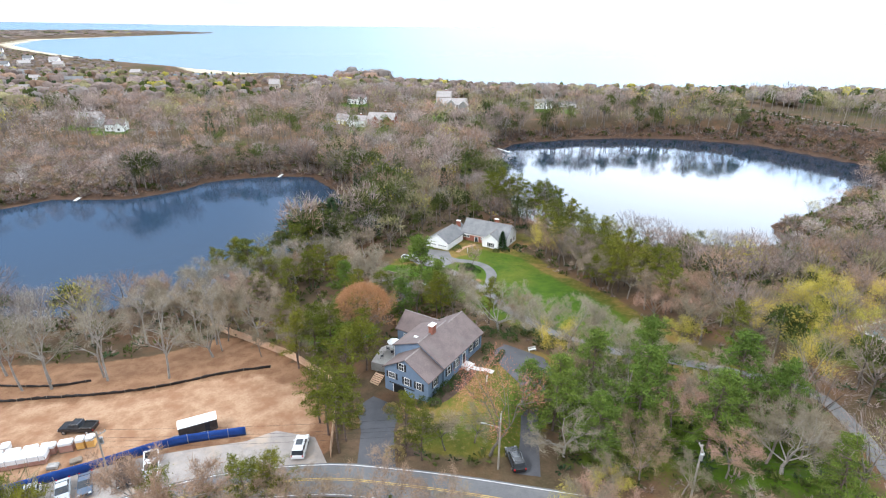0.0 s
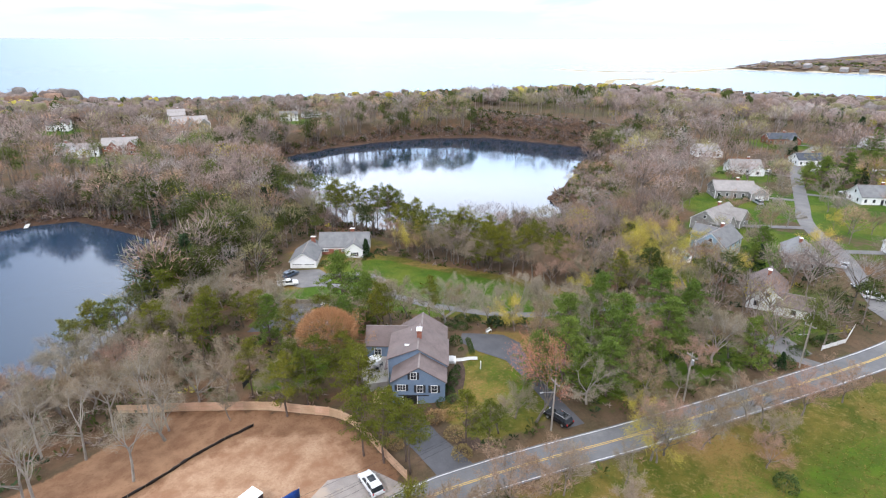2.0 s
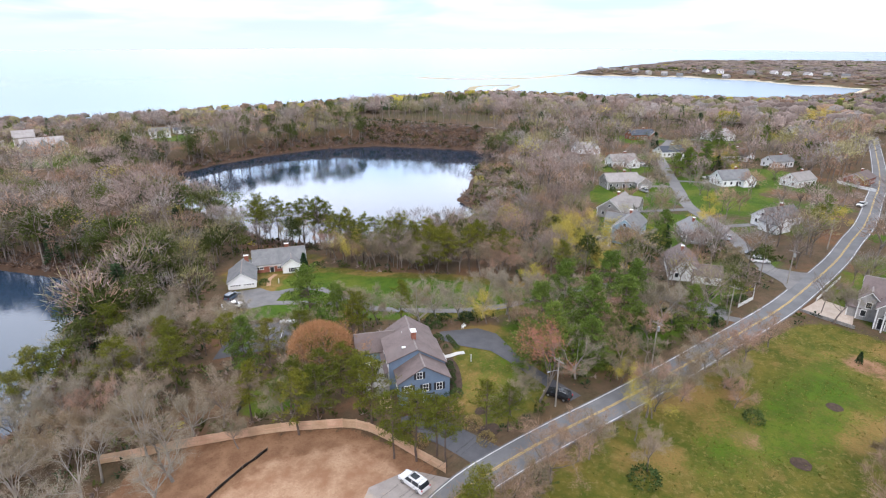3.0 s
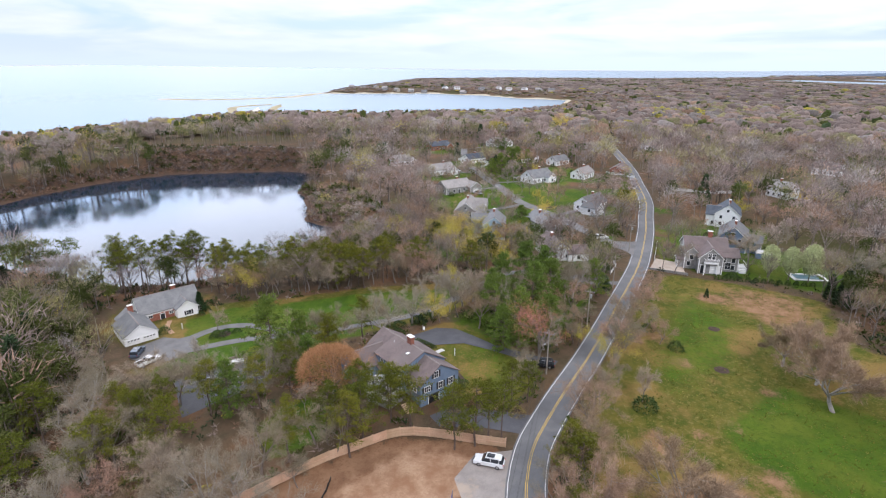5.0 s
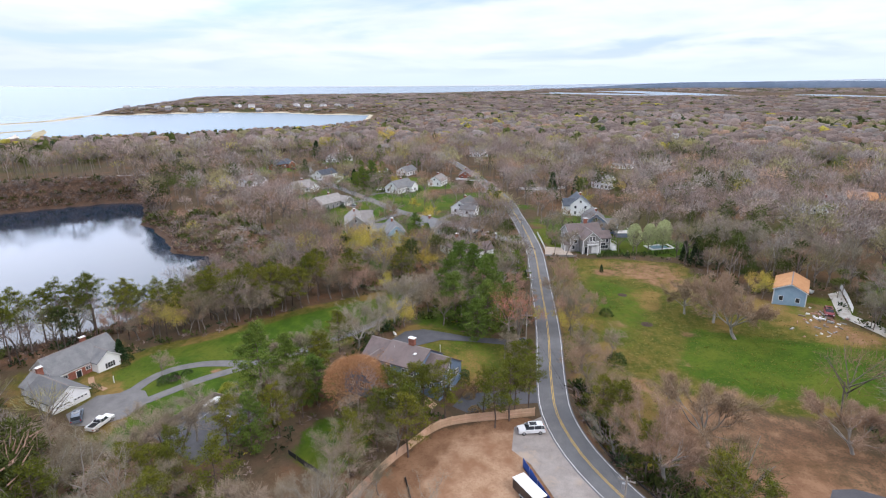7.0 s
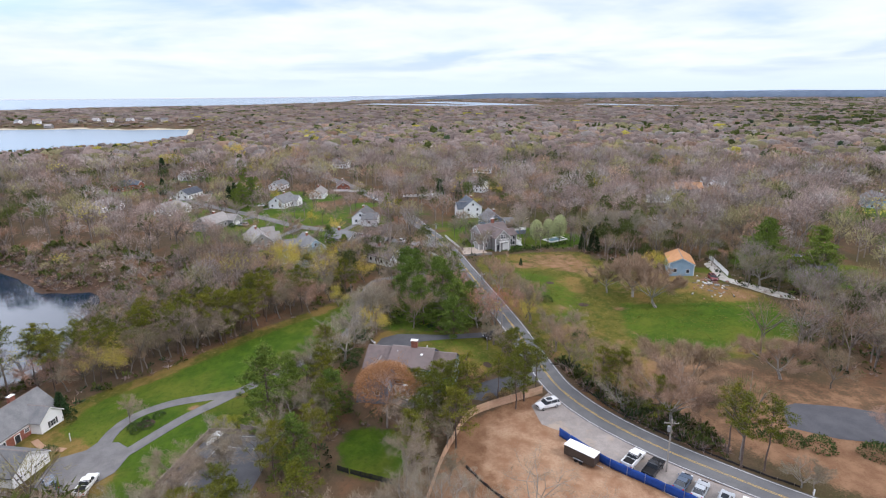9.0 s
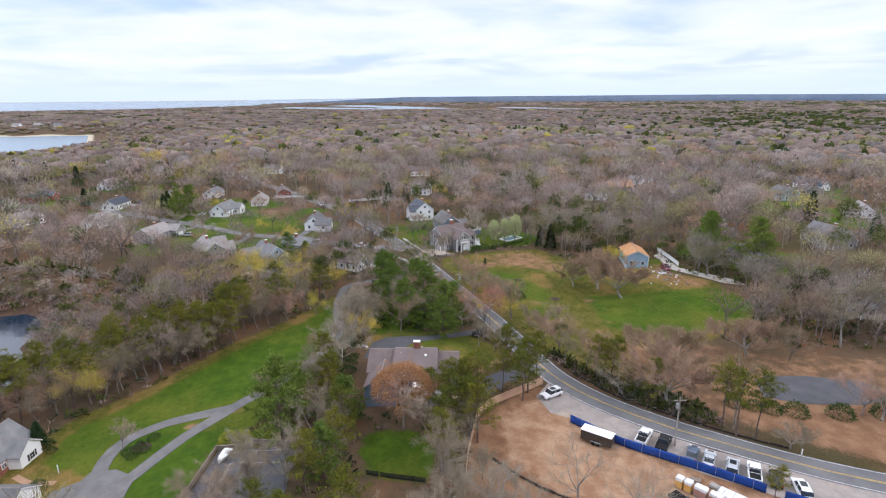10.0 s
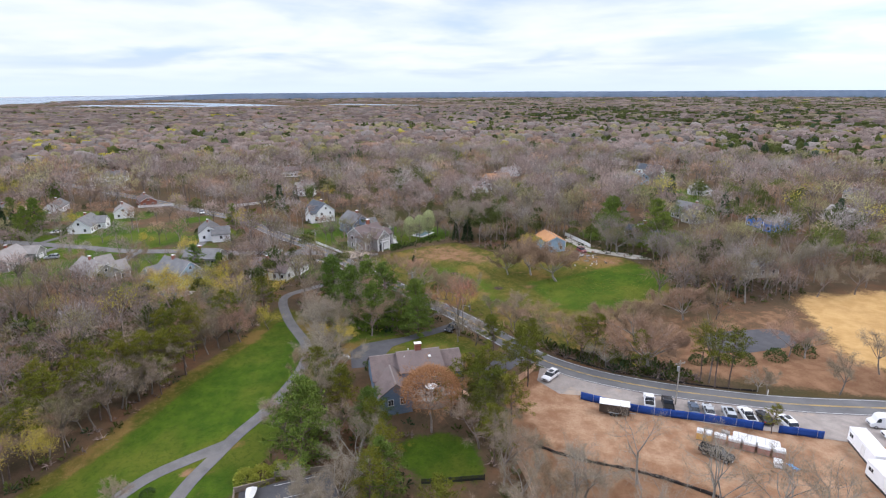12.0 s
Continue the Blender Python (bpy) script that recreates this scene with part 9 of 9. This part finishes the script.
for x, y, r in ((-1.2, 47.4, 2.1), (16.5, 163, 1.3), (13.5, 162, 1), (20.5, 165.5, 1.4), (1.6, 163, 1.4), (26, 40.6, 1.7), (-46, 41, 1.8), (-51, 36.5, 1.9), (-54, 33.4, 2.2), (-58.8, 26.6, 2.3), (-63.4, 19.4, 2.5), (-48.6, 38.6, 1.6), (-40, 52, 1.5), (-29, 56.8, 1.3), (-35, 55.4, 1.6), (33.5, 46.6, 1.6)):
    shrub(x, y, r, r * 1.15, label="rounded dark green field bush")
for x, y in ((57.5, 57.8), (64, 59), (71, 58.5), (74, 58), (96, 66), (98, 68), (88, 62)):
    shrub(x, y, random.uniform(1.3, 2), random.uniform(1.3, 2), label="dense green shrub beside the road")


def bed(x, y, rx, ry, turn=0, mat="mulch", label="dark mulched planting bed"):
    poly = []
    for i in range(18):
        a = 2 * math.pi * i / 18
        px, py = math.cos(a) * rx * random.uniform(.92, 1.08), math.sin(a) * ry * random.uniform(.92, 1.08)
        c, s = math.cos(radians(turn)), math.sin(radians(turn))
        poly.append((x + px * c - py * s, y + px * s + py * c))
    tagged(drape("planting_bed", poly, .06, M[mat], 1.0), label, "garden bed", kind="structure")


bed(-1.5, 85.6, 6, 1.7, 50)
bed(4.6, 147, 1.9, 1.5, 60, "mulch")
bed(-5.5, 75.2, 1.3, .9)
bed(-8.6, 70.8, 2.2, 1.6)
bed(19.6, 31.9, 1.5, 1.5, 0, "mulch", "round dark burnt patch in the meadow")
bed(39.4, 31.3, 1.4, 1.3, 0, "mulch", "round dark burnt patch in the meadow")

# ---- pools, dock, odds and ends ----
def pool(x, y, L, W, turn, label):
    ob = thing("swimming_pool", x, y, label, "pool", turn=turn)
    part("deck", boxes((-L / 2 - 1, L / 2 + 1, -W / 2 - 1, -W / 2, -.3, .12), (-L / 2 - 1, L / 2 + 1, W / 2, W / 2 + 1, -.3, .12), (-L / 2 - 1, -L / 2, -W / 2, W / 2, -.3, .12), (L / 2, L / 2 + 1, -W / 2, W / 2, -.3, .12)), M["concrete"], ob)
    part("cover", boxes((-L / 2, L / 2, -W / 2, W / 2, -.2, .07)), M["pool_water"], ob, "turquoise pool cover")


pool(90.5, 106, 9, 4.8, 25, "turquoise covered swimming pool with pale deck")
pool(85.5, 0.5, 8, 4, 100, "turquoise swimming pool behind blossom trees")


def dock(x, y, z, turn, L, label):
    ob = thing("dock", x, y, label, "dock", turn=turn, z=z)
    n = int(L / .5)
    part("deck", boxes(*[(i * .5, i * .5 + .46, -.7, .7, .42, .48) for i in range(n)]), M["canvas"], ob)
    for i in range(0, n, 4):
        for s in (-1, 1):
            part("pile", rod(bmesh.new(), (i * .5 + .2, s * .6, -1.6), (i * .5 + .2, s * .6, .6), .07, 6), M["old_wood"], ob)


dock(30, 326, POND_LEVEL["east"], -60, 12, "narrow wooden dock reaching into the pond")
dock(-77, 259, POND_LEVEL["west"], -95, 7, "small pale dock at the pond shore")
dock(-149, 221, POND_LEVEL["west"], -80, 6, "small wooden dock among shore brush")


def marker(x, y, h, mat, label, name="garden_post"):
    ob = thing(name, x, y, label, "post")
    part("post", boxes((-.07, .07, -.07, .07, -.2, h), bevel=.01), M[mat], ob)
    part("cap", boxes((-.1, .1, -.1, .1, h, h + .08), bevel=.02), M[mat], ob)


marker(4.5, 86.3, 1.6, "trim", "white lamp post on the front lawn")
marker(4.6, 160.2, 1.6, "trim", "white lamp post on the lake house lawn")
marker(-62, 45.9, 1.0, "trim", "short white post at the verge")


def debris(cx, cy, n, spread, seed):
    rng = random.Random(seed)
    mats = ("old_wood", "stone", "trim", "red_brown", "grey_metal")
    for i in range(n):
        x, y = cx + rng.gauss(0, spread), cy + rng.gauss(0, spread * .6)
        ob = thing("scrap_piece", x, y, "loose board or stone in a rubble heap", "debris", "rubble by the orange-roofed house", turn=rng.uniform(0, 180))
        a, b, c = rng.uniform(.4, 1.6), rng.uniform(.15, .5), rng.uniform(.12, .4)
        part("piece", rounded(boxes((-a / 2, a / 2, -b / 2, b / 2, -.03, c)), .03, 1), M[mats[i % 5]], ob)


debris(12.5, -10.5, 34, 3.0, 4)
debris(8, -6, 14, 4.0, 5)


def raised_deck(x, y, turn, L, W, h, label):
    ob = thing("deck", x, y, label, "deck", turn=turn)
    part("platform", boxes((-L / 2, L / 2, -W / 2, W / 2, h - 0.2, h)), M["concrete"], ob)
    part("skirt", boxes((-L / 2 + 0.1, L / 2 - 0.1, -W / 2 + 0.1, W / 2 - 0.1, -0.6, h - 0.2)), M["wall_blue"], ob)
    railing(ob, -L / 2, L / 2, -W / 2, W / 2, h)
    return ob


raised_deck(101.5, 9.5, -96, 5.2, 4.6, 1.9, "raised deck with white railing behind the slate-blue house")
picket_fence([(249, 161), (245, 150), (243.2, 138)], 1.7, "trim", "white fence beside a low white house")
picket_fence([(233.5, 67), (229, 59), (225.4, 51.5)], 1.5, "trim", "white fence at the edge of a far lawn")
picket_fence([(196, 34), (195, 26), (195, 17), (200, 6)], 1.6, "trim", "long white fence across a far yard")


# ---- yards of the neighbourhood ----
YARD_HOUSES = [(246, 150), (203, 157), (161, 136), (197, 101), (217, 79), (258, 98), (124, 118), (99, 100.5), (114, 85), (82, 76), (145, 69), (293, 190), (327, 153), (111, 18), (141, 16), (88, 28)]
random.seed(77)
for hx, hy in YARD_HOUSES:
    for k in range(5):
        a, r = random.uniform(0, 2 * math.pi), random.uniform(8.5, 13)
        x, y = hx + r * math.cos(a), hy + r * math.sin(a)
        if min(math.hypot(x - px, y - py) for px, py in STREET_LINE + ROAD_LINE) > 5:
            shrub(x, y, random.uniform(.9, 1.9), random.uniform(1.1, 2.6), "shrub", "rounded dark evergreen shrub in a yard", "shrubs of the neighbourhood", 260, .34)


for hx, hy in YARD_HOUSES:
    for k in range(3):
        a, r = random.uniform(0, 2 * math.pi), random.uniform(11, 17)
        x, y = hx + r * math.cos(a), hy + r * math.sin(a)
        clear = min(math.hypot(x - px, y - py) for px, py in STREET_LINE + ROAD_LINE) > 5.5
        if clear and all(math.hypot(x - px, y - py) > pr for px, py, pr in HOMES[:40]):
            plant(random.choice(("bare", "rust", "grey", "rust", "yellow", "rust", "bare")), x, y, random.uniform(0.75, 1.0))

random.seed(91)
for i in range(12, len(STREET_LINE) - 6, 5):
    (ax, ay), (bx, by) = STREET_LINE[i], STREET_LINE[i + 1]
    d = math.hypot(bx - ax, by - ay)
    for side in (-1, 1):
        r = side * random.uniform(5.0, 7.5)
        x, y = ax - (by - ay) / d * r, ay + (bx - ax) / d * r
        if random.random() < 0.75 and all(math.hypot(x - px, y - py) > pr for px, py, pr in HOMES[:40]):
            plant(random.choice(("bare", "rust", "bare", "yellow", "pale")), x, y, random.uniform(0.6, 0.85))


def house_drive(hx, hy, width=1.5):
    """A driveway from the street to a house."""
    sx, sy = min(STREET_LINE, key=lambda q: math.hypot(q[0] - hx, q[1] - hy))
    d = math.hypot(hx - sx, hy - sy)
    u = (d - 6.5) / d
    pts = [(sx + (hx - sx) * u * i / 8, sy + (hy - sy) * u * i / 8) for i in range(9)]
    tagged(strip("driveway", pts, -width, width, .14, M["old_asphalt"]), "short grey driveway of a neighbouring house", "driveway", kind="structure")


for hx, hy in YARD_HOUSES[:4] + YARD_HOUSES[6:7] + YARD_HOUSES[8:9] + YARD_HOUSES[10:13]:
    house_drive(hx, hy)
for kind, paint, x, y, a, label in (("suv", "car_silver", 158, 123, 60, "silver car on a short driveway"), ("sedan", "car_white", 200, 112, 100, "white car before a cape house"), ("sedan", "car_blue", 255, 139, 40, "dark blue car in a yard"),
                                    ("sedan", "car_silver", 120, 76, 20, "pale car beside a low house")):
    car(kind, paint, x, y, a, label)

def guardrail(points):
    """A steel beam rail on short posts along the far shore road."""
    ob = thing("guardrail", *points[0], "weathered pale steel guardrail above the pond bank", "guardrail", z=0.0)
    inv = ob.matrix_basis.inverted()
    line = spline(points, 4)
    for a, b in zip(line, line[1:]):
        p, q = Vector((*a, elev(*a) + 0.75)), Vector((*b, elev(*b) + 0.75))
        bm = bmesh.new()
        for dz in (-0.12, 0.12):
            rod(bm, inv @ (p + Vector((0, 0, dz))), inv @ (q + Vector((0, 0, dz))), 0.13, 5)
        part("rail", bm, M["concrete"], ob)
        bm = bmesh.new()
        rod(bm, inv @ (p - Vector((0, 0, 1.0))), inv @ p, 0.09, 5)
        part("post", bm, M["old_wood"], ob)
    return ob


guardrail([(206, 405), (213.6, 387.7), (229, 345), (241.8, 301.4), (250, 258)])


# ---- the woods round it all ----
HOMES += [(84, 30, 11), (92, 24, 8), (283, 180, 15), (270, 171, 13), (258, 163, 10), (313, 145, 15), (300, 137, 12), (287, 130, 9)]
grow_woods()
brush()
tufts()
for ob in MASTERS.values():
    for o in (*ob.children, ob):
        bpy.data.objects.remove(o)
